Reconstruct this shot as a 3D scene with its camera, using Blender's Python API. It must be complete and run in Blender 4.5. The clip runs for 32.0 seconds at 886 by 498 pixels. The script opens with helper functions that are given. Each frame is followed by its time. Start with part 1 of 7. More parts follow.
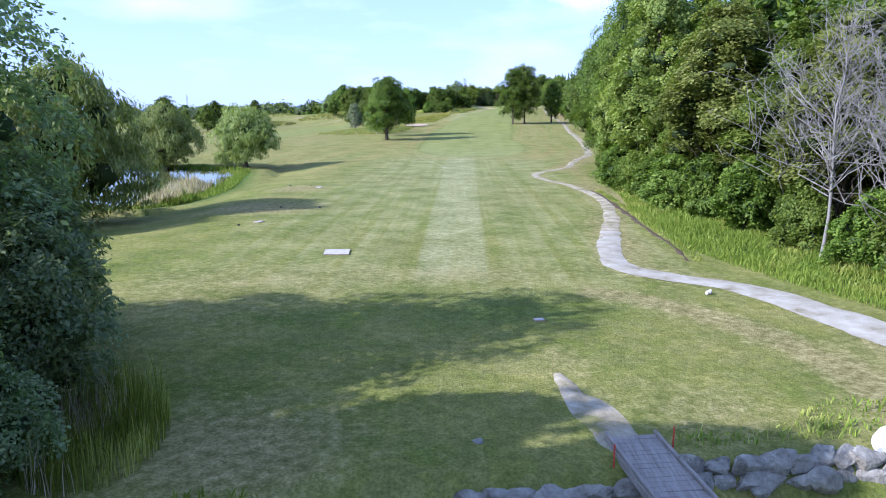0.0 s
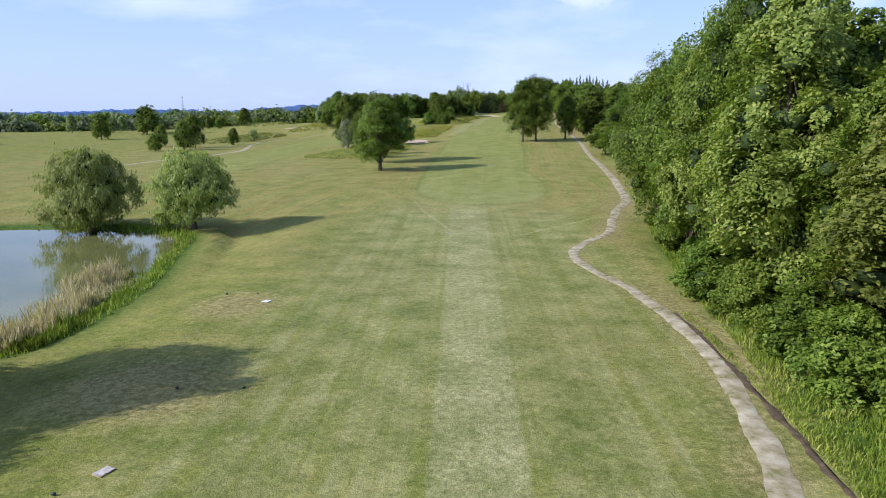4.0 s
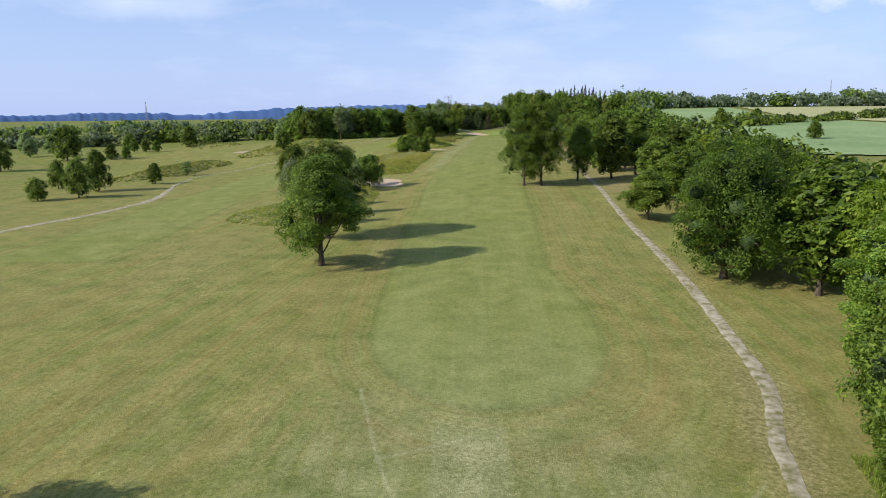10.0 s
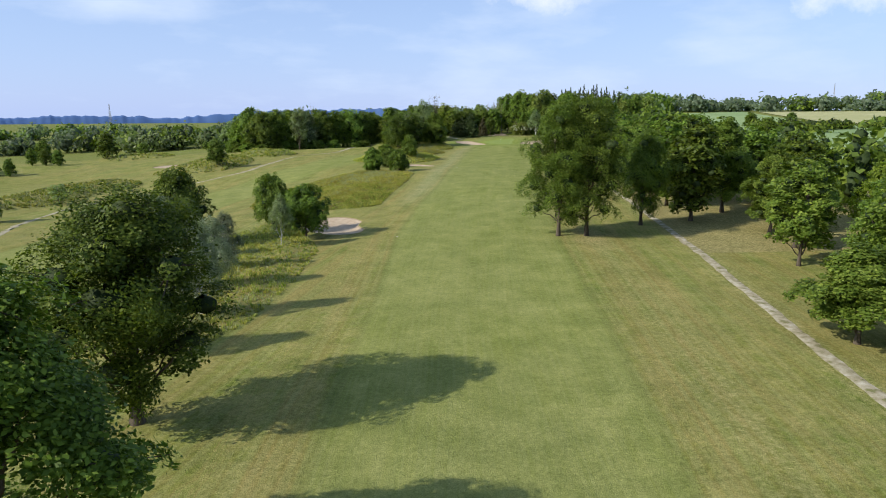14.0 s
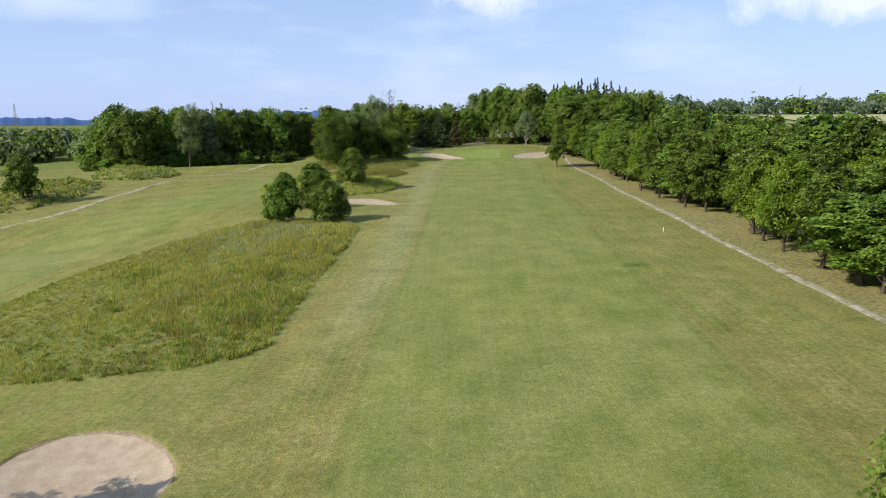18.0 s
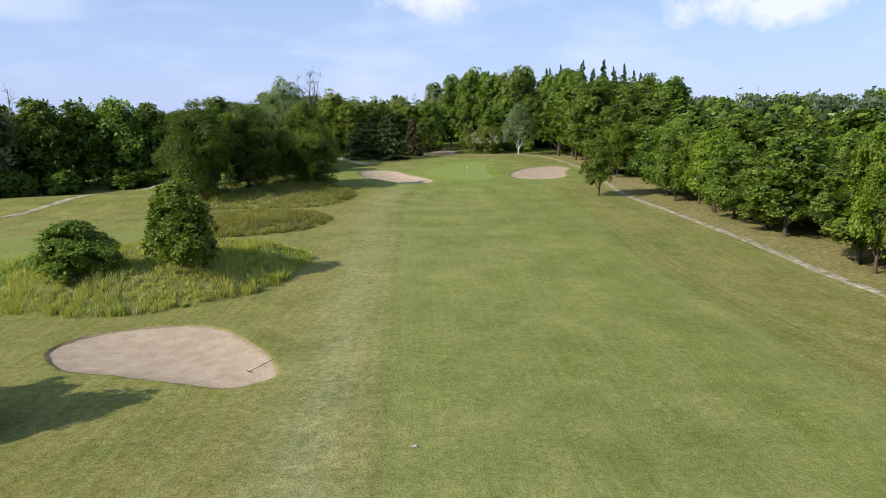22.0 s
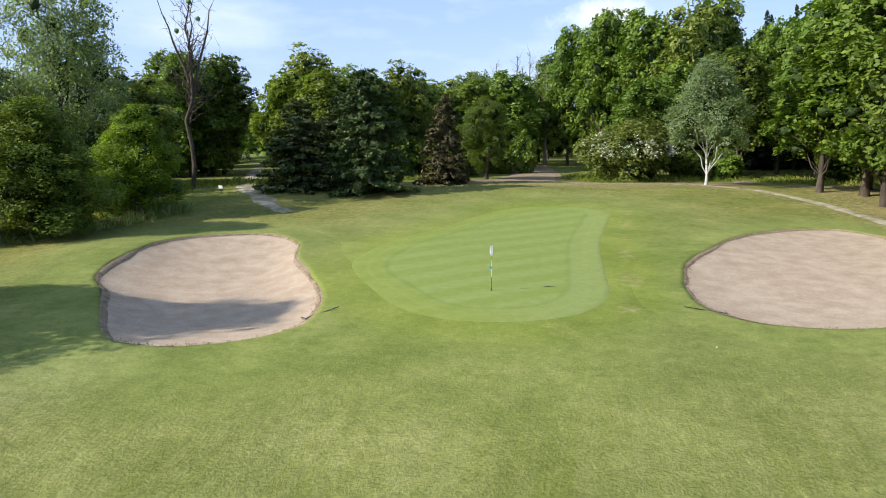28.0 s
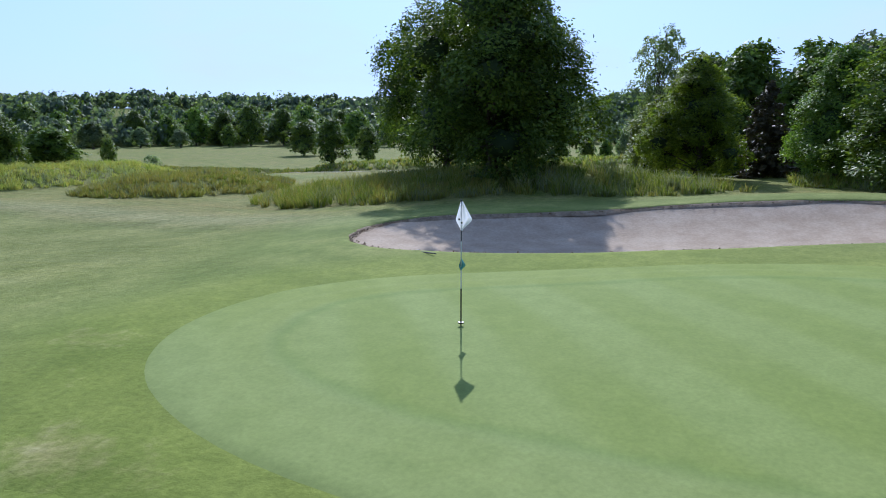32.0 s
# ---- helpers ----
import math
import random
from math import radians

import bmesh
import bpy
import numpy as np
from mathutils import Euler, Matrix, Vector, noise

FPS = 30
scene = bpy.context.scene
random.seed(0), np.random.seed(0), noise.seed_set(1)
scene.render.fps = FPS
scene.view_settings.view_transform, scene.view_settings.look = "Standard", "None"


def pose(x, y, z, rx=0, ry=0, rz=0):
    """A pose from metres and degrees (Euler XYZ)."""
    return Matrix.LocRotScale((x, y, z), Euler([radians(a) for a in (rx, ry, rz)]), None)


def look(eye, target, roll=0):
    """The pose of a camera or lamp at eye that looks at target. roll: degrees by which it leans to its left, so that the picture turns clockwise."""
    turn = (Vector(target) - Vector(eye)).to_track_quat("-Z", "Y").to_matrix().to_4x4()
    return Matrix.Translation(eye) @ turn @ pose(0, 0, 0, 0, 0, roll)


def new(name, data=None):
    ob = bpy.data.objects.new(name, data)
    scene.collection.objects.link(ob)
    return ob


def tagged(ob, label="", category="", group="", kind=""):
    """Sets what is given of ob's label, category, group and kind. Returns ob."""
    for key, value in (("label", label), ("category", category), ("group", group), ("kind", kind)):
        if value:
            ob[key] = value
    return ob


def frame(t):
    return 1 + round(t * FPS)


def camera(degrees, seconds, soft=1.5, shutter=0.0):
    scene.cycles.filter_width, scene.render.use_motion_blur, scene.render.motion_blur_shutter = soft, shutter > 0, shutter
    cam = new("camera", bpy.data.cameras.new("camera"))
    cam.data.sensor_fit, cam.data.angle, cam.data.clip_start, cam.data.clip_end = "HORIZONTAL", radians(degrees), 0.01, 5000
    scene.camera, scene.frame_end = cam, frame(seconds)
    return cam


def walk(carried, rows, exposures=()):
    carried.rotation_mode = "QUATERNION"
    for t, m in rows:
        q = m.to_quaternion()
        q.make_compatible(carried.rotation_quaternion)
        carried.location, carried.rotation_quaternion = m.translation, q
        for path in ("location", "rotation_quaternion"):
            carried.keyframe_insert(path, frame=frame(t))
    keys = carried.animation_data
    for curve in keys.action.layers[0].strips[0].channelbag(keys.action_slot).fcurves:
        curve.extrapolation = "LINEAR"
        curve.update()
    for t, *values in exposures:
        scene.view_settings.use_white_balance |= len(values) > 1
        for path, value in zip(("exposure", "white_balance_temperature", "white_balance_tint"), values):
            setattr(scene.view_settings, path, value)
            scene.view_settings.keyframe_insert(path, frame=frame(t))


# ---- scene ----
cam = camera(64.8, 32.0, 1.0)
PATH = [
    (0, (0.002, 0.003, 9.721), (0.002, 1.964, 9.326), 0.0),
    (0.5, (-0.12, 3.261, 10.664), (-0.117, 5.221, 10.265), -0.0),
    (1, (-0.149, 6.699, 11.503), (-0.15, 8.659, 11.101), -0.0),
    (1.5, (-0.216, 10.423, 12.256), (-0.217, 12.382, 11.854), -0.0),
    (2, (-0.356, 14.431, 12.974), (-0.357, 16.39, 12.575), -0.1),
    (2.5, (-0.437, 18.699, 13.758), (-0.439, 20.659, 13.359), -0.1),
    (3, (-0.488, 22.924, 14.59), (-0.491, 24.884, 14.192), -0.1),
    (3.5, (-0.525, 27.34, 15.508), (-0.527, 29.299, 15.108), -0.1),
    (5.5, (-0.484, 45.734, 19.448), (-0.493, 47.693, 19.046), -0.2),
    (6, (-0.453, 50.628, 20.283), (-0.464, 52.587, 19.881), -0.2),
    (6.5, (-0.492, 55.579, 21.114), (-0.501, 57.538, 20.713), -0.2),
    (7, (-0.433, 60.744, 21.815), (-0.436, 62.704, 21.413), -0.1),
    (7.5, (-0.352, 65.641, 22.517), (-0.343, 67.6, 22.115), -0.2),
    (8, (-0.25, 70.715, 23.141), (-0.231, 72.674, 22.74), -0.2),
    (8.5, (-0.158, 76.32, 23.85), (-0.128, 78.279, 23.449), -0.2),
    (9, (-0.019, 82.732, 24.675), (0.021, 84.69, 24.273), -0.2),
    (9.5, (0.093, 89.651, 25.386), (0.144, 91.61, 24.986), -0.2),
    (10, (0.163, 97.171, 25.775), (0.217, 99.13, 25.376), -0.2),
    (10.5, (0.128, 104.915, 25.912), (0.187, 106.874, 25.512), -0.1),
    (11, (0.248, 113.41, 26.03), (0.311, 115.369, 25.632), -0.1),
    (11.5, (0.437, 122.162, 25.939), (0.507, 124.12, 25.54), -0.1),
    (12, (0.912, 131.623, 25.852), (0.99, 133.583, 25.457), -0.1),
    (12.5, (1.426, 142.033, 25.596), (1.509, 143.993, 25.204), -0.2),
    (13, (1.976, 153.576, 25.347), (2.062, 155.536, 24.956), -0.2),
    (13.5, (2.599, 165.797, 25.15), (2.688, 167.757, 24.761), -0.1),
    (14, (3.079, 178.585, 24.987), (3.173, 180.545, 24.599), -0.0),
    (14.5, (3.381, 191.76, 24.899), (3.482, 193.719, 24.512), 0.0),
    (16.5, (2.787, 243.664, 24.4), (2.95, 245.62, 24.016), 0.1),
    (17, (3.186, 256.243, 24.146), (3.372, 258.198, 23.763), 0.0),
    (17.5, (3.735, 268.548, 23.986), (3.947, 270.5, 23.605), 0.0),
    (18, (4.397, 280.867, 23.904), (4.634, 282.816, 23.524), 0.2),
    (18.5, (5.255, 292.726, 23.83), (5.513, 294.672, 23.451), 0.3),
    (19, (6.201, 304.455, 23.736), (6.481, 306.399, 23.357), 0.4),
    (19.5, (7.144, 315.967, 23.602), (7.445, 317.907, 23.222), 0.5),
    (20, (8.213, 327.542, 23.315), (8.535, 329.479, 22.935), 0.5),
    (20.5, (9.426, 339.637, 22.807), (9.768, 341.571, 22.43), 0.4),
    (21, (10.794, 351.967, 22.414), (11.154, 353.899, 22.04), 0.2),
    (21.5, (12.342, 363.536, 22.058), (12.718, 365.465, 21.684), 0.1),
    (22, (14.013, 374.862, 21.788), (14.4, 376.788, 21.416), -0.0),
    (22.5, (15.719, 385.769, 21.606), (16.111, 387.695, 21.236), -0.1),
    (23, (17.622, 396.452, 21.47), (18.016, 398.378, 21.101), -0.2),
    (23.5, (19.622, 408.146, 21.103), (20.021, 410.073, 20.741), -0.2),
    (24, (21.711, 419.79, 20.591), (22.114, 421.716, 20.237), -0.2),
    (24.5, (23.853, 430.858, 20.173), (24.256, 432.786, 19.828), -0.1),
    (25, (26.155, 441.521, 19.86), (26.557, 443.451, 19.523), -0.0),
    (25.5, (28.704, 450.884, 19.642), (29.096, 452.817, 19.313), 0.1),
    (27.5, (40.816, 473.948, 17.801), (40.935, 475.92, 17.486), 0.2),
    (28, (45.275, 479.177, 17.148), (45.205, 481.149, 16.826), 0.2),
    (28.5, (50.033, 484.778, 16.751), (49.742, 486.728, 16.419), 0.2),
    (29, (54.631, 490.927, 16.311), (53.997, 492.793, 15.972), 0.3),
    (29.5, (58.366, 496.657, 15.611), (57.237, 498.272, 15.268), 0.3),
    (30, (60.564, 501.481, 14.773), (59.019, 502.703, 14.427), 0.1),
    (30.5, (61.271, 505.934, 14.211), (59.449, 506.681, 13.863), -0.0),
    (31, (60.645, 509.516, 14.014), (58.698, 509.805, 13.658), -0.1),
    (31.5, (59.044, 512.849, 13.623), (57.089, 512.612, 13.271), -0.1),
    (32, (57.516, 515.452, 13.33), (55.682, 514.735, 12.984), -0.0),
]
EXPOSURES = [(0.0, 0.68, 5200, 22), (2.0, 0.34, 5650, 22), (3.0, 0.22, 5850, 18), (6.0, 0.16, 6100, 12), (9.0, 0.0, 6300, 10), (17.0, 0.05, 6350, 7), (22.0, 0.04, 6450, 10), (26.0, 0.28, 6450, 10), (28.0, 0.34, 6250, 11), (29.0, 0.37, 5650, 14), (30.0, 0.45, 5150, 19), (31.0, 0.48, 5050, 19), (32.0, 0.0, 5200, 15)]
walk(cam, [(t, look(eye, target, roll)) for t, eye, target, roll in PATH], EXPOSURES)

# ---- light ----
SUN_AZ = math.atan2(-0.342, -0.940)          # where the sun stands, in the plan
SUN_EL = radians(32.5)
world = bpy.data.worlds.new("sky")
scene.world = world
world.use_nodes = True
wn, wl = world.node_tree.nodes, world.node_tree.links
wn.clear()
w_out = wn.new("ShaderNodeOutputWorld")
w_bg = wn.new("ShaderNodeBackground")
w_bg.inputs["Strength"].default_value = 0.13
w_sky = wn.new("ShaderNodeTexSky")
w_sky.sky_type = "NISHITA"
w_sky.sun_disc = False
w_sky.sun_elevation = SUN_EL
w_sky.sun_rotation = math.pi / 2 - SUN_AZ
w_sky.air_density, w_sky.dust_density, w_sky.ozone_density = 1.0, 0.25, 2.5
w_tc = wn.new("ShaderNodeTexCoord")
w_map = wn.new("ShaderNodeMapping")
w_map.inputs["Scale"].default_value = (1.0, 1.0, 3.4)
w_map.inputs["Location"].default_value = (0.35, 0.1, 0.0)
w_n = wn.new("ShaderNodeTexNoise")
w_n.inputs["Scale"].default_value, w_n.inputs["Detail"].default_value, w_n.inputs["Roughness"].default_value = 3.2, 9.0, 0.56
w_r = wn.new("ShaderNodeValToRGB")
w_r.color_ramp.elements[0].position, w_r.color_ramp.elements[1].position = 0.50, 0.80
w_mix = wn.new("ShaderNodeMix")
w_mix.data_type = "RGBA"
w_mix.inputs[7].default_value = (5.6, 6.4, 8.0, 1)
wl.new(w_tc.outputs["Generated"], w_map.inputs["Vector"])
wl.new(w_map.outputs[0], w_n.inputs["Vector"])
wl.new(w_n.outputs["Fac"], w_r.inputs[0])
wl.new(w_r.outputs[0], w_mix.inputs[0])
w_sep = wn.new("ShaderNodeSeparateXYZ")
wl.new(w_tc.outputs["Generated"], w_sep.inputs[0])
w_hz = wn.new("ShaderNodeMapRange")
for key, v in (("From Min", 0.0), ("From Max", 0.5), ("To Min", 0.80), ("To Max", 0.0)):
    w_hz.inputs[key].default_value = v
wl.new(w_sep.outputs["Z"], w_hz.inputs["Value"])
w_veil = wn.new("ShaderNodeMix")
w_veil.data_type = "RGBA"
w_veil.inputs[7].default_value = (3.6, 4.65, 7.9, 1)
wl.new(w_hz.outputs[0], w_veil.inputs[0])
wl.new(w_sky.outputs[0], w_veil.inputs[6])
w_dot = wn.new("ShaderNodeVectorMath")
w_dot.operation = "DOT_PRODUCT"
w_dot.inputs[1].default_value = (math.cos(SUN_AZ) * math.cos(SUN_EL), math.sin(SUN_AZ) * math.cos(SUN_EL), math.sin(SUN_EL))
wl.new(w_tc.outputs["Generated"], w_dot.inputs[0])
w_glow = wn.new("ShaderNodeMapRange")
for key, v in (("From Min", 0.35), ("From Max", 1.0), ("To Min", 0.0), ("To Max", 0.62)):
    w_glow.inputs[key].default_value = v
wl.new(w_dot.outputs["Value"], w_glow.inputs["Value"])
w_white = wn.new("ShaderNodeMix")
w_white.data_type = "RGBA"
w_white.inputs[7].default_value = (6.0, 7.4, 9.4, 1)
wl.new(w_glow.outputs[0], w_white.inputs[0])
wl.new(w_veil.outputs[2], w_white.inputs[6])
wl.new(w_white.outputs[2], w_mix.inputs[6])
cloud = w_mix.outputs[2]
for az, elv, wide, high in ((11.0, 9.0, 4.2, 1.35), (35.5, 7.9, 8.2, 1.7), (60.0, 10.0, 7.0, 2.0), (-80.0, 14.0, 12.0, 3.0)):
    a, e = radians(az), radians(elv)
    vt = wn.new("ShaderNodeMapping")
    vt.vector_type = "TEXTURE"
    vt.inputs["Location"].default_value = (math.sin(a) * math.cos(e), math.cos(a) * math.cos(e), math.sin(e))
    vt.inputs["Rotation"].default_value = (0, 0, -a)
    vt.inputs["Scale"].default_value = (radians(wide), 0.6, radians(high))
    wl.new(w_tc.outputs["Generated"], vt.inputs["Vector"])
    ln = wn.new("ShaderNodeVectorMath")
    ln.operation = "LENGTH"
    wl.new(vt.outputs[0], ln.inputs[0])
    wob = wn.new("ShaderNodeTexNoise")
    wob.inputs["Scale"].default_value, wob.inputs["Detail"].default_value, wob.inputs["Roughness"].default_value = 17.0, 9.0, 0.62
    wl.new(w_tc.outputs["Generated"], wob.inputs["Vector"])
    add = wn.new("ShaderNodeMath")
    add.operation = "MULTIPLY_ADD"
    add.inputs[1].default_value = 2.4
    wl.new(wob.outputs["Fac"], add.inputs[0])
    wl.new(ln.outputs["Value"], add.inputs[2])
    rp = wn.new("ShaderNodeMapRange")
    for key, v in (("From Min", 1.45), ("From Max", 2.2), ("To Min", 0.80 if az > 0 else 0.4), ("To Max", 0.0)):
        rp.inputs[key].default_value = v
    wl.new(add.outputs[0], rp.inputs["Value"])
    mx = wn.new("ShaderNodeMix")
    mx.data_type = "RGBA"
    mx.inputs[7].default_value = (7.6, 7.8, 8.2, 1)
    wl.new(rp.outputs[0], mx.inputs[0])
    wl.new(cloud, mx.inputs[6])
    cloud = mx.outputs[2]
wl.new(cloud, w_bg.inputs["Color"])
wl.new(w_bg.outputs[0], w_out.inputs["Surface"])
sun = new("sun", bpy.data.lights.new("sun", "SUN"))
sun.data.energy, sun.data.angle, sun.data.color = 4.7, radians(0.6), (1.0, 0.93, 0.80)
sun.matrix_world = look((0, 0, 200), (0.940 * 200, 0.342 * 200, 200 - 200 * math.tan(SUN_EL)))


# ---- materials ----
def material(name, rough=0.9, spec=0.2):
    m = bpy.data.materials.new(name)
    m.use_nodes = True
    b = m.node_tree.nodes["Principled BSDF"]
    b.inputs["Roughness"].default_value = rough
    b.inputs["Specular IOR Level"].default_value = spec
    return m, m.node_tree.nodes, m.node_tree.links, b


def noise_node(nodes, links, coord, scale, detail=4.0, rough=0.55, stretch=None):
    n = nodes.new("ShaderNodeTexNoise")
    n.inputs["Scale"].default_value, n.inputs["Detail"].default_value, n.inputs["Roughness"].default_value = scale, detail, rough
    if stretch:
        mp = nodes.new("ShaderNodeMapping")
        mp.inputs["Scale"].default_value = stretch[:3]
        mp.inputs["Rotation"].default_value = (0, 0, radians(stretch[3]))
        links.new(coord, mp.inputs["Vector"])
        coord = mp.outputs[0]
    links.new(coord, n.inputs["Vector"])
    return n.outputs["Fac"]


def ramp_node(nodes, links, fac, stops):
    r = nodes.new("ShaderNodeValToRGB")
    els = r.color_ramp.elements
    while len(els) < len(stops):
        els.new(0.5)
    for e, (p, c) in zip(els, stops):
        e.position = p
        e.color = (*c, 1) if len(c) == 3 else c
    links.new(fac, r.inputs[0])
    return r.outputs[0]


def mix_node(nodes, links, fac, a, b, mode="MIX"):
    n = nodes.new("ShaderNodeMix")
    n.data_type, n.blend_type = "RGBA", mode
    for sock, v in ((n.inputs[0], fac), (n.inputs[6], a), (n.inputs[7], b)):
        if isinstance(v, (int, float)):
            sock.default_value = v
        elif isinstance(v, tuple):
            sock.default_value = (*v, 1)
        else:
            links.new(v, sock)
    return n.outputs[2]


def math_node(nodes, links, op, a, b=0.0, clamp=False):
    n = nodes.new("ShaderNodeMath")
    n.operation, n.use_clamp = op, clamp
    for sock, v in zip(n.inputs, (a, b)):
        if isinstance(v, (int, float)):
            sock.default_value = v
        else:
            links.new(v, sock)
    return n.outputs[0]


def bump_node(nodes, links, height, strength, dist, bsdf):
    n = nodes.new("ShaderNodeBump")
    n.inputs["Strength"].default_value, n.inputs["Distance"].default_value = strength, dist
    links.new(height, n.inputs["Height"])
    links.new(n.outputs[0], bsdf.inputs["Normal"])


def place_coord(nodes):
    return nodes.new("ShaderNodeNewGeometry").outputs["Position"]


WHEEL_TRACKS = (((0.9, 128.5), (-3.6, 147)), ((-3.6, 147), (4.2, 150.4)), ((7.2, 124.6), (14.6, 132)), ((14.6, 132), (25, 142.6)), ((-3.6, 147), (-6, 160)))


def ground_material():
    m, n, l, b = material("mown_grass", 0.95, 0.08)
    co = place_coord(n)
    M = lambda op, p, q=0.0, c=False: math_node(n, l, op, p, q, c)
    grey = lambda fac, lo, hi: ramp_node(n, l, fac, ((lo, (0, 0, 0)), (hi, (1, 1, 1))))

    def attribute(name):
        at = n.new("ShaderNodeAttribute")
        at.attribute_name = name
        sep = n.new("ShaderNodeSeparateColor")
        l.new(at.outputs["Color"], sep.inputs[0])
        return at, sep.outputs

    def lane_noise(u, s, su, ss, detail=3.0):
        """Noise drawn out along the mower's passes."""
        cb = n.new("ShaderNodeCombineXYZ")
        l.new(M("MULTIPLY", u, su), cb.inputs[0])
        l.new(M("MULTIPLY", s, ss), cb.inputs[1])
        return noise_node(n, l, cb.outputs[0], 1.0, detail, 0.55)

    at, (fringe, dry, lush) = attribute("zone")
    pale = at.outputs["Alpha"]
    at2, (tee, passes, strip_zone) = attribute("mow")
    kept = at2.outputs["Alpha"]
    lane, _ = attribute("lane")
    pc = n.new("ShaderNodeAttribute")
    pc.attribute_name = "pass"
    across = pc.outputs["Fac"]
    ln = n.new("ShaderNodeSeparateXYZ")
    l.new(lane.outputs["Vector"], ln.inputs[0])
    u, s, edge = ln.outputs
    big = noise_node(n, l, co, 0.035, 5, 0.6)
    mid = noise_node(n, l, co, 0.22, 6, 0.65)
    fine = noise_node(n, l, co, 2.2, 6, 0.7)
    grain = noise_node(n, l, co, 9.0, 4, 0.7)
    jit = M("MULTIPLY", M("SUBTRACT", fine, 0.5), 0.7)
    fair = M("ADD", M("MULTIPLY", M("ADD", edge, jit), 0.8), 0.5, True)
    fair = M("MAXIMUM", fair, kept)
    rough_col = ramp_node(n, l, mid, ((0.28, (0.138, 0.170, 0.030)), (0.42, (0.196, 0.225, 0.048)), (0.56, (0.236, 0.246, 0.062)), (0.72, (0.305, 0.284, 0.096))))
    fair_col = ramp_node(n, l, mid, ((0.30, (0.207, 0.224, 0.050)), (0.55, (0.241, 0.256, 0.068)), (0.75, (0.286, 0.287, 0.094))))
    kept_col = ramp_node(n, l, mid, ((0.30, (0.189, 0.235, 0.055)), (0.55, (0.233, 0.268, 0.073)), (0.75, (0.277, 0.290, 0.093))))
    dry_col = ramp_node(n, l, fine, ((0.30, (0.250, 0.205, 0.086)), (0.55, (0.342, 0.290, 0.130)), (0.75, (0.425, 0.374, 0.195))))
    lush_col = ramp_node(n, l, fine, ((0.3, (0.060, 0.110, 0.020)), (0.6, (0.105, 0.165, 0.035)), (0.8, (0.16, 0.20, 0.06))))
    col = mix_node(n, l, fair, rough_col, fair_col)
    col = mix_node(n, l, M("MULTIPLY", kept, 0.85), col, kept_col)
    col = mix_node(n, l, M("MULTIPLY", fringe, 0.8), col, mix_node(n, l, mid, (0.205, 0.250, 0.040), (0.262, 0.298, 0.066)))
    tuft = noise_node(n, l, co, 1.3, 5, 0.7)
    col = mix_node(n, l, M("MULTIPLY", M("MULTIPLY", grey(tuft, 0.46, 0.64), kept), M("SUBTRACT", 0.42, M("MULTIPLY", fringe, 0.30))), col, (0.128, 0.165, 0.036))
    keep = M("SUBTRACT", 1.0, fair, True)
    # broad tan patches and the passes along the fairway's edge
    patch = grey(big, 0.42, 0.66)
    col = mix_node(n, l, M("MULTIPLY", M("MULTIPLY", patch, keep), 0.46), col, (0.310, 0.246, 0.100))
    clump = noise_node(n, l, co, 0.75, 5, 0.65)
    col = mix_node(n, l, M("MULTIPLY", M("MULTIPLY", grey(clump, 0.47, 0.66), keep), M("SUBTRACT", 0.55, M("MULTIPLY", tee, 0.22))), col, (0.128, 0.152, 0.030))
    col = mix_node(n, l, M("MULTIPLY", M("MULTIPLY", grey(clump, 0.50, 0.32), keep), 0.26), col, (0.370, 0.325, 0.145))
    e1 = grey(lane_noise(across, s, 0.42, 0.012), 0.40, 0.62)
    e2 = grey(lane_noise(across, s, 1.9, 0.03), 0.40, 0.60)
    on = M("MULTIPLY", passes, keep)
    col = mix_node(n, l, M("MULTIPLY", M("MULTIPLY", e1, on), 0.62), col, (0.322, 0.235, 0.088))
    col = mix_node(n, l, M("MULTIPLY", M("MULTIPLY", e2, on), 0.40), col, (0.345, 0.335, 0.135))
    # soft lanes down the fairway
    col = mix_node(n, l, M("MULTIPLY", M("MULTIPLY", patch, fair), 0.38), col, (0.307, 0.298, 0.122))
    f1 = grey(lane_noise(u, s, 0.30, 0.008), 0.38, 0.64)
    f2 = grey(lane_noise(u, s, 1.1, 0.02), 0.36, 0.66)
    f3 = grey(lane_noise(u, s, 3.4, 0.10, 4.0), 0.38, 0.64)
    infair = M("MULTIPLY", fair, M("SUBTRACT", 1.0, kept, True))
    col = mix_node(n, l, M("MULTIPLY", M("MULTIPLY", f1, infair), 0.55), col, (0.284, 0.288, 0.094))
    col = mix_node(n, l, M("MULTIPLY", M("MULTIPLY", f2, infair), 0.16), col, (0.150, 0.205, 0.050))
    col = mix_node(n, l, M("MULTIPLY", M("MULTIPLY", f3, infair), 0.26), col, (0.340, 0.336, 0.148))
    front = M("MULTIPLY", M("MULTIPLY", M("SUBTRACT", 225.0, s), 0.02, True), fair)
    col = mix_node(n, l, M("MULTIPLY", front, M("ADD", M("MULTIPLY", f1, 0.30), 0.12)), col, (0.300, 0.310, 0.120))
    line = M("SUBTRACT", 1.0, M("ABSOLUTE", M("MULTIPLY", M("ADD", edge, jit), 1.3)), True)
    col = mix_node(n, l, M("MULTIPLY", M("MULTIPLY", line, passes), 0.24), col, (0.100, 0.140, 0.036))
    # lanes on the tee side, with one paler strip down the middle
    t1 = grey(lane_noise(u, s, 0.85, 0.012), 0.40, 0.60)
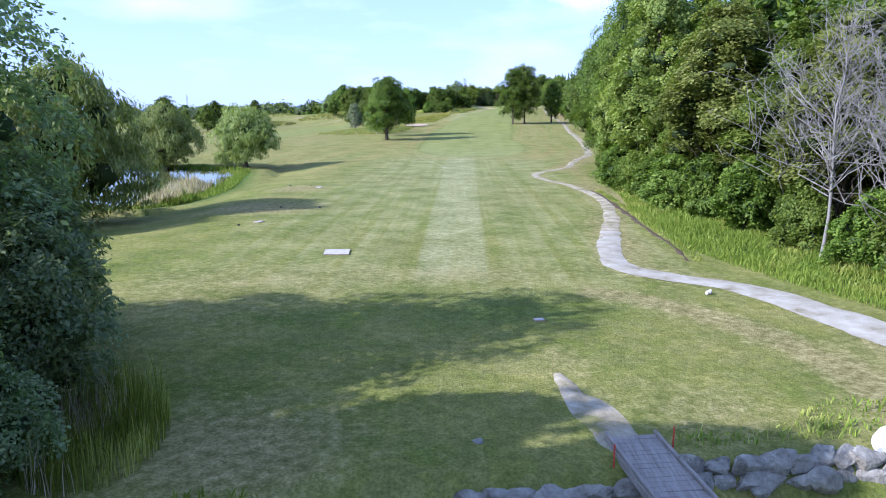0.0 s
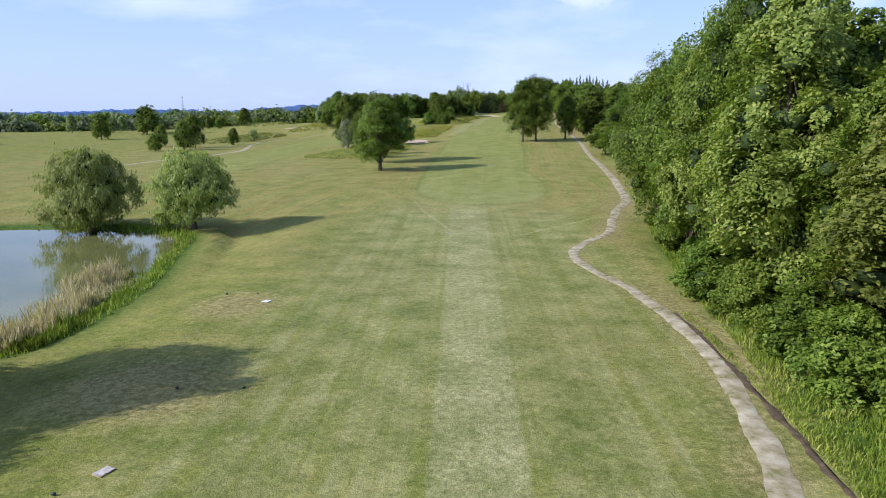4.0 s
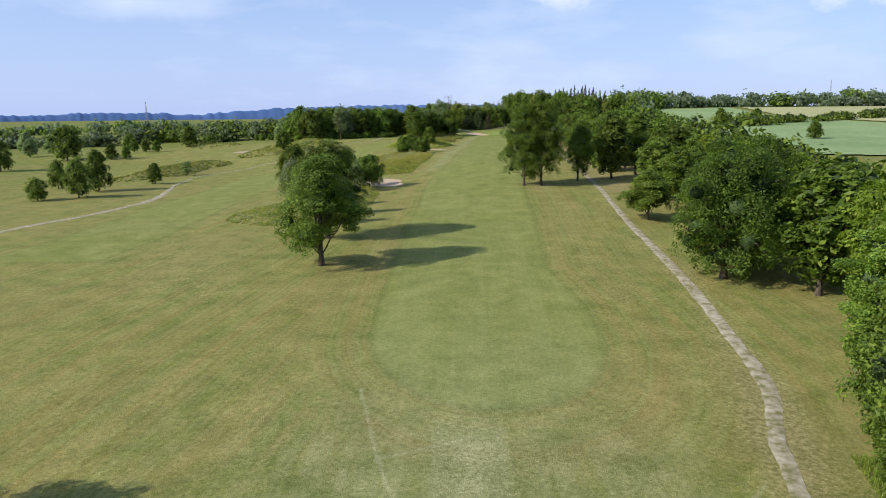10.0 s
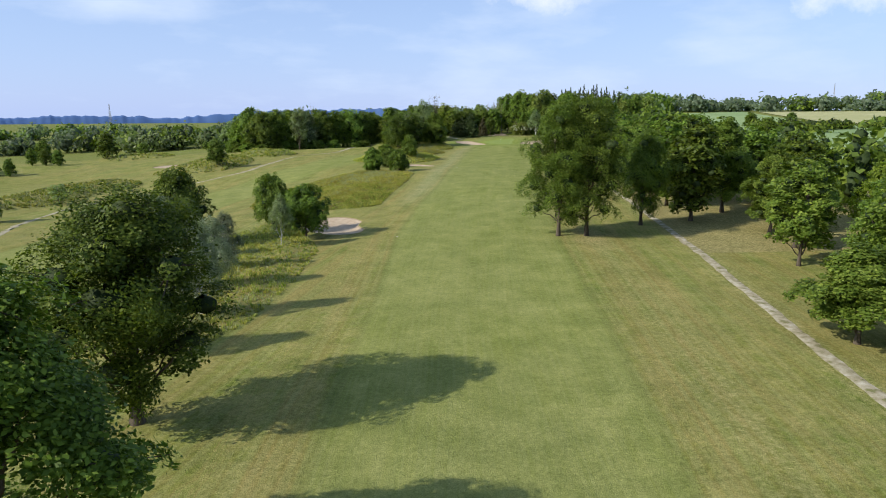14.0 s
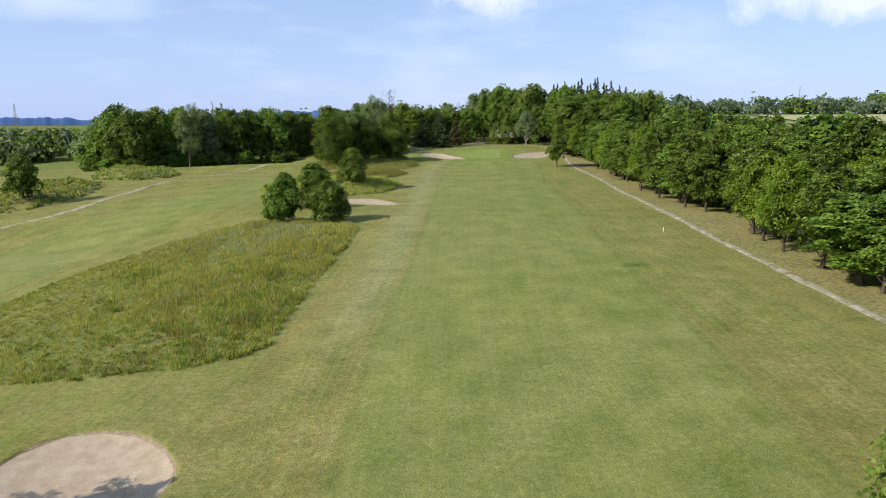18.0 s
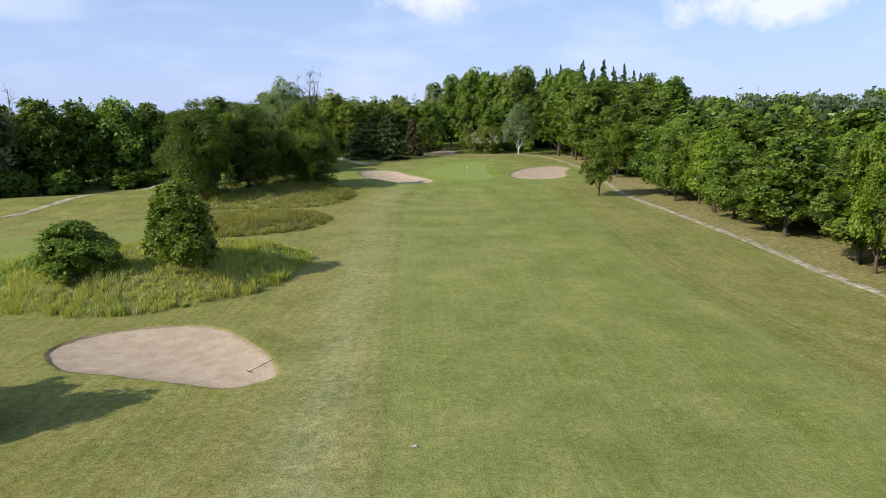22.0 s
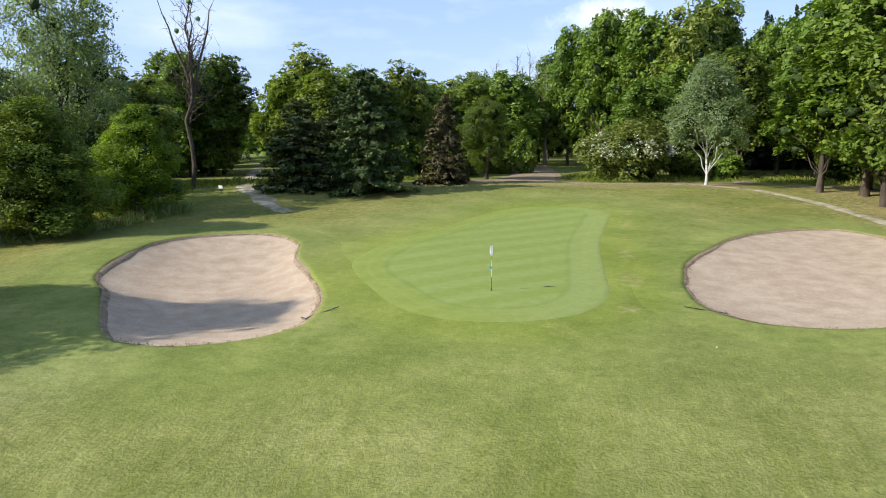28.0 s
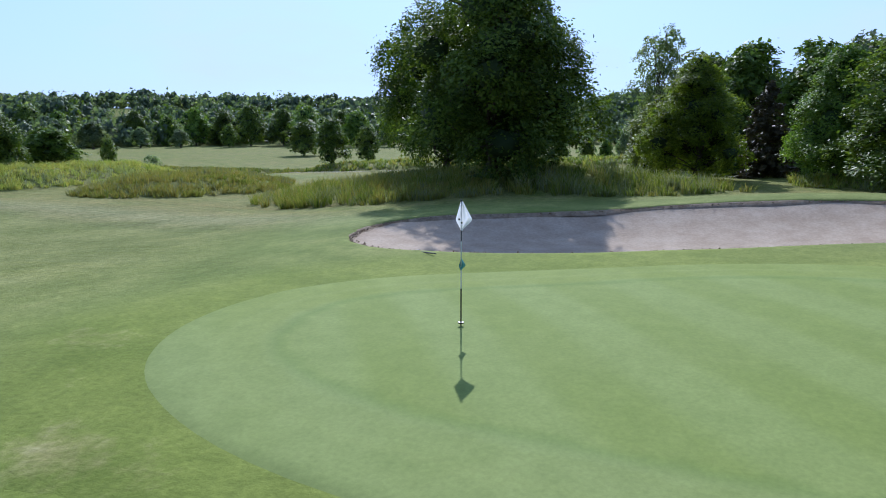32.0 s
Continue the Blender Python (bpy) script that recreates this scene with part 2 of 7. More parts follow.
    t2 = grey(lane_noise(u, s, 3.2, 0.035), 0.40, 0.60)
    col = mix_node(n, l, M("MULTIPLY", M("MULTIPLY", M("MULTIPLY", t1, grey(mid, 0.30, 0.62)), tee), 0.78), col, (0.360, 0.345, 0.160))
    col = mix_node(n, l, M("MULTIPLY", M("MULTIPLY", t2, tee), 0.15), col, (0.135, 0.180, 0.048))
    half = M("ADD", M("MULTIPLY", M("SUBTRACT", s, 44.0), 0.006), 2.25)
    mask = M("ADD", M("MULTIPLY", M("SUBTRACT", half, M("ABSOLUTE", M("ADD", M("ADD", u, 0.4), M("MULTIPLY", jit, 0.5)))), 3.0), 0.5, True)
    strip_col = mix_node(n, l, grey(fine, 0.3, 0.7), (0.345, 0.332, 0.160), (0.450, 0.428, 0.255))
    col = mix_node(n, l, M("MULTIPLY", M("MULTIPLY", M("MULTIPLY", mask, strip_zone), M("ADD", M("MULTIPLY", grey(mid, 0.3, 0.7), 0.5), 0.30)), M("ADD", M("MULTIPLY", t2, 0.25), 0.75)), col, strip_col)
    col = mix_node(n, l, M("MULTIPLY", pale, M("ADD", M("MULTIPLY", fine, 0.9), 0.25), True), col, (0.405, 0.400, 0.235))
    for a, b2 in WHEEL_TRACKS:
        ab = Vector((b2[0] - a[0], b2[1] - a[1], 0))

        def vmath(op, p, q):
            nd = n.new("ShaderNodeVectorMath")
            nd.operation = op
            l.new(p, nd.inputs[0])
            nd.inputs[1].default_value = q
            return nd
        rel = vmath("MULTIPLY", vmath("SUBTRACT", co, (*a, 0)).outputs[0], (1, 1, 0)).outputs[0]
        t = M("ADD", vmath("DOT_PRODUCT", rel, tuple(ab / ab.length_squared)).outputs["Value"], 0.0, True)
        nd = n.new("ShaderNodeVectorMath")
        nd.operation = "SCALE"
        nd.inputs[0].default_value = ab
        l.new(t, nd.inputs["Scale"])
        far = n.new("ShaderNodeVectorMath")
        far.operation = "DISTANCE"
        l.new(rel, far.inputs[0])
        l.new(nd.outputs[0], far.inputs[1])
        wob = M("ADD", far.outputs["Value"], M("MULTIPLY", M("SUBTRACT", clump, 0.5), 0.9))
        col = mix_node(n, l, M("MULTIPLY", M("SUBTRACT", 1.0, M("MULTIPLY", M("ABSOLUTE", wob), 3.4), True), M("ADD", M("MULTIPLY", fine, 0.8), 0.2), True), col, (0.460, 0.425, 0.250))
    e3 = M("ADD", M("MULTIPLY", M("SUBTRACT", fine, 0.5), 0.9), dry)
    col = mix_node(n, l, grey(e3, 0.28, 0.75), col, dry_col)
    e4 = M("ADD", M("MULTIPLY", M("SUBTRACT", mid, 0.5), 0.8), lush)
    col = mix_node(n, l, grey(e4, 0.25, 0.8), col, lush_col)
    tone = ramp_node(n, l, grain, ((0.28, (0.50, 0.53, 0.46)), (0.72, (1.36, 1.34, 1.34))))
    blot = ramp_node(n, l, fine, ((0.30, (0.60, 0.64, 0.56)), (0.70, (1.30, 1.27, 1.32))))
    wide = ramp_node(n, l, mid, ((0.34, (0.84, 0.88, 0.82)), (0.66, (1.10, 1.09, 1.08))))
    calm = M("SUBTRACT", M("SUBTRACT", 1.0, M("MULTIPLY", kept, 0.28)), M("MULTIPLY", fair, 0.26), True)
    col = mix_node(n, l, M("MULTIPLY", calm, 0.85), col, blot, "MULTIPLY")
    col = mix_node(n, l, M("MULTIPLY", calm, 0.9), col, tone, "MULTIPLY")
    col = mix_node(n, l, 1.0, col, wide, "MULTIPLY")
    l.new(col, b.inputs["Base Color"])
    bump_node(n, l, M("MULTIPLY", M("ADD", fine, grain), M("SUBTRACT", 1.0, M("MULTIPLY", kept, 0.72), True)), 0.6, 0.12, b)
    return m


def plain_material(name, stops, scale=3.0, rough=0.9, spec=0.2, bump=0.3, dist=0.02, fine=14.0, stretch=None):
    """A surface whose colour wanders between the stops, with a fine grain on top."""
    m, n, l, b = material(name, rough, spec)
    co = place_coord(n)
    a = noise_node(n, l, co, scale, 6, 0.62, stretch)
    g = noise_node(n, l, co, fine, 4, 0.7)
    col = ramp_node(n, l, a, stops)
    tone = ramp_node(n, l, g, ((0.25, (0.72, 0.72, 0.72)), (0.75, (1.18, 1.18, 1.18))))
    col = mix_node(n, l, 0.75, col, tone, "MULTIPLY")
    l.new(col, b.inputs["Base Color"])
    bump_node(n, l, math_node(n, l, "ADD", a, g), bump, dist, b)
    return m


def leaf_material(name, dark, mid, light, trans=0.46, big=0.16, cloth=False, through_leaf=(1.20, 1.34, 0.50), gloss=0.20):
    m, n, l, b = material(name, 0.52, gloss)
    geo = n.new("ShaderNodeNewGeometry")
    info = n.new("ShaderNodeObjectInfo")
    a = noise_node(n, l, geo.outputs["Position"], big, 3, 0.5)
    f = math_node(n, l, "ADD", math_node(n, l, "MULTIPLY", geo.outputs["Random Per Island"], 0.46), math_node(n, l, "MULTIPLY", a, 0.50))
    col = ramp_node(n, l, f, ((0.18, dark), (0.50, mid), (0.86, light)))
    hsv = n.new("ShaderNodeHueSaturation")
    l.new(col, hsv.inputs["Color"])
    l.new(math_node(n, l, "ADD", math_node(n, l, "MULTIPLY", info.outputs["Random"], 0.020), 0.492), hsv.inputs["Hue"])
    l.new(math_node(n, l, "ADD", math_node(n, l, "MULTIPLY", info.outputs["Random"], 0.0 if cloth else 0.46), 1.0 if cloth else 0.77), hsv.inputs["Value"])
    l.new(hsv.outputs[0], b.inputs["Base Color"])
    t = n.new("ShaderNodeBsdfTranslucent")
    tint = mix_node(n, l, 1.0, hsv.outputs[0], (1.0, 1.0, 1.0) if cloth else through_leaf, "MULTIPLY")
    l.new(tint, t.inputs["Color"])
    mx = n.new("ShaderNodeMixShader")
    mx.inputs[0].default_value = trans
    out = n["Material Output"]
    l.new(b.outputs[0], mx.inputs[1])
    l.new(t.outputs[0], mx.inputs[2])
    l.new(mx.outputs[0], out.inputs["Surface"])
    return m


M_GROUND = ground_material()
M_SAND = plain_material("bunker_sand", ((0.3, (0.400, 0.300, 0.210)), (0.55, (0.490, 0.382, 0.278)), (0.75, (0.555, 0.448, 0.338))), 0.9, 0.95, 0.1, 0.35, 0.05, 9.0)
M_SOIL = plain_material("bare_soil", ((0.3, (0.230, 0.165, 0.105)), (0.55, (0.350, 0.268, 0.180)), (0.75, (0.470, 0.385, 0.280))), 3.0, 0.95, 0.1, 0.6, 0.05)
M_DARK_SOIL = plain_material("dark_soil", ((0.3, (0.070, 0.048, 0.030)), (0.55, (0.125, 0.090, 0.058)), (0.75, (0.21, 0.16, 0.105))), 2.0, 0.9, 0.2, 0.7, 0.05)
M_GRAVEL = plain_material("path_gravel", ((0.36, (0.200, 0.195, 0.080)), (0.45, (0.340, 0.290, 0.190)), (0.56, (0.440, 0.385, 0.280)), (0.70, (0.580, 0.530, 0.430))), 0.9, 0.95, 0.15, 0.5, 0.03, 16.0)
M_ROAD = plain_material("worn_track", ((0.30, (0.235, 0.205, 0.125)), (0.40, (0.370, 0.330, 0.255)), (0.54, (0.450, 0.412, 0.335)), (0.70, (0.545, 0.508, 0.435))), 0.8, 0.95, 0.15, 0.4, 0.03, 25.0)
M_BARK = plain_material("bark", ((0.3, (0.060, 0.046, 0.034)), (0.55, (0.115, 0.092, 0.070)), (0.8, (0.19, 0.16, 0.125))), 2.5, 0.95, 0.15, 0.8, 0.06, 12.0, (1, 1, 0.25, 0))
M_GREYBARK = plain_material("dead_wood", ((0.3, (0.20, 0.185, 0.165)), (0.6, (0.34, 0.32, 0.29)), (0.8, (0.48, 0.46, 0.42))), 2.5, 0.95, 0.15, 0.7, 0.05, 12.0, (1, 1, 0.3, 0))
M_BIRCHBARK = plain_material("birch_bark", ((0.33, (0.05, 0.045, 0.04)), (0.42, (0.55, 0.53, 0.50)), (0.8, (0.72, 0.70, 0.67))), 2.2, 0.8, 0.2, 0.4, 0.02, 10.0, (0.4, 0.4, 2.5, 0))
M_STONE = plain_material("grey_stone", ((0.3, (0.16, 0.15, 0.14)), (0.5, (0.30, 0.29, 0.27)), (0.75, (0.45, 0.43, 0.40))), 1.6, 0.9, 0.2, 0.8, 0.06, 9.0)
M_WOOD = plain_material("weathered_boards", ((0.3, (0.24, 0.205, 0.175)), (0.5, (0.34, 0.30, 0.265)), (0.75, (0.44, 0.40, 0.36))), 2.0, 0.85, 0.2, 0.5, 0.01, 18.0, (6, 0.5, 1, 0))
M_WHITE = plain_material("white_paint", ((0.3, (0.72, 0.72, 0.71)), (0.7, (0.82, 0.82, 0.81))), 3.0, 0.5, 0.4, 0.1, 0.004)
M_RED = plain_material("red_paint", ((0.3, (0.50, 0.05, 0.03)), (0.7, (0.62, 0.09, 0.05))), 3.0, 0.5, 0.4, 0.1, 0.004)
M_DARK = plain_material("dark_metal", ((0.3, (0.02, 0.02, 0.02)), (0.7, (0.06, 0.06, 0.055))), 5.0, 0.5, 0.5, 0.1, 0.002)
M_TEAL = plain_material("teal_cloth", ((0.3, (0.10, 0.34, 0.36)), (0.7, (0.22, 0.48, 0.50))), 4.0, 0.8, 0.1, 0.3, 0.01)
M_MAT = plain_material("tee_mat", ((0.3, (0.44, 0.40, 0.39)), (0.7, (0.62, 0.57, 0.56))), 2.5, 0.9, 0.1, 0.5, 0.03)
M_FLAG = leaf_material("flag_cloth", (0.80, 0.80, 0.86), (0.84, 0.84, 0.90), (0.88, 0.88, 0.93), 0.45, cloth=True, gloss=0.1)
L_OAK = leaf_material("oak_leaves", (0.044, 0.074, 0.009), (0.116, 0.172, 0.022), (0.285, 0.345, 0.052), 0.30)
L_BROAD = leaf_material("broad_leaves", (0.060, 0.100, 0.013), (0.146, 0.212, 0.030), (0.330, 0.390, 0.068), 0.32)
L_BEECH = leaf_material("beech_leaves", (0.036, 0.062, 0.010), (0.096, 0.145, 0.022), (0.245, 0.305, 0.055))
L_ASH = leaf_material("ash_leaves", (0.100, 0.138, 0.026), (0.225, 0.270, 0.058), (0.460, 0.470, 0.130), 0.36)
L_YELLOW = leaf_material("yellow_green_leaves", (0.090, 0.130, 0.016), (0.205, 0.268, 0.032), (0.385, 0.440, 0.074), 0.52)
# greyer, bluer and lighter than near leaves: distance haze mixed into the colour
L_HAZE = leaf_material("hazed_wood_leaves", (0.085, 0.115, 0.070), (0.160, 0.205, 0.130), (0.265, 0.315, 0.215), 0.45, 0.02)
L_WILLOW = leaf_material("willow_leaves", (0.139, 0.181, 0.051), (0.275, 0.319, 0.100), (0.453, 0.463, 0.169), 0.36)
L_POPLAR = leaf_material("poplar_leaves", (0.105, 0.146, 0.072), (0.225, 0.280, 0.140), (0.470, 0.505, 0.290), 0.5)
L_GREY = leaf_material("grey_green_leaves", (0.120, 0.145, 0.085), (0.210, 0.240, 0.150), (0.360, 0.380, 0.260), 0.35)
L_CONIFER = leaf_material("conifer_needles", (0.036, 0.058, 0.020), (0.080, 0.112, 0.038), (0.155, 0.185, 0.064), 0.18)
L_RUST = leaf_material("rusty_needles", (0.045, 0.045, 0.021), (0.105, 0.090, 0.042), (0.188, 0.143, 0.068), 0.12)
# very dark green for the hearts of crowns: inner shade put into the colour
L_INNER_SHADE = leaf_material("inner_shade", (0.030, 0.046, 0.016), (0.046, 0.068, 0.025), (0.066, 0.092, 0.034), 0.0, gloss=0.05)
L_FLOWER = leaf_material("white_blossom", (0.50, 0.50, 0.40), (0.66, 0.66, 0.55), (0.78, 0.78, 0.70), 0.2)
L_TALL = leaf_material("tall_grass_blades", (0.220, 0.252, 0.042), (0.360, 0.384, 0.082), (0.540, 0.510, 0.160), 0.38, 0.10, False, (1.0, 1.05, 0.65), 0.12)
L_LUSH = leaf_material("lush_grass_blades", (0.120, 0.172, 0.021), (0.218, 0.284, 0.040), (0.365, 0.395, 0.076), 0.38, 0.12, False, (1.0, 1.1, 0.6), 0.12)
L_SEED = leaf_material("seeding_grass_blades", (0.215, 0.236, 0.104), (0.345, 0.362, 0.172), (0.500, 0.492, 0.270), 0.35, 0.10, False, (0.95, 1.0, 0.75), 0.12)
L_REED = leaf_material("reed_plumes", (0.240, 0.190, 0.125), (0.400, 0.330, 0.240), (0.560, 0.490, 0.390), 0.30, 0.2)


def water_material():
    m, n, l, b = material("pond_water", 0.06, 0.5)
    co = place_coord(n)
    a = noise_node(n, l, co, 0.12, 4, 0.6)
    l.new(ramp_node(n, l, a, ((0.35, (0.115, 0.125, 0.040)), (0.65, (0.165, 0.170, 0.065)))), b.inputs["Base Color"])
    r = noise_node(n, l, co, 1.6, 3, 0.6)
    bump_node(n, l, r, 0.05, 0.05, b)
    return m


M_WATER = water_material()


def putting_material():
    m, n, l, b = material("putting_green", 0.9, 0.12)
    co = place_coord(n)
    M = lambda op, p, q=0.0, c=False: math_node(n, l, op, p, q, c)
    at = n.new("ShaderNodeAttribute")
    at.attribute_name = "rim"
    rim = at.outputs["Fac"]
    w = n.new("ShaderNodeTexWave")
    mp = n.new("ShaderNodeMapping")
    mp.inputs["Rotation"].default_value = (0, 0, radians(235))
    l.new(co, mp.inputs["Vector"])
    l.new(mp.outputs[0], w.inputs["Vector"])
    w.inputs["Scale"].default_value, w.inputs["Distortion"].default_value, w.inputs["Detail"].default_value = 0.135, 0.9, 2.0
    mid = noise_node(n, l, co, 0.30, 5, 0.6)
    fine = noise_node(n, l, co, 2.0, 5, 0.65)
    g = noise_node(n, l, co, 14.0, 4, 0.7)
    stripes = ramp_node(n, l, w.outputs["Fac"], ((0.25, (0, 0, 0)), (0.75, (1, 1, 1))))
    col = mix_node(n, l, stripes, (0.234, 0.288, 0.066), (0.264, 0.318, 0.090))
    col = mix_node(n, l, ramp_node(n, l, mid, ((0.40, (0, 0, 0)), (0.72, (0.75, 0.75, 0.75)))), col, (0.250, 0.298, 0.082))
    # the cleaning passes that follow the edge
    r2 = M("ADD", rim, M("MULTIPLY", M("SUBTRACT", fine, 0.5), 0.35))
    dark_line = M("SUBTRACT", 1.0, M("ABSOLUTE", M("MULTIPLY", M("SUBTRACT", r2, 1.9), 4.0)), True)
    col = mix_node(n, l, M("MULTIPLY", dark_line, 0.35), col, (0.140, 0.215, 0.040))
    collar = M("SUBTRACT", 1.0, M("MULTIPLY", M("SUBTRACT", r2, 1.55), 4.0), True)
    collar_col = mix_node(n, l, mid, (0.226, 0.274, 0.042), (0.268, 0.310, 0.062))
    col = mix_node(n, l, M("MULTIPLY", collar, 0.5), col, collar_col)
    # pale east rim: sheen of the mown grass painted as a lighter colour
    rim_sheen = n.new("ShaderNodeAttribute")
    rim_sheen.attribute_name = "rim_sheen"
    turn = M("SUBTRACT", 1.0, M("MULTIPLY", M("SUBTRACT", r2, 1.7), 3.0), True)
    col = mix_node(n, l, M("MULTIPLY", M("MULTIPLY", turn, rim_sheen.outputs["Fac"]), 0.42), col, mix_node(n, l, mid, (0.262, 0.318, 0.112), (0.305, 0.350, 0.150)))
    line2 = M("SUBTRACT", 1.0, M("ABSOLUTE", M("MULTIPLY", M("SUBTRACT", r2, 0.95), 6.0)), True)
    col = mix_node(n, l, M("MULTIPLY", line2, 0.30), col, (0.305, 0.350, 0.105))
    outer = M("SUBTRACT", 1.0, M("MULTIPLY", r2, 4.0), True)
    col = mix_node(n, l, M("MULTIPLY", outer, 0.12), col, (0.150, 0.195, 0.040))
    tone = ramp_node(n, l, g, ((0.25, (0.82, 0.82, 0.82)), (0.75, (1.12, 1.12, 1.12))))
    col = mix_node(n, l, 0.8, col, tone, "MULTIPLY")
    blot = ramp_node(n, l, fine, ((0.3, (0.90, 0.92, 0.88)), (0.7, (1.07, 1.06, 1.08))))
    col = mix_node(n, l, 1.0, col, blot, "MULTIPLY")
    l.new(col, b.inputs["Base Color"])
    bump_node(n, l, M("ADD", fine, g), 0.25, 0.012, b)
    return m


M_GREEN = putting_material()


# far backdrop: its haze is painted as colour with a faint glow
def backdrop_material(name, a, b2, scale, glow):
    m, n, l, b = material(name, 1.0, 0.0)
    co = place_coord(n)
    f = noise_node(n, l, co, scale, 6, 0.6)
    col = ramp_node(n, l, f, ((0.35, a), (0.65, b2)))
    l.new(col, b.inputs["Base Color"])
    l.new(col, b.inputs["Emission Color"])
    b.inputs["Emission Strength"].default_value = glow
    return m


# ---- the lie of the land ----
LAND_Y = (-400, -60, 0, 40, 80, 125, 150, 185, 200, 300, 350, 395, 430, 490, 505, 530, 550, 600, 700, 900, 1500)
LAND_Z = (-1, -0.6, -0.4, -0.3, -0.4, -1.0, -0.9, 0.3, 0.8, 3.3, 5.2, 7.0, 7.1, 8.35, 9.68, 10.42, 11.75, 11.95, 12, 9, 4)


def land(x, y):
    x, y = np.asarray(x, float), np.asarray(y, float)
    b = np.interp(y, LAND_Y, LAND_Z)
    x0 = np.interp(y, (400, 470), (-80, -260))
    s = np.clip((x - x0) / (40 - x0), 0, 1)
    s = s * s * (3 - 2 * s)
    z = np.where(b > 0, b * s, b)
    z = z + 2.0 * np.exp(-((x + 6) ** 2 + (y - 402) ** 2) / (2 * 22.0 ** 2))
    z = z - 1.15 * np.exp(-((x - 7) ** 2 + (y - 421) ** 2) / (2 * 14.0 ** 2))
    rise = lambda v: np.clip(v, 0, 1) ** 2 * (3 - 2 * np.clip(v, 0, 1))
    z = z - 3.4 * rise((2 - x) / 24) * rise((y - 500) / 40) * rise((700 - y) / 80)
    z = z + 0.36 * np.exp(-((x - 23.6) / 4.0) ** 2 - ((y - 520.0) / 6.0) ** 2)
    k = np.clip((-20 - x) / 14, 0, 1)
    k = k * k * (3 - 2 * k)
    z = z - 1.4 * k * np.interp(y, (40, 75, 130, 160), (0, 1, 1, 0)) * np.interp(x, (-130, -90), (0, 1))
    # fields that climb on the right, a wooded hill in the west
    ease = lambda v: np.clip(v, 0, 1) ** 2 * (3 - 2 * np.clip(v, 0, 1))
    z = z + (26 - z) * ease((np.hypot(x - 40, y - 250) - 330) / 480) * ease((x - 120) / 110) * (y > -200)
    z = z + 30 * ease((np.hypot(x - 57, y - 515) - 520) / 170) * ease((-200 - x) / 120) * ease((640 - y) / 80)
    return z


def loop_curve(points, n):
    """A smooth closed outline through the points, as an array of n places."""
    p = np.array(points, float)
    k = len(p)
    out = []
    for u in np.linspace(0, k, n, endpoint=False):
        i, f = int(u), u - int(u)
        a, b, c, d = p[(i - 1) % k], p[i % k], p[(i + 1) % k], p[(i + 2) % k]
        out.append(0.5 * (2 * b + (c - a) * f + (2 * a - 5 * b + 4 * c - d) * f * f + (3 * b - a - 3 * c + d) * f ** 3))
    return np.array(out)


def open_curve(points, step):
    p = np.array(points, float)
    p = np.vstack([2 * p[0] - p[1], p, 2 * p[-1] - p[-2]])
    out = []
    for i in range(1, len(p) - 2):
        a, b, c, d = p[i - 1], p[i], p[i + 1], p[i + 2]
        m = max(2, int(np.linalg.norm((c - b)[:2]) / step))
        for f in np.arange(m) / m:
            out.append(0.5 * (2 * b + (c - a) * f + (2 * a - 5 * b + 4 * c - d) * f * f + (3 * b - a - 3 * c + d) * f ** 3))
    out.append(p[-2])
    return np.array(out)


def inside(poly, x, y):
    r = np.zeros(np.shape(x), bool)
    px, py = poly[:, 0], poly[:, 1]
    for i in range(len(poly)):
        x1, y1, x2, y2 = px[i], py[i], px[i - 1], py[i - 1]
        if y1 == y2:
            continue
        r ^= ((y1 > y) != (y2 > y)) & (x < (x2 - x1) * (y - y1) / (y2 - y1) + x1)
    return r


def edge_distance(poly, x, y):
    d = np.full(np.shape(x), 1e9)
    for i in range(len(poly)):
        a, b = poly[i - 1], poly[i]
        ab = b - a
        t = np.clip(((x - a[0]) * ab[0] + (y - a[1]) * ab[1]) / (ab @ ab + 1e-9), 0, 1)
        d = np.minimum(d, np.hypot(x - a[0] - t * ab[0], y - a[1] - t * ab[1]))
    return d


BUNKERS = {
    "first": ((-18.6, 323.5), (-15.5, 327.5), (-10.5, 326.6), (-7.0, 321.8), (-7.2, 317), (-5.8, 312.3), (-7.0, 308.8), (-9.9, 308), (-12.9, 309.2), (-17.0, 314)),
    "second": ((-3.0, 424.0), (-0.6, 427.4), (4.6, 428.3), (8.7, 425.5), (12.1, 416.6), (9.8, 413.8), (6.7, 415.2), (2.5, 417.4), (-1.0, 419.3)),
    "left": ((26.1, 514.2), (25.6, 519.4), (26.3, 523.8), (28.7, 526.4), (31.8, 526.6), (34.4, 523.4), (35.2, 519.7), (37.1, 514.7), (38.5, 510.7), (38.8, 506.6), (37.6, 504.4), (35.4, 503.4), (33.4, 503.3), (31.6, 504.2), (29.8, 507.4), (27.9, 511.0)),
    "right": ((57.3, 517.5), (58.8, 520.2), (61.2, 523.6), (64.8, 527.8), (69.6, 530.5), (72.8, 530.0), (73.6, 525.6), (70.9, 520.3), (69.0, 515.8), (67.4, 511.1), (65.8, 508.7), (63.2, 506.9), (60.1, 506.3), (57.4, 506.8), (56.0, 508.5), (55.65, 510.8), (56.25, 514.2)),
    "far_field": ((-96, 455), (-92, 459), (-85, 459), (-82, 455), (-86, 451), (-93, 451)),
}
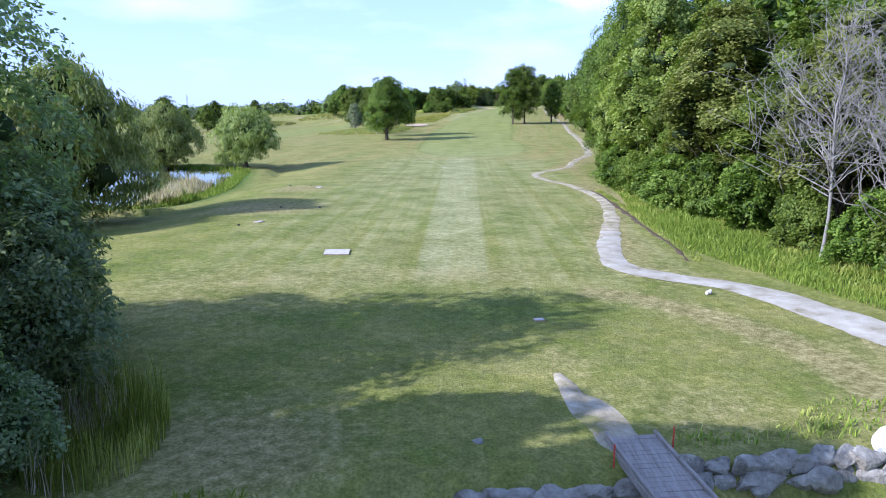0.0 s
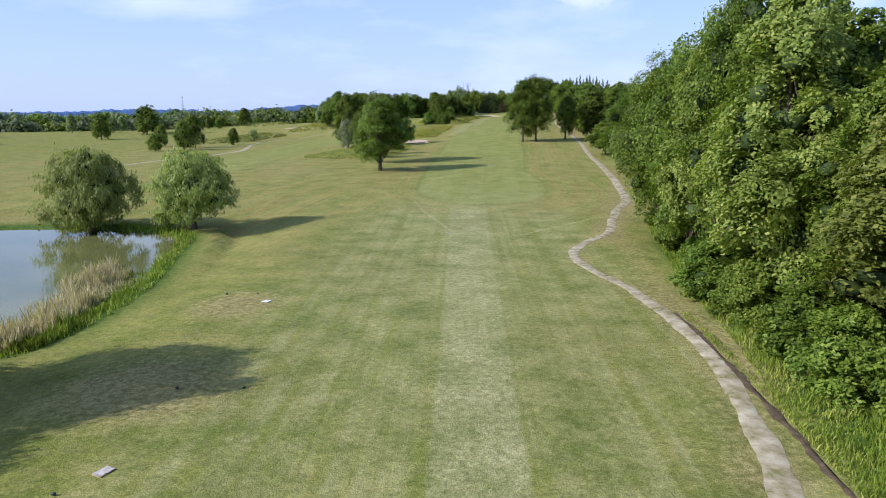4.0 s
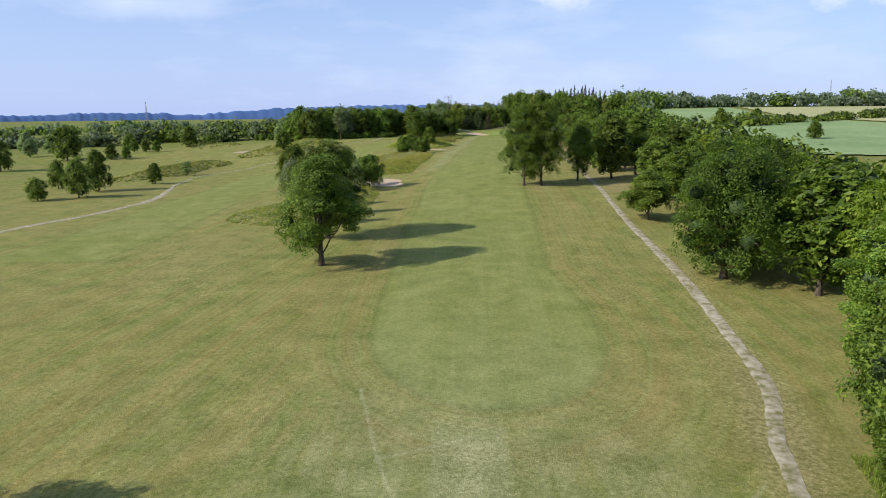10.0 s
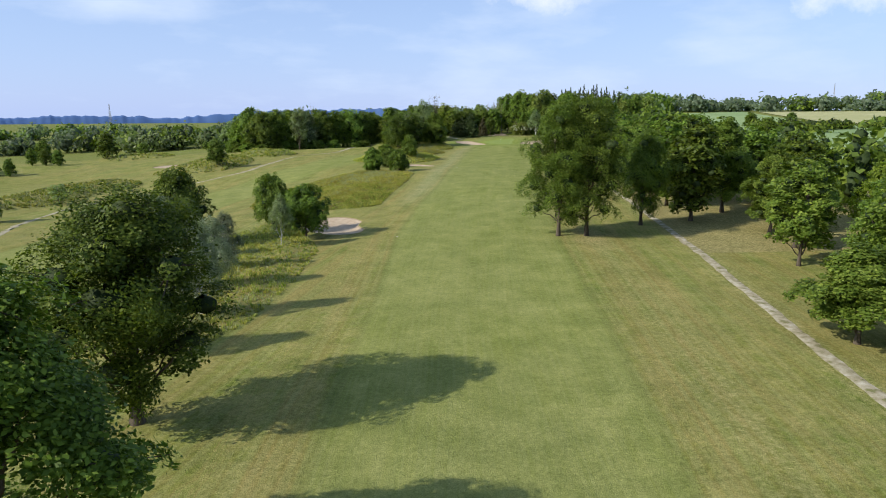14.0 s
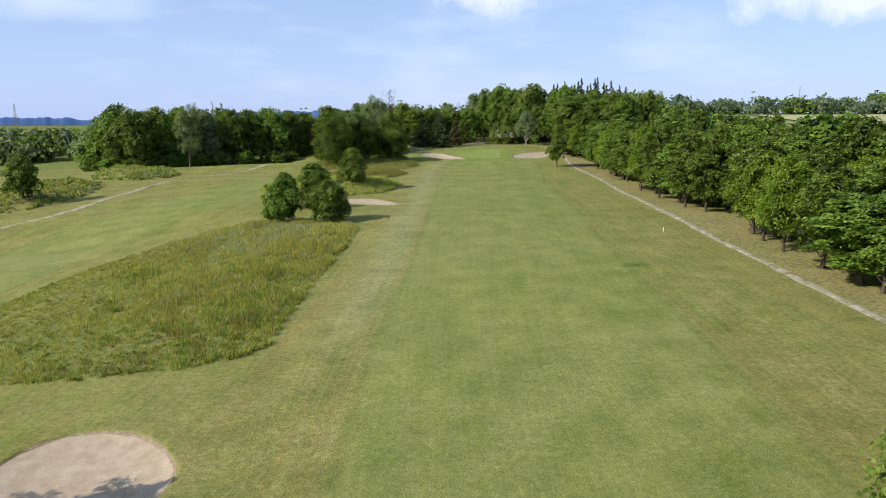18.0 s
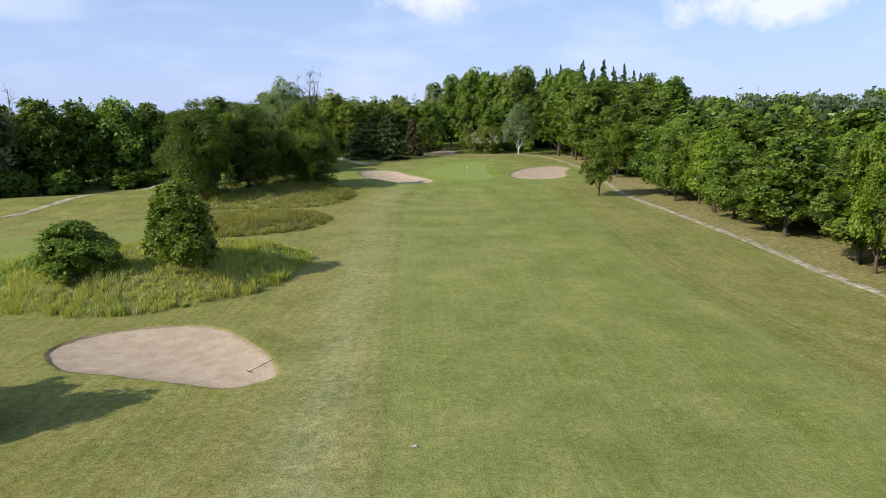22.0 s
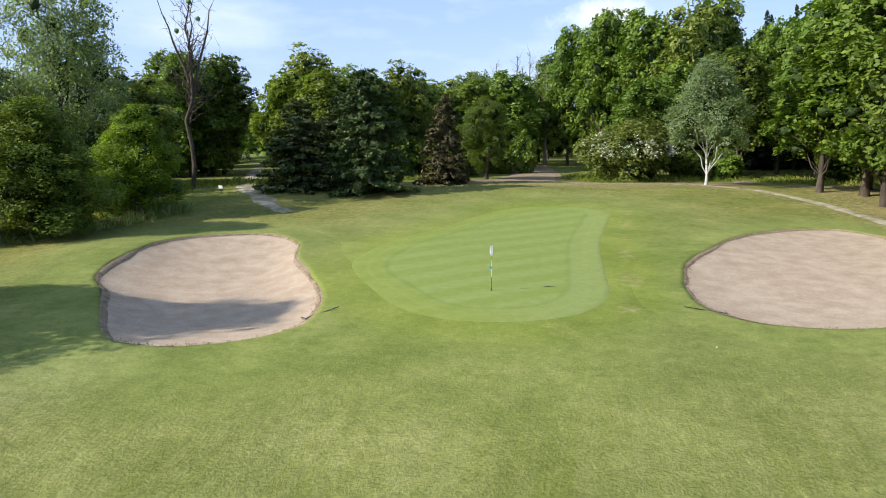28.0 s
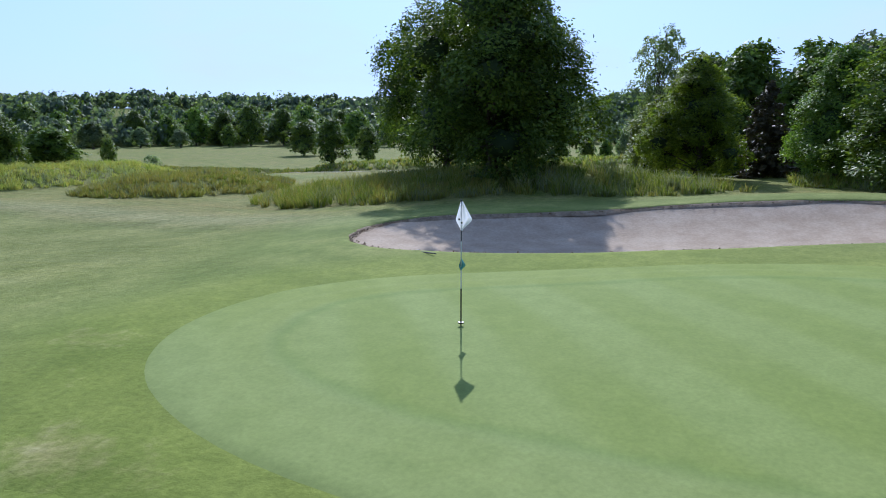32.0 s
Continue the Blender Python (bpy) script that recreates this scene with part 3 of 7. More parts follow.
GREEN = ((56.9, 537.2), (56.0, 533.0), (53.8, 524.2), (52.6, 516.0), (51.9, 511.4), (50.6, 508.6), (48.9, 507.1), (46.7, 506.5), (44.4, 506.9), (42.5, 508.5), (40.9, 511.5), (39.3, 514.8), (38.9, 518.5), (40.2, 523.4), (43.2, 529.2), (46.8, 536.0), (50.2, 539.6), (54.6, 540.0))
POND = ((-33.4, 85), (-32.4, 100), (-35.2, 116), (-37.4, 127), (-42, 133), (-55, 137), (-70, 136), (-82, 122), (-84, 100), (-70, 87), (-50, 82.5), (-38.5, 81))
POND_Z = -1.95
SAND_LOOPS = {k: loop_curve(v, 72) for k, v in BUNKERS.items()}
GREEN_LOOP = loop_curve(GREEN, 110)
POND_LOOP = loop_curve(POND, 90)
CART = ((24, 22), (21.0, 27.5), (19.2, 33), (16.9, 38.6), (13.6, 41.2), (11.4, 44.2), (12.2, 50), (13.9, 57.4), (15.8, 65), (18.0, 79), (17.4, 95), (15.2, 106), (15.1, 114), (18.5, 122), (22.8, 129), (26.5, 142), (30.0, 152), (32.9, 159), (35.4, 174), (37.7, 190), (40.6, 215), (43.0, 240), (46.4, 266), (49.8, 292), (53.2, 330), (55.8, 372), (58.5, 400), (62.2, 428), (66.0, 455), (68.3, 478), (70.0, 492), (72.6, 508), (76.2, 524), (77.2, 536), (76, 546), (70, 556), (62, 560))
CART_LINE = np.array(CART + CART[::-1], float)
KNOLLS = {
    "long_knoll": ((-4.6, 341), (-3.2, 347), (-1.7, 357), (0.4, 367.4), (3.1, 380.4), (3.6, 389), (-3, 395), (-11, 398), (-20, 394), (-29, 384), (-36, 369), (-36, 351), (-27, 339), (-12, 338)),
    "middle_knoll": ((14.4, 449.5), (13.3, 443), (10.5, 437), (3.9, 432.8), (-3.5, 432), (-13, 436), (-18, 447), (-8, 455), (8, 455)),
    "low_knoll": ((17.6, 473.5), (16.6, 468), (12.5, 463.6), (2.5, 461), (-5, 465), (-4, 474), (6, 480), (14, 478)),
    "shaded_knoll": ((22.8, 496.5), (21.4, 491.5), (18.1, 486), (10.5, 483.8), (1, 485), (-8, 490), (-10, 500), (6, 508), (13, 514), (17, 517.5), (20.5, 512), (19.5, 504)),
    "tree_island": ((-12.6, 296), (-12.8, 280), (-14, 266), (-15.9, 255), (-21, 248), (-34, 247), (-44, 254), (-45, 268), (-38, 284), (-32, 310), (-26, 322), (-20, 318), (-15.5, 305)),
    "back_knoll": ((8, 520), (15, 522), (20.5, 530), (21.5, 538), (17, 541), (8, 536), (2, 528)),
    "field_island": ((-88.5, 434), (-76, 432.5), (-65, 436), (-59.5, 447), (-59.5, 465), (-68, 477), (-81, 470), (-87, 447)),
    "field_strip": ((-111, 348), (-103, 350), (-98, 362), (-92, 371), (-91, 390), (-92, 404), (-86, 414), (-92, 424), (-108, 421), (-113, 400), (-113, 370)),
    "far_strip": ((-126, 490), (-115, 492), (-104.6, 500), (-112, 535), (-135, 570), (-148, 560), (-138, 512)),
    "west_island": ((-70, 487), (-56, 476), (-45.5, 483), (-52, 499), (-70, 508)),
}
KNOLL_LOOPS = {k: loop_curve(v, 60) for k, v in KNOLLS.items()}


def zones(gx, gy):
    """How the grass is kept at each place: fairway, dry, lush and pale-mown, each 0 to 1."""
    soft = lambda v, w: np.clip(v / w + 0.5, 0, 1)
    band = lambda v, w: np.exp(-(v / w) ** 2)
    zone = np.zeros((*gx.shape, 4))
    left = np.interp(gy, (155, 165, 185, 211, 234, 260, 307, 340, 361, 387, 440, 475, 490, 505), (0, -6, -6, -4.7, -3.6, -1.6, 0.8, 5.6, 9.8, 14.4, 22.5, 28, 31, 36))
    right = np.interp(gy, (155, 165, 185, 204, 224, 256, 294, 340, 378, 405, 440, 470, 495, 505), (10, 20, 21, 19.4, 21.7, 25.1, 28.7, 34.5, 39, 44, 48, 55, 60, 58))
    edge = np.minimum(gx - left, right - gx)
    edge = np.where(gy < 176, np.minimum(13.4 - np.hypot(gx - 7.2, 0.64 * (gy - 176)), 40), edge)
    edge = np.minimum(edge, 509 - gy)
    other = 10.5 - np.abs(gx - np.interp(gy, (215, 235, 300, 350, 395, 430, 455, 480), (-66, -63, -60, -56, -45, -30, -18, -8)))
    other = np.minimum(other, np.minimum(gy - 215, 470 - gy))
    edge = np.where(gx < left - 6, np.maximum(other, -60), edge)
    fair = soft(edge, 1.4)
    near_green = np.where(inside(GREEN_LOOP, gx, gy), -1.0, edge_distance(GREEN_LOOP, gx, gy))
    kept = soft(7.0 - near_green, 9)
    for key in ("left", "right"):
        kept = np.maximum(kept, soft(5.0 - edge_distance(SAND_LOOPS[key], gx, gy), 5))
    zone[..., 0] = soft(2.7 - near_green, 1.6)
    dry = np.zeros_like(gx)
    dry += 0.36 * band(gx - (right + 6.5), 3.2) * (gy > 185) * (gy < 345)
    dry += 0.24 * band(gx - (left - 4.4), 3.0) * (gy > 190) * (gy < 500)
    dry += 0.78 * soft(gx - np.interp(gy, (285, 330, 380, 440, 500, 540), (50, 55, 58, 66, 71, 79)), 3) * (gy > 285) * (gy < 560) * soft(130 - gx, 20)
    dry += 0.75 * band(gy - 557, 5) * band(gx - 52, 24)
    dry += 0.42 * band(gx - 30, 6) * band(gy - 148, 34) + 0.4 * band(gx - 46, 8) * band(gy - 196, 14)
    dry += 0.95 * band(gx + 18.8, 4.4) * band(gy - 91, 5.5) + 1.0 * band(gx + 19, 6.5) * band(gy - 72, 6)
    dry += 0.55 * band(gx - np.interp(gy, (60, 76, 95, 120), (18.4, 19.8, 20.4, 22.5)), 2.2) * soft(gy - 70, 12) * soft(136 - gy, 12)
    dry += 0.50 * band(gx - 9, 4.5) * band(gy - 22, 4) + 0.95 * band(np.hypot(gx - 1.0, gy - 24.0) - 15.0, 1.3) * (gx > 8) * soft(gy - 20, 4) * soft(40 - gy, 5) + 0.6 * band(gx - 19, 1.6) * band(gy - 27, 7) + 0.5 * band(gx - 4.8, 1.6) * band(gy - 27, 2.5)
    dry += 0.80 * band(gx + 6.5, 4.5) * band(gy - 19.5, 4) + 0.45 * band(gx + 13, 9) * band(gy - 38, 13) + 0.46 * band(gx - 2, 9) * band(gy - 42, 4) + 0.5 * band(gx - 14, 4) * band(gy - 52, 12)
    dry += 0.40 * band(gx + 36, 16) * band(gy - 205, 34) + 0.34 * band(gx + 62, 20) * band(gy - 250, 40)
    dry += (0.32 + 0.26 * np.sin(gy * 0.9 + gx)) * band(near_green - 1.3, 0.8) * (gx > 48.0)
    dry += 0.40 * band(gx - 33, 6) * band(gy - 297, 7)
    worn = edge_distance(CART_LINE, gx, gy) * 1.0
    dry += 0.50 * band(worn, 2.5) * (gy > 60) + 0.34 * band(worn, 1.6) * (gy <= 60)
    zone[..., 1] = np.clip(dry, 0, 1)
    lush = np.zeros_like(gx)
    lush += 0.80 * soft(gx - np.interp(gy, (20, 40, 60, 76, 90, 120, 145), (26, 21.5, 18.6, 20.6, 22.4, 26, 34)), 2) * soft(145 - gy, 10) * soft(gy - 24, 12) * soft(60 - gx, 6)
    lush += 0.95 * band(edge_distance(POND_LOOP, gx, gy), 4.2) * (gy < 150)
    lush += 0.55 * band(gx - 4, 8) * band(gy - 34, 5)
    for loop in KNOLL_LOOPS.values():
        lush += 0.18 * inside(loop, gx, gy)
    lush += 0.55 * band(gx - 37.7, 2.4) * band(gy - 361.3, 0.9)
    lush += 0.35 * (gy > 562) + 0.45 * band(gx + 5, 12) * band(gy - 12, 6)
    lush += 0.32 * band(gx - (right + 1.5), 2.0) * (gy > 300) * (gy < 470) + 0.3 * band(gx - np.interp(gy, (340, 400, 470), (52, 55, 64)), 4) * (gy > 340) * (gy < 500)
    lush += 0.22 * soft(left - 9.0 - gx, 4) * soft(gx + 32, 10) * soft(gy - 300, 10) * soft(482 - gy, 10)
    zone[..., 2] = np.clip(lush, 0, 1)
    mow = np.zeros((*gx.shape, 4))
    centre = np.interp(gy, (0, 44, 150, 190, 260, 340, 400, 440, 475, 505), (-0.2, 1.0, 4.0, 7.6, 12.0, 20.0, 29.0, 35.5, 41.0, 47.0))
    zone[..., 3] = 0.30 * np.interp(gy, (48, 75, 110), (0, 0.5, 1.0)) * soft(168 - gy, 24) * band(gx - centre + 3.0, 16) + 0.50 * band(gx - (left - 3.4), 2.6) * soft(gy - 345, 24) * soft(500 - gy, 14)
    mow[..., 0] = soft(gy - 38, 5) * soft(150 - gy, 8) * soft(17 - np.abs(gx - centre), 6)
    mow[..., 1] = np.interp(gy, (255, 320), (1.0, 0.80)) * np.clip(soft(gy - 146, 8) + soft(-20 - gx, 6) * soft(gy - 118, 14), 0, 1) * soft(gx + 130, 40) * soft(110 - gx, 10) * soft(500 - gy, 16)
    mow[..., 2] = soft(gy - 41, 4) * soft(152 - gy, 5)
    mow[..., 3] = np.clip(kept, 0, 1)
    lane = np.stack([np.clip(gx - centre, -200, 200), gy, np.clip(edge, -200, 60)], -1)
    straight = np.where(gx < left - 7, gx - 0.22 * gy, edge)
    straight = np.where((gy < 165) & (np.hypot(gx - 7.2, 0.64 * (gy - 176)) < 21), edge, straight)
    return zone, mow, lane, straight


def paint_zones(me, x, y):
    zone, mow, lane, straight = zones(np.asarray(x, float), np.asarray(y, float))
    me.attributes.new("pass", "FLOAT", "POINT").data.foreach_set("value", straight.reshape(-1).astype(np.float32))
    for name, kind, key, rows in (("zone", "FLOAT_COLOR", "color", zone), ("mow", "FLOAT_COLOR", "color", mow), ("lane", "FLOAT_VECTOR", "vector", lane)):
        me.attributes.new(name, kind, "POINT").data.foreach_set(key, rows.reshape(-1).astype(np.float32))


SHEET = []


def surf(x, y, layer=2):
    """The height of the ground sheet itself; layer 3: before its hollows."""
    xs, ys, gz = SHEET[0], SHEET[1], SHEET[layer]
    x, y = np.asarray(x, float), np.asarray(y, float)
    i = np.clip(np.searchsorted(xs, x) - 1, 0, len(xs) - 2)
    j = np.clip(np.searchsorted(ys, y) - 1, 0, len(ys) - 2)
    u, v = (x - xs[i]) / (xs[i + 1] - xs[i]), (y - ys[j]) / (ys[j + 1] - ys[j])
    return gz[j, i] * (1 - u) * (1 - v) + gz[j, i + 1] * u * (1 - v) + gz[j + 1, i] * (1 - u) * v + gz[j + 1, i + 1] * u * v


def axis(parts):
    out = []
    for a, b, step in parts:
        out += list(np.arange(a, b, step))
    out.append(parts[-1][1])
    return np.array(out)


def ground():
    xs = axis(((-4200, -1000, 400), (-1000, -260, 60), (-260, -110, 10), (-110, -40, 3), (-40, 92, 1.2), (92, 140, 4), (140, 400, 20), (400, 1000, 60), (1000, 4200, 400)))
    ys = axis(((-3000, -400, 400), (-400, -20, 40), (-20, 0, 4), (0, 600, 1.2), (600, 720, 6), (720, 1200, 40), (1200, 4800, 400)))
    gx, gy = np.meshgrid(xs, ys)
    gz = land(gx, gy)
    near = (gx > -130) & (gx < 130) & (gy > -30) & (gy < 640)
    gz = gz + np.where(near, 0.05 * np.sin(gx * 0.31 + 1.3 * np.sin(gy * 0.11)) + 0.05 * np.sin(gy * 0.23), 0)
    far = np.clip((np.hypot(gx, gy - 300) - 700) / 2500, 0, 1) * (gx < 150)
    gz = gz - 25 * far
    for key, loop in KNOLL_LOOPS.items():
        rise = {"middle_knoll": 1.8, "low_knoll": 1.1, "shaded_knoll": 0.9, "west_island": 1.3, "field_island": 1.5, "field_strip": 1.4, "far_strip": 1.2}.get(key, 0.6)
        gz = gz + np.where(inside(loop, gx, gy), (rise + 0.16 * np.sin(gx * 1.3 + 2 * np.sin(gy * 0.6)) * np.sin(gy * 1.1 + gx * 0.3)) * np.clip(edge_distance(loop, gx, gy) / 5, 0, 1), 0)
    level = gz.copy()
    for loop in SAND_LOOPS.values():
        d = edge_distance(loop, gx, gy)
        gz = np.where(inside(loop, gx, gy), gz - np.clip(d * 0.5, 0, 0.7) - 0.45, gz - 0.45 * (d < 1.25))
    d = edge_distance(POND_LOOP, gx, gy)
    inp = inside(POND_LOOP, gx, gy)
    gz = np.where(inp, np.minimum(gz, POND_Z - np.clip(d * 0.5, 0.1, 1.6)), np.maximum(gz, np.where(d < 6, POND_Z + 0.12 + 0.10 * d, -99)))
    # the stream that crosses under the footbridge
    sd = np.abs(gy - (16.8 + 0.14 * (gx - 6)))
    gz = np.where((gx > -14) & (gx < 30), gz - 1.3 * np.clip(1.6 - sd, 0, 1) , gz)
    SHEET[:] = [xs, ys, gz, level]
    ny, nx = gx.shape
    idx = np.arange(ny * nx).reshape(ny, nx)
    faces = np.stack([idx[:-1, :-1], idx[:-1, 1:], idx[1:, 1:], idx[1:, :-1]], -1).reshape(-1, 4)
    me = quad_mesh("ground", np.stack([gx, gy, gz], -1).reshape(-1, 3), faces, M_GROUND, True)
    paint_zones(me, gx, gy)
    return tagged(new("ground", me), "sunlit mown fairway grass with dry tan patches", "ground", kind="structure")


def quad_mesh(name, verts, faces, mat, smooth=False):
    me = bpy.data.meshes.new(name)
    verts, faces = np.asarray(verts, np.float32), np.asarray(faces, np.int32)
    k = faces.shape[1]
    me.vertices.add(len(verts))
    me.vertices.foreach_set("co", verts.ravel())
    me.loops.add(faces.size)
    me.loops.foreach_set("vertex_index", faces.ravel())
    me.polygons.add(len(faces))
    me.polygons.foreach_set("loop_start", np.arange(0, faces.size, k, dtype=np.int32))
    if smooth:
        me.polygons.foreach_set("use_smooth", np.ones(len(faces), bool))
    me.update(calc_edges=True)
    me.materials.append(mat)
    return me


def thing(name, label, category, at, group="", rz=0.0):
    e = new(name)
    e.empty_display_size = 0.3
    e.matrix_world = pose(*at, 0, 0, rz)
    return tagged(e, label, category, group)


def attach(name, me, parent, label=""):
    o = new(name, me)
    o.parent = parent
    return tagged(o, label) if label else o


def part(name, bm, mat, parent, label=""):
    me = bpy.data.meshes.new(name)
    bm.to_mesh(me)
    bm.free()
    me.materials.append(mat)
    return attach(name, me, parent, label)


ground()


# ---- things laid on the land ----
def disc(name, loop, mat, lift, rings=7, sink=None, label="", kind="structure", category=""):
    """A closed outline filled with rings, draped over the land; sink(f) lowers it towards the middle."""
    c = loop.mean(0)
    n = len(loop)
    fr = np.linspace(1, 0.03, rings)
    verts = []
    for f in fr:
        p = c + (loop - c) * f
        z = surf(p[:, 0], p[:, 1], 3) + lift - (sink(f) if sink else 0)
        verts.append(np.column_stack([p, z]))
    verts = np.vstack(verts)
    faces = [(r * n + i, r * n + (i + 1) % n, (r + 1) * n + (i + 1) % n, (r + 1) * n + i) for r in range(rings - 1) for i in range(n)]
    me = quad_mesh(name, verts, faces, mat, True)
    bm = bmesh.new()
    bm.from_mesh(me)
    bm.verts.ensure_lookup_table()
    bm.faces.new([bm.verts[(rings - 1) * n + i] for i in range(n)])
    bmesh.ops.recalc_face_normals(bm, faces=bm.faces)
    bm.to_mesh(me)
    bm.free()
    return tagged(new(name, me), label, category, kind=kind)


def ring(name, loop, profile, mat, parent=None, label="", wob=0.0, seed=0):
    """A band along an outline; profile: rows of (metres outwards, metres up from the land)."""
    n = len(loop)
    t = np.roll(loop, -1, 0) - np.roll(loop, 1, 0)
    nrm = np.column_stack([t[:, 1], -t[:, 0]])
    nrm /= np.linalg.norm(nrm, axis=1)[:, None]
    if ((loop - loop.mean(0)) * nrm).sum() < 0:
        nrm = -nrm
    rng = np.random.default_rng(seed)
    j = rng.normal(0, wob, n)
    j = (j + np.roll(j, 1)) / 1.4
    verts = []
    for out, up in profile:
        p = loop + nrm * (out + j)[:, None] if wob else loop + nrm * out
        verts.append(np.column_stack([p, surf(p[:, 0], p[:, 1], 3) + up]))
    k = len(profile)
    faces = [(r * n + i, r * n + (i + 1) % n, (r + 1) * n + (i + 1) % n, (r + 1) * n + i) for r in range(k - 1) for i in range(n)]
    allv = np.vstack(verts)
    me = quad_mesh(name, allv, faces, mat, True)
    if mat is M_GROUND:
        paint_zones(me, allv[:, 0], allv[:, 1])
    o = new(name, me)
    if parent:
        o.parent = parent
    return tagged(o, label) if label else o


def strip(name, centre, widths, mat, lift, label, wob=0.12, seed=1, category="path"):
    """A path: a smooth line with a width, its edges ragged, draped over the land."""
    c = open_curve([(*p, w) for p, w in zip(centre, widths)], 0.6)
    xy, w = c[:, :2], c[:, 2]
    t = np.gradient(xy, axis=0)
    nrm = np.column_stack([-t[:, 1], t[:, 0]]) / np.linalg.norm(t, axis=1)[:, None]
    rng = np.random.default_rng(seed)
    cols = []
    for f in (-1, -0.55, 0, 0.55, 1):
        j = np.zeros(len(xy))
        if abs(f) == 1:
            j = np.convolve(rng.normal(0, wob, len(xy)), np.hanning(9) / 2.4, "same") * 1.2 + rng.normal(0, wob * 0.35, len(xy))
        p = xy + nrm * (f * w / 2 + j)[:, None]
        up = lift - (0.05 if abs(f) == 1 else 0.0)
        cols.append(np.column_stack([p, surf(p[:, 0], p[:, 1]) + up + 0.02]))
    verts = np.stack(cols, 1).reshape(-1, 3)
    faces = [(i * 5 + k, i * 5 + k + 1, i * 5 + k + 6, i * 5 + k + 5) for i in range(len(xy) - 1) for k in range(4)]
    me = quad_mesh(name, verts, faces, mat, True)
    return tagged(new(name, me), label, category, kind="structure")


for i, (key, loop) in enumerate(SAND_LOOPS.items()):
    deep = {"left": 0.85, "first": 0.7, "second": 0.5}.get(key, 0.4)
    disc("bunker_sand", loop, M_SAND, -0.05, 14, lambda f, d=deep: d * (1 - f ** 2.5) * 0.9, "pale tan raked bunker sand in a hollow", category="sand")
    tagged(ring("bunker_edge", loop, ((-0.24, -0.13), (-0.14, -0.05), (-0.04, -0.01), (0.03, 0.025), (0.10, 0.04)), M_SOIL, None, "crumbling brown soil edge of the bunker", 0.05, i), category="edge", kind="structure")
    tagged(ring("bunker_lip", loop, ((0.02, 0.0), (0.06, 0.045), (0.3, 0.065), (0.8, 0.055), (1.5, 0.035), (2.3, 0.015), (3.1, -0.02)), M_GROUND, None, "mown grass lip round the bunker", 0.04, i + 9), category="lip", kind="structure")


def putting_green():
    c = GREEN_LOOP.mean(0)
    n = len(GREEN_LOOP)
    size = np.linalg.norm(GREEN_LOOP - c, axis=1).mean()
    fr = np.concatenate([(1 + 0.35 / size, 1.0), np.linspace(1 - 0.3 / size, 0.03, 30)])
    verts = []
    for f in fr:
        p = c + (GREEN_LOOP - c) * f
        lift = -0.03 if f > 1 else (0.008 if f == 1.0 else 0.02)
        verts.append(np.column_stack([p, surf(p[:, 0], p[:, 1], 3) + lift]))
    verts = np.vstack(verts)
    k = len(fr)
    faces = [(r * n + i, r * n + (i + 1) % n, (r + 1) * n + (i + 1) % n, (r + 1) * n + i) for r in range(k - 1) for i in range(n)]
    me = quad_mesh("putting_green", verts, faces, M_GREEN, True)
    rim = edge_distance(GREEN_LOOP, verts[:, 0], verts[:, 1]) * np.where(np.arange(len(verts)) < n, -1, 1)
    me.attributes.new("rim", "FLOAT", "POINT").data.foreach_set("value", rim.astype(np.float32))
    # how strongly the painted sheen shows, growing towards the east side
    rim_sheen = np.clip(((verts[:, 0] - c[0]) * 0.977 - (verts[:, 1] - c[1]) * 0.21) / 4.0 - 0.1, 0, 1)
    me.attributes.new("rim_sheen", "FLOAT", "POINT").data.foreach_set("value", rim_sheen.astype(np.float32))
    bm = bmesh.new()
    bm.from_mesh(me)
    bm.verts.ensure_lookup_table()
    bm.faces.new([bm.verts[(k - 1) * n + i] for i in range(n)])
    bmesh.ops.recalc_face_normals(bm, faces=bm.faces)
    bm.to_mesh(me)
    bm.free()
    tagged(new("putting_green", me), "close-mown striped putting green with a paler collar", "green", kind="structure")


putting_green()
wl_me = disc("pond_water", POND_LOOP, M_WATER, 0.0, 6, None, "still olive-green pond water reflecting the sky", category="water")
for v in wl_me.data.vertices:
    v.co.z = POND_Z

CART_WIDE = [3.3, 3.1, 2.8, 2.5, 2.1, 1.9, 1.7, 1.5, 1.4, 1.2, 1.2, 1.2, 1.2, 1.2, 1.2, 1.3, 1.4, 1.6, 1.6, 1.6, 1.5, 1.4, 1.4, 1.4, 1.4, 1.3, 1.3, 1.3, 1.2, 1.1, 1.0, 1.0, 1.1, 1.1, 1.0, 0.7, 0.5]
strip("cart_path", CART[:8], CART_WIDE[:8], M_ROAD, 0.056, "worn pale grey gravel path from the tee", 0.13)
strip("cart_path", CART[6:], CART_WIDE[6:], M_GRAVEL, 0.05, "worn pale gravel path along the trees", 0.085)
strip("dirt_track", ((7, 10), (6.2, 16), (5.5, 20), (4.9, 23), (4.4, 25.4)), (1.5, 1.5, 1.3, 0.9, 0.3), M_GRAVEL, 0.03, "dusty trodden track from the footbridge", 0.32, 4)
FIELD_WAY = ((-97, 205), (-93, 234), (-88, 254), (-80, 277), (-77.5, 300), (-82, 326), (-85, 345), (-84.5, 371), (-77, 393), (-72, 408), (-63, 418), (-55, 431), (-51, 445), (-44, 471), (-28.6, 490), (-20, 520), (-17, 554))
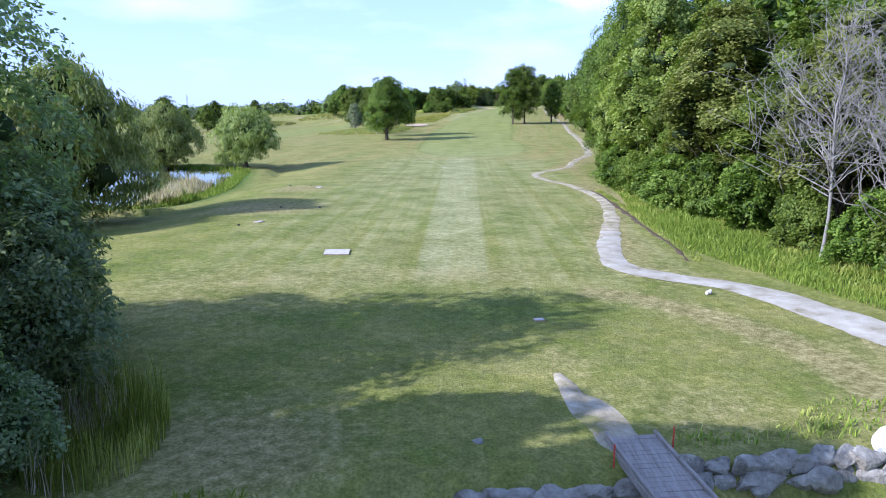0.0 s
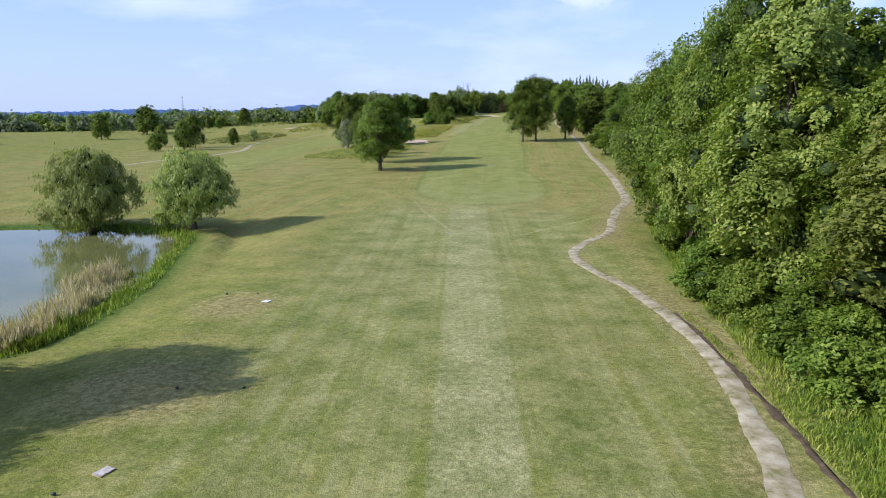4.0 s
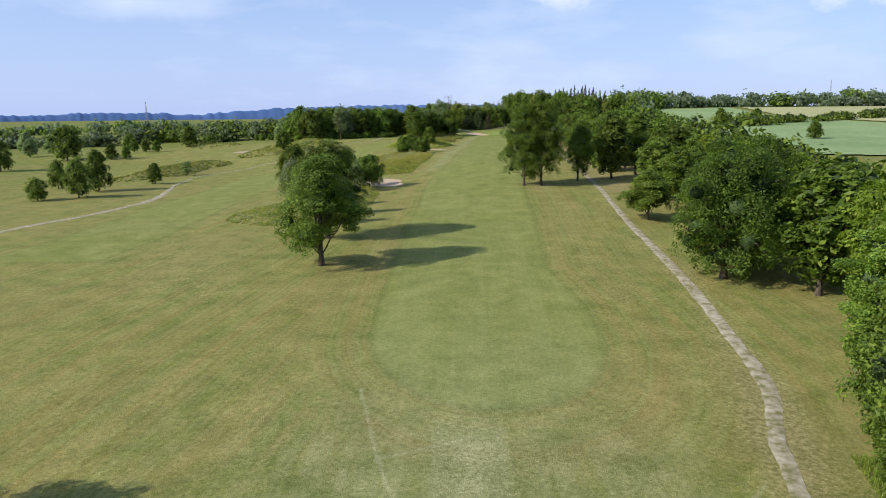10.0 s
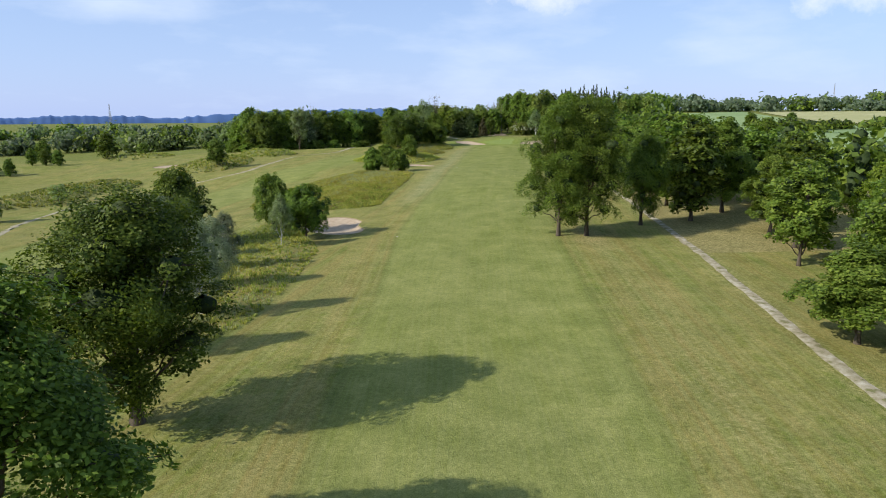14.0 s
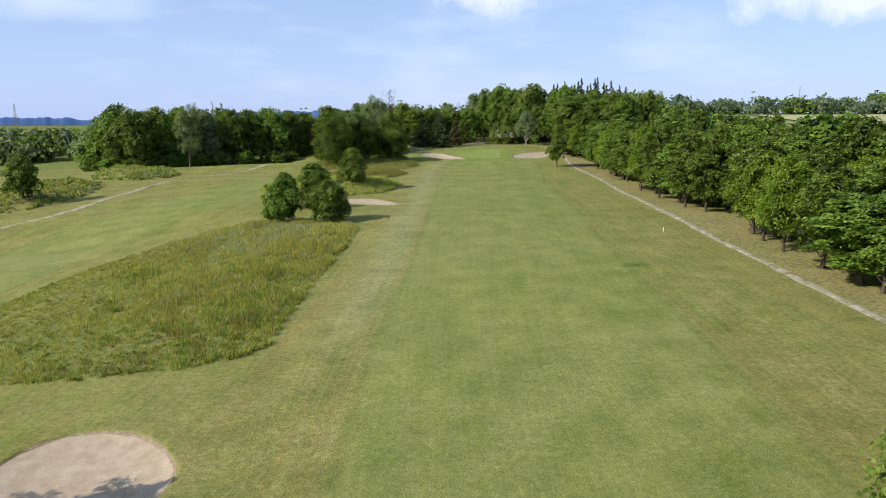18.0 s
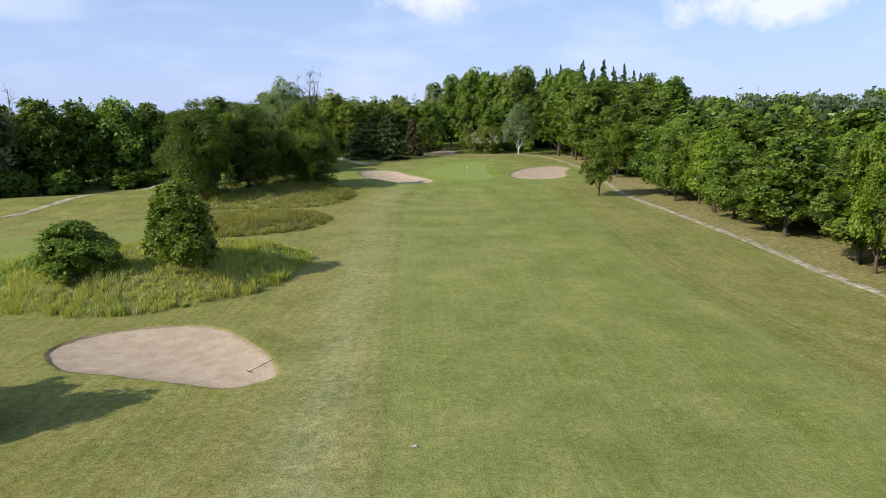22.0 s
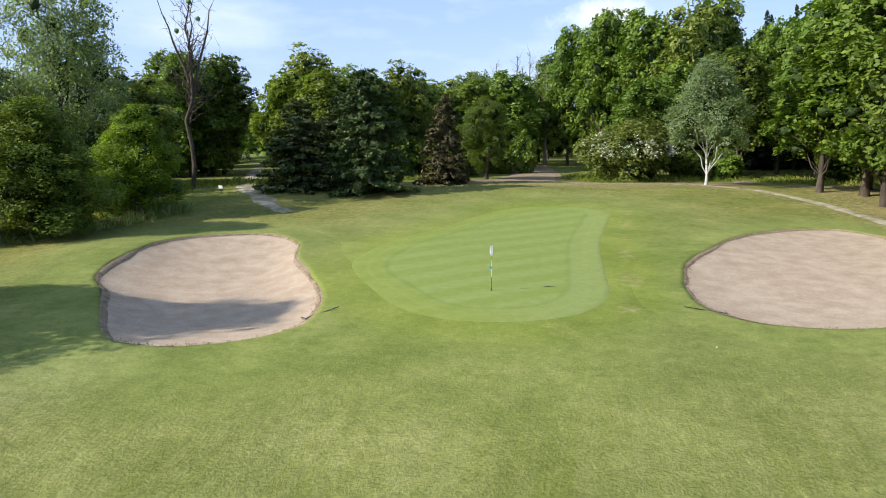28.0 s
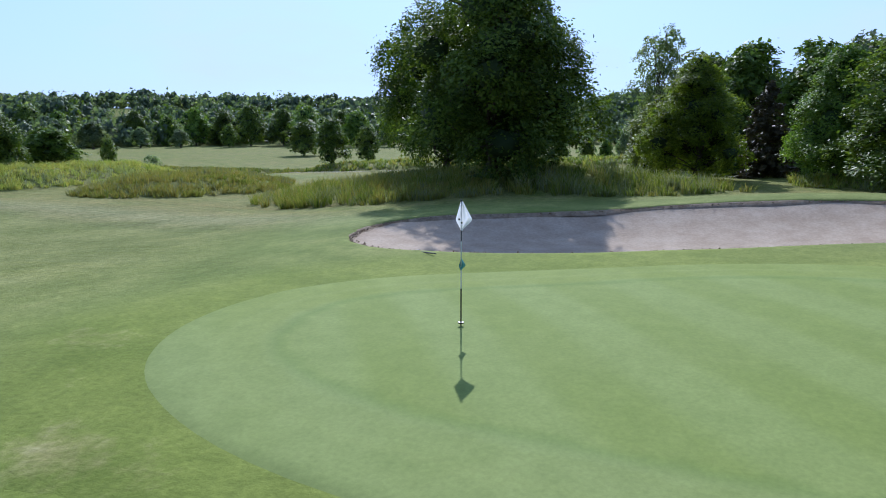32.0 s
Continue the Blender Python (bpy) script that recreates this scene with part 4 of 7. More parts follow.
strip("field_path", FIELD_WAY, (2.0, 2.0, 2.0, 2.1, 2.2, 1.6, 1.0, 0.8, 0.8, 0.9, 1.0, 1.8, 1.6, 0.9, 1.2, 1.6, 1.6), M_GRAVEL, 0.05, "narrow pale path across the far field", 0.2, 5)
strip("wood_path", ((30.5, 536.5), (27.6, 540.5), (24.6, 546.5), (21.6, 553), (17, 570), (10, 596)), (0.5, 1.8, 2.3, 2.2, 2.0, 2.0), M_GRAVEL, 0.05, "gravel path leading into the dark wood", 0.2, 6)
strip("back_track", ((40, 559), (47, 562.5), (53, 567), (54.6, 578), (56.5, 604)), (0.8, 2.2, 7.6, 6.6, 5.0), M_SOIL, 0.05, "bare gravel patch behind the green", 0.3, 7)
strip("birch_path", ((57, 560.5), (66, 558), (77, 561), (84, 592), (86, 612)), (2.6, 1.8, 2.2, 2.2, 2.2), M_SOIL, 0.05, "grey path past the blossoming bush", 0.2, 8)


# ---- trees ----
def leaves(rng, pos, out, size, droop=0.0, long=1.0, spread=0.9, fine=1):
    """Leaf sprays at the places pos, turned roughly outwards: each of one folded leaf, or of several small ones."""
    if fine > 1:
        n = len(pos)
        pos = np.repeat(pos, fine, 0) + rng.normal(0, size * 0.34, (n * fine, 3))
        out = np.repeat(out, fine, 0)
        size = size * (0.78 if fine == 2 else 0.66)
    n = len(pos)
    nrm = out + rng.normal(0, spread, (n, 3))
    nrm /= np.linalg.norm(nrm, axis=1)[:, None]
    a = rng.normal(0, 1, (n, 3))
    a[:, 2] -= droop * 4
    a -= nrm * (a * nrm).sum(1)[:, None]
    a /= np.linalg.norm(a, axis=1)[:, None] + 1e-9
    b = np.cross(nrm, a)
    s = (size * rng.uniform(0.5, 1.4, n))[:, None]
    fold = nrm * s * rng.uniform(-0.25, 0.25, n)[:, None]
    v = np.stack([pos - a * s * long * 0.55, pos + b * s * 0.40 + fold + a * s * 0.1, pos + a * s * long * 0.62, pos - b * s * 0.40 + fold - a * s * 0.1], 1).reshape(-1, 3)
    f = np.arange(n * 4).reshape(n, 4)
    return v, f


def tubes(paths):
    """Tapered branches: each path is rows of (x, y, z, radius)."""
    vs, fs, base = [], [], 0
    for path in paths:
        p = np.array(path, float)
        k = 7 if p[0, 3] > 0.12 else 4
        t = np.gradient(p[:, :3], axis=0)
        t /= np.linalg.norm(t, axis=1)[:, None] + 1e-9
        ref = np.where(np.abs(t[:, 2:]) > 0.9, (1.0, 0, 0), (0, 0, 1.0))
        u = np.cross(t, ref)
        u /= np.linalg.norm(u, axis=1)[:, None] + 1e-9
        w = np.cross(t, u)
        for i in range(k):
            an = 2 * math.pi * i / k
            vs.append(p[:, :3] + (u * math.cos(an) + w * math.sin(an)) * p[:, 3:])
        m = len(p)
        for i in range(k):
            for j in range(m - 1):
                fs.append((base + i * m + j, base + ((i + 1) % k) * m + j, base + ((i + 1) % k) * m + j + 1, base + i * m + j + 1))
        base += k * m
    return np.vstack(vs), np.array(fs)


def branch(rng, a, b, r0, r1, sag=0.0, n=5, wob=0.06):
    a, b = np.array(a, float), np.array(b, float)
    out = []
    ln = np.linalg.norm(b - a)
    for i in range(n + 1):
        f = i / n
        p = a + (b - a) * f + rng.normal(0, wob * ln, 3) * (0 < i < n) * 0.5
        p[2] += sag * math.sin(f * math.pi) * ln
        out.append((*p, r0 + (r1 - r0) * f))
    return out


def crown_lobes(rng, shape, h, w, base):
    """Lobes (centre, radius) that make up a crown of height h and width w whose skirt starts at base."""
    lobes = []
    hc = h - base
    if shape == "round":
        k = 17
    elif shape in ("tall", "cone"):
        k = 22
    else:
        k = 14 if h < 1.6 * w else 27
    for i in range(k):
        f = (i + 0.5) / k
        z = base + hc * (0.10 + 0.80 * f)
        env = {"round": math.sin(math.pi * (0.20 + 0.70 * f)) ** 0.7, "tall": (math.sin(math.pi * (0.16 + 0.74 * f))) ** 0.5, "egg": math.sin(math.pi * (0.24 + 0.70 * f)) ** 0.9 * (1.06 - 0.32 * f), "cone": min(1.0, 0.72 + 2.2 * f) * (1.0 - 0.86 * max(0.0, f - 0.08)) ** 0.9}[shape]
        an = i * 2.399 + rng.uniform(-0.5, 0.5)
        rad = w * 0.5 * env
        lr = w * rng.uniform(0.135, 0.235) * (0.75 + 0.35 * env)
        d = max(0.0, rad - lr) * rng.uniform(0.72, 1.16)
        lobes.append((d * math.cos(an), d * math.sin(an), z, lr))
    lobes.append((0, 0, base + hc * 0.50, w * 0.30))
    lobes.append((0, 0, base + hc * 0.74, w * (0.24 if shape != "cone" else 0.15)))
    if shape == "cone":
        lobes.append((0, 0, base + hc * 0.90, w * 0.10))
    return np.array(lobes)


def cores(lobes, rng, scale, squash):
    """Rough hearts inside a crown's lobes, so that the light does not pass straight through it; mostly coloured dark as
    inner shade.
    """
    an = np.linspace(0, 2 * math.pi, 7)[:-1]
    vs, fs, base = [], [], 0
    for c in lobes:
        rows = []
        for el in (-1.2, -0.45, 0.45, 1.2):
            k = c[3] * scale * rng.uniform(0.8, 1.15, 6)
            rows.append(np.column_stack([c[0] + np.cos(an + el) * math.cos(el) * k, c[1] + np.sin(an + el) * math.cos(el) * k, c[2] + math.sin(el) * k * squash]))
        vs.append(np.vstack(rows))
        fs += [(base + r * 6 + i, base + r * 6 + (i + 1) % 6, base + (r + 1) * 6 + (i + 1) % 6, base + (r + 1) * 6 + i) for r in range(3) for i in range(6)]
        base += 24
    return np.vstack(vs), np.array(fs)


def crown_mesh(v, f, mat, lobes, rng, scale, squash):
    """A crown of leaves round hearts coloured dark for the shade inside it."""
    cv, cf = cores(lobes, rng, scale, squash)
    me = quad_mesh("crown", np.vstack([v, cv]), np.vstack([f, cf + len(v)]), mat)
    me.materials.append(L_INNER_SHADE)
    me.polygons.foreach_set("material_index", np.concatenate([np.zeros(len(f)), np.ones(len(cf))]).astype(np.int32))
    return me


def boughs(rng, lobes, per, drop, squash):
    """Boughs (centre, radius, way outwards) spread over the lobes of a crown, none of them deep inside another lobe."""
    out = []
    for c in lobes:
        n = max(5, int(per * (c[3] / lobes[:, 3].mean()) ** 1.5))
        d = rng.normal(0, 1, (n, 3))
        d[:, 2] = d[:, 2] * 0.9 + 0.25
        d /= np.linalg.norm(d, axis=1)[:, None]
        p = c[:3] + d * (c[3] * rng.uniform(0.66, 1.12, n))[:, None] * np.array((1, 1, squash))
        out.append(np.column_stack([p, c[3] * rng.uniform(0.26, 0.48, n), d]))
    out = np.vstack(out)
    deep = np.zeros(len(out))
    for c in lobes:
        q = (out[:, :3] - c[:3]) / np.array((1, 1, squash))
        deep += (q * q).sum(1) < (0.60 * c[3]) ** 2
    keep_it = ((deep == 0) | (rng.random(len(out)) < 0.10)) & (rng.random(len(out)) > drop)
    return out[keep_it]


def broad_tree(name, seed, mat, shape="round", h=10.0, w=8.0, base=1.6, count=5000, size=0.36, trunk=0.28, gaps=0.0, forks=1, fine=1, per=15, hang=0.0):
    """Meshes (trunk, crown) of a broadleaved tree: leaves in flat boughs, the boughs in lobes, with dark hollows between them."""
    rng = np.random.default_rng(seed)
    lobes = crown_lobes(rng, shape, h, w, base)
    pads = boughs(rng, lobes, per, 0.10 + gaps, 0.85)
    n = int(count * fine * 1.25)
    leaf = size * {1: 0.92, 2: 0.68, 3: 0.54}[fine]
    wt = pads[:, 3] ** 1.6
    pick = rng.choice(len(pads), n, p=wt / wt.sum())
    r = np.sqrt(rng.random(n)) * rng.uniform(0.8, 1.18, n)
    an = rng.uniform(0, 2 * math.pi, n)
    away = pads[:, 4:7]
    face = away * 0.85 + np.array((0, 0, 0.55)) + rng.normal(0, 0.22, away.shape)
    face /= np.linalg.norm(face, axis=1)[:, None]
    across = np.cross(face, (0.31, 0.17, 0.93))
    across /= np.linalg.norm(across, axis=1)[:, None] + 1e-9
    along = np.cross(face, across)
    thick = rng.normal(0, 0.20, n) - 0.30 * r * r
    pos = pads[pick, :3] + (across[pick] * (np.cos(an) * r)[:, None] + along[pick] * (np.sin(an) * r)[:, None] + face[pick] * thick[:, None]) * pads[pick, 3:4] * 1.08
    # sprays that stick out past the boughs
    spray = np.flatnonzero(rng.random(n) < 0.07)
    pos[spray] += (away[pick[spray]] + rng.normal(0, 0.45, (len(spray), 3))) * (pads[pick[spray], 3] * rng.uniform(0.1, 0.42, len(spray)))[:, None]
    pos[:, 2] -= hang * r * r * pads[pick, 3]
    # thin growth inside the crown
    inner = np.flatnonzero(rng.random(n) < 0.15)
    lob = lobes[rng.choice(len(lobes), len(inner), p=lobes[:, 3] ** 2 / (lobes[:, 3] ** 2).sum())]
    d = rng.normal(0, 1, (len(inner), 3))
    d /= np.linalg.norm(d, axis=1)[:, None]
    pos[inner] = lob[:, :3] + d * (lob[:, 3] * rng.uniform(0.45, 0.85, len(inner)))[:, None] * np.array((1, 1, 0.85))
    pos[:, 2] = np.maximum(pos[:, 2], base * 0.5 + 0.15)
    v, f = leaves(rng, pos, face[pick] + np.array((0, 0, 0.25)), leaf, hang * 0.5, 1.15, 0.42)
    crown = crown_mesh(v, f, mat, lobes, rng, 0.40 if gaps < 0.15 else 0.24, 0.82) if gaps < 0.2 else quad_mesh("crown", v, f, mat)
    paths = []
    for k in range(forks):
        ox = (k - (forks - 1) / 2) * trunk * 2.6
        top = (rng.normal(0, 0.3) + ox * 2, rng.normal(0, 0.3), base + (h - base) * 0.72)
        main = branch(rng, (ox, 0, -0.4), top, trunk, trunk * 0.25, 0, 7, 0.006)
        main[0] = (*main[0][:3], trunk * 1.55)
        paths.append(main)
        for c in lobes:
            i = int(np.clip((c[2] - base) / (h - base) * 6, 1, 5))
            paths.append(branch(rng, main[i][:3], c[:3] + np.array((0, 0, -0.1)), trunk * 0.34, 0.035, 0.05))
    for p in pads[rng.permutation(len(pads))[:46]]:
        c = lobes[np.argmin(((lobes[:, :3] - p[:3]) ** 2).sum(1))]
        paths.append(branch(rng, c[:3], p[:3], trunk * 0.14 + 0.02, 0.015, 0.04, 3))
    v, f = tubes(paths)
    return quad_mesh("trunk", v, f, M_BARK, True), crown


def willow_tree(seed, h=12.3, w=12.3, count=30000):
    """A willow: sprays of thin leaves that hang in strands from arching boughs."""
    rng = np.random.default_rng(seed)
    lobes = crown_lobes(rng, "round", h * 0.97, w * 0.90, 1.2)
    lobes[:, 3] *= rng.uniform(0.8, 1.2, len(lobes))
    pads = boughs(rng, lobes, 44, 0.06, 0.9)
    k = len(pads)
    ln = rng.uniform(0.7, 2.6, k) * np.clip(pads[:, 2] / h + 0.35, 0.5, 1.1)
    pick = rng.integers(0, k, count)
    f = rng.random(count) ** 0.8
    away = pads[pick, 4:7]
    side = rng.normal(0, 1, (count, 3)) * (0.13 + 0.30 * pads[pick, 3] * (1 - 0.5 * f))[:, None] * np.array((1, 1, 0.6))
    pos = pads[pick, :3] + side
    pos[:, :2] += away[:, :2] * (0.75 * np.sqrt(f))[:, None]
    pos[:, 2] += 0.25 * np.sqrt(f) - f * ln[pick]
    pos[:, 2] = np.maximum(pos[:, 2], 0.35 + rng.random(count) * 0.8)
    v, fc = leaves(rng, pos, away + np.array((0, 0, 0.15)), 0.155, 1.3, 2.7, 0.45)
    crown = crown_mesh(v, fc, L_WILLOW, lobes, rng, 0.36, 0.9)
    main = branch(rng, (0, 0, -0.6), (0.4, 0.2, 4.2), 0.5, 0.3, 0, 5, 0.05)
    paths = [main] + [branch(rng, main[rng.integers(2, 6)][:3], c[:3] + np.array((0, 0, 0.8)), 0.17, 0.04, 0.10) for c in lobes]
    v, f = tubes(paths)
    return quad_mesh("trunk", v, f, M_BARK, True), crown


def conifer_tree(seed, mat, h=11.0, w=6.0, count=5200, size=0.42, skirt=0.4, blunt=0.9):
    rng = np.random.default_rng(seed)
    n_b = 210
    zb = skirt + (h - skirt - 0.25) * ((np.arange(n_b) + rng.uniform(0, 1, n_b)) / n_b) ** 1.1
    an = rng.uniform(0, 2 * math.pi, n_b)
    reach = w * 0.5 * (1 - (zb - skirt) / (h - skirt)) ** blunt * rng.uniform(0.72, 1.12, n_b) + 0.05
    b = rng.integers(0, n_b, count)
    f = rng.random(count) ** 0.55
    side = rng.normal(0, 0.16, count) * (0.4 + reach[b] * 0.45) * (1.15 - f)
    dirx, diry = np.cos(an[b]), np.sin(an[b])
    pos = np.column_stack([dirx * reach[b] * f - diry * side, diry * reach[b] * f + dirx * side, zb[b] - 0.22 * reach[b] * f + 0.10 * reach[b] * f * f + rng.normal(0, 0.07, count)])
    out = np.column_stack([dirx * 0.5, diry * 0.5, np.full(count, 0.8)])
    v, fc = leaves(rng, pos, out, size * (0.32 + 0.78 * np.clip(reach[b] / (w * 0.5), 0, 1)), 0.12, 1.35, 0.55)
    crown = quad_mesh("crown", v, fc, mat)
    paths = [branch(rng, (0, 0, -0.3), (0, 0, h - 0.2), 0.20, 0.02, 0, 6, 0.004)]
    paths += [branch(rng, (0, 0, zb[i] + 0.1), (math.cos(an[i]) * reach[i] * 0.8, math.sin(an[i]) * reach[i] * 0.8, zb[i] - 0.1), 0.04, 0.012, 0, 2) for i in range(0, n_b, 3)]
    v, f = tubes(paths)
    return quad_mesh("trunk", v, f, M_BARK, True), crown


def bare_tree(seed, h=20.0, spread=3.2, mat=None, forks=0, thick=1.0, limbs=34):
    rng = np.random.default_rng(seed)
    main = branch(rng, (0, 0, -0.3), (0.3, 0.2, h), 0.34 * thick, 0.05 * thick, 0, 9, 0.006 if thick == 1 else 0.03)
    paths = [main]
    for i in range(forks):
        a = i * 2.4 + 0.6
        z = h * (0.42 + 0.10 * i)
        reach = spread * (0.75 - 0.12 * i)
        lead = branch(rng, (0.3 * z / h, 0.2 * z / h, z), (reach * math.cos(a), reach * math.sin(a), h * (0.98 - 0.05 * i)), 0.20 - 0.03 * i, 0.03, 0, 6, 0.03)
        paths.append(lead)
        for k in range(16):
            q = np.array(lead[rng.integers(1, 7)][:3])
            paths.append(branch(rng, q, q + rng.normal(0, 0.9, 3) + np.array((0, 0, 1.1)), 0.035, 0.008, 0, 3, 0.1))
    for i in range(limbs):
        z = h * rng.uniform(0.28, 0.97)
        a = rng.uniform(0, 2 * math.pi)
        r = spread * rng.uniform(0.35, 1.0) * (1.25 - z / h)
        p0 = (0.3 * z / h, 0.2 * z / h, z)
        p1 = (p0[0] + r * math.cos(a), p0[1] + r * math.sin(a), z + r * rng.uniform(0.5, 1.6))
        lim = branch(rng, p0, p1, (0.10 * (1.2 - z / h) + 0.02) * thick, 0.02 * thick, 0, 4, 0.08 if thick == 1 else 0.16)
        paths.append(lim)
        for k in range(4):
            q = np.array(lim[rng.integers(1, 5)][:3])
            paths.append(branch(rng, q, q + rng.normal(0, 0.55, 3) + np.array((0, 0, 0.5)), 0.022, 0.008, 0, 2))
    v, f = tubes(paths)
    return quad_mesh("trunk", v, f, mat or M_GREYBARK, True)


PROTO = {}


def proto(key, name, label, category, meshes, trunk_label=""):
    """Keeps the meshes of one kind of tree, of a known height and width, for planting."""
    PROTO[key] = (name, label, category, meshes, trunk_label)


PLANTED = [0]


def plant(key, x, y, h, w, label="", group="", turn=None, z=None):
    """Plants a tree of a kept kind at (x, y), scaled to height h and width w."""
    name, lab, category, meshes, tl = PROTO[key]
    (tr, cr, h0, w0) = meshes
    PLANTED[0] += 1
    rz = (PLANTED[0] * 137.5) % 360 if turn is None else turn
    e = new(name)
    e.empty_display_size = 0.5
    e.matrix_world = pose(x, y, float(surf(x, y)) if z is None else z, 0, 0, rz) @ Matrix.Diagonal((w / w0, w / w0, h / h0, 1))
    tagged(e, label or lab, category, group)
    attach("trunk", tr, e, tl)
    if cr:
        attach("crown", cr, e)
    return e


def keep(key, name, label, category, pair, h, w, tl=""):
    proto(key, name, label, category, (pair[0], pair[1], h, w), tl)


keep("oak_a", "oak_tree", "tall dense dark-green oak with a bare lower trunk", "tree", broad_tree("oak", 11, L_OAK, "tall", 24, 13, 1.4, 16500, 0.36, 0.30, fine=3, per=23), 24, 13)
keep("oak_b", "oak_tree", "tall dark-green oak with a broad uneven crown", "tree", broad_tree("oak", 12, L_OAK, "round", 20, 14, 3.0, 13000, 0.38, 0.40, fine=3), 20, 14)
keep("oak_c", "oak_tree", "broad dark tree leafy down to the long grass", "tree", broad_tree("oak", 15, L_OAK, "egg", 15, 14, 0.3, 15000, 0.33, 0.36, 0.10, fine=3, per=17), 15, 14)
keep("oak_d", "oak_tree", "wide dark tree leafy down to the long grass", "tree", broad_tree("oak", 16, L_BEECH, "round", 15, 14, 0.3, 10000, 0.40, 0.36, 0.06, fine=3), 15, 14)
keep("bush_d", "round_tree", "rounded dark-green tree with a short trunk", "tree", broad_tree("bush", 67, L_OAK, "round", 9.8, 10.0, 1.5, 7000, 0.36, 0.20, fine=2), 9.8, 10.0)
keep("lone_a", "field_tree", "broad green tree standing alone on mown grass", "tree", broad_tree("lone", 21, L_OAK, "egg", 18, 13.5, 2.6, 9500, 0.4, 0.36, fine=3), 18, 13.5)
keep("wood_a", "woodland_tree", "sunlit pale-green ash at the edge of the wood", "tree", broad_tree("wood", 31, L_ASH, "egg", 22, 11, 2.6, 10500, 0.42, 0.30, 0.145, fine=3, per=11), 22, 11)
keep("wood_b", "woodland_tree", "leafy green tree at the edge of the wood", "tree", broad_tree("wood", 32, L_BROAD, "egg", 22, 11, 2.2, 10500, 0.42, 0.30, 0.145, fine=3, per=11), 22, 11)
keep("wood_c", "woodland_tree", "dark green tree inside the wood", "tree", broad_tree("wood", 33, L_OAK, "tall", 22, 11, 0.8, 4600, 0.66, 0.30, fine=1), 22, 11)
keep("mid_a", "roadside_tree", "green young tree in a row beside the path", "tree", broad_tree("mid", 41, L_BROAD, "tall", 16, 8, 1.7, 4600, 0.44, 0.20, 0.10, fine=2, per=11), 16, 8)
keep("mid_b", "roadside_tree", "leafy green young tree in a row beside the path", "tree", broad_tree("mid", 42, L_BROAD, "tall", 16, 8, 1.9, 4600, 0.44, 0.20, 0.10, fine=2, per=11), 16, 8)
keep("mid_c", "roadside_tree", "bright yellow-green tree in a row beside the path", "tree", broad_tree("mid", 43, L_YELLOW, "round", 12, 9, 2.2, 4600, 0.42, 0.18, fine=2), 12, 9)
keep("maple", "maple_tree", "small maple with layered leaves and a slim trunk", "tree", broad_tree("maple", 51, L_BROAD, "egg", 10.4, 7.2, 2.0, 5200, 0.36, 0.16, fine=3), 10.4, 7.2)
keep("bush_a", "round_tree", "compact round dark-green tree on the rough grass", "tree", broad_tree("bush", 61, L_OAK, "round", 6.5, 7.4, 0.5, 5600, 0.36, 0.14, fine=2), 6.5, 7.4)
keep("bush_b", "round_tree", "compact leafy green tree on the rough grass", "tree", broad_tree("bush", 62, L_BROAD, "egg", 8.5, 8.5, 0.4, 6400, 0.38, 0.16, fine=2), 8.5, 8.5)
keep("poplar", "poplar_tree", "tall grey-green poplar with loose shimmering leaves", "tree", broad_tree("poplar", 71, L_POPLAR, "tall", 18, 14, 0.8, 8500, 0.36, 0.34, 0.18, fine=3), 18, 14)
keep("thin", "slender_tree", "thin light-leaved tree against the sky", "tree", broad_tree("thin", 72, L_POPLAR, "tall", 16, 8, 2.0, 3200, 0.38, 0.18, 0.34, fine=3), 16, 8)
keep("birch", "birch_tree", "slender birch with a white trunk", "tree", (lambda p: (p[0], p[1]))(broad_tree("birch", 73, L_POPLAR, "egg", 11, 8, 2.6, 6000, 0.26, 0.11, 0.10, fine=3, per=22, hang=0.5)), 11, 8, "white peeling birch bark")
PROTO["birch"][3][0].materials[0] = M_BIRCHBARK
keep("grey_birch", "birch_tree", "thin grey-leaved birch with pale stems", "tree", broad_tree("birch", 74, L_GREY, "egg", 10, 7, 0.8, 5200, 0.24, 0.09, 0.18, 3, fine=3, per=20, hang=0.4), 10, 7, "pale slender stems")
PROTO["grey_birch"][3][0].materials[0] = M_BIRCHBARK
keep("cone_a", "hornbeam_tree", "conical olive-green tree leafy to the ground", "tree", broad_tree("cone", 77, L_YELLOW, "cone", 9.0, 7.5, 0.3, 11500, 0.215, 0.14, 0.10, fine=3, per=17), 9.0, 7.5)
keep("cone_b", "hornbeam_tree", "conical green tree leafy to the ground", "tree", broad_tree("cone", 78, L_BROAD, "cone", 9.0, 7.5, 0.3, 11500, 0.215, 0.14, 0.10, fine=3, per=17), 9.0, 7.5)
keep("far_a", "distant_tree", "distant green tree across the fields", "tree", broad_tree("far", 81, L_BROAD, "round", 12, 11, 0.2, 3000, 0.56, 0.25, fine=2), 12, 11)
keep("far_b", "distant_tree", "distant dark-green tree across the fields", "tree", broad_tree("far", 82, L_OAK, "egg", 12, 11, 0.2, 3000, 0.56, 0.25, fine=2), 12, 11)
keep("far_c", "distant_tree", "distant grey-green tree across the fields", "tree", broad_tree("far", 83, L_POPLAR, "egg", 12, 10, 0.2, 3000, 0.56, 0.25, fine=2), 12, 10)
keep("back_a", "woodland_tree", "tall green tree in the wood behind the green", "tree", broad_tree("back", 91, L_ASH, "tall", 20, 10, 2.4, 4200, 0.54, 0.24, fine=2), 20, 10)
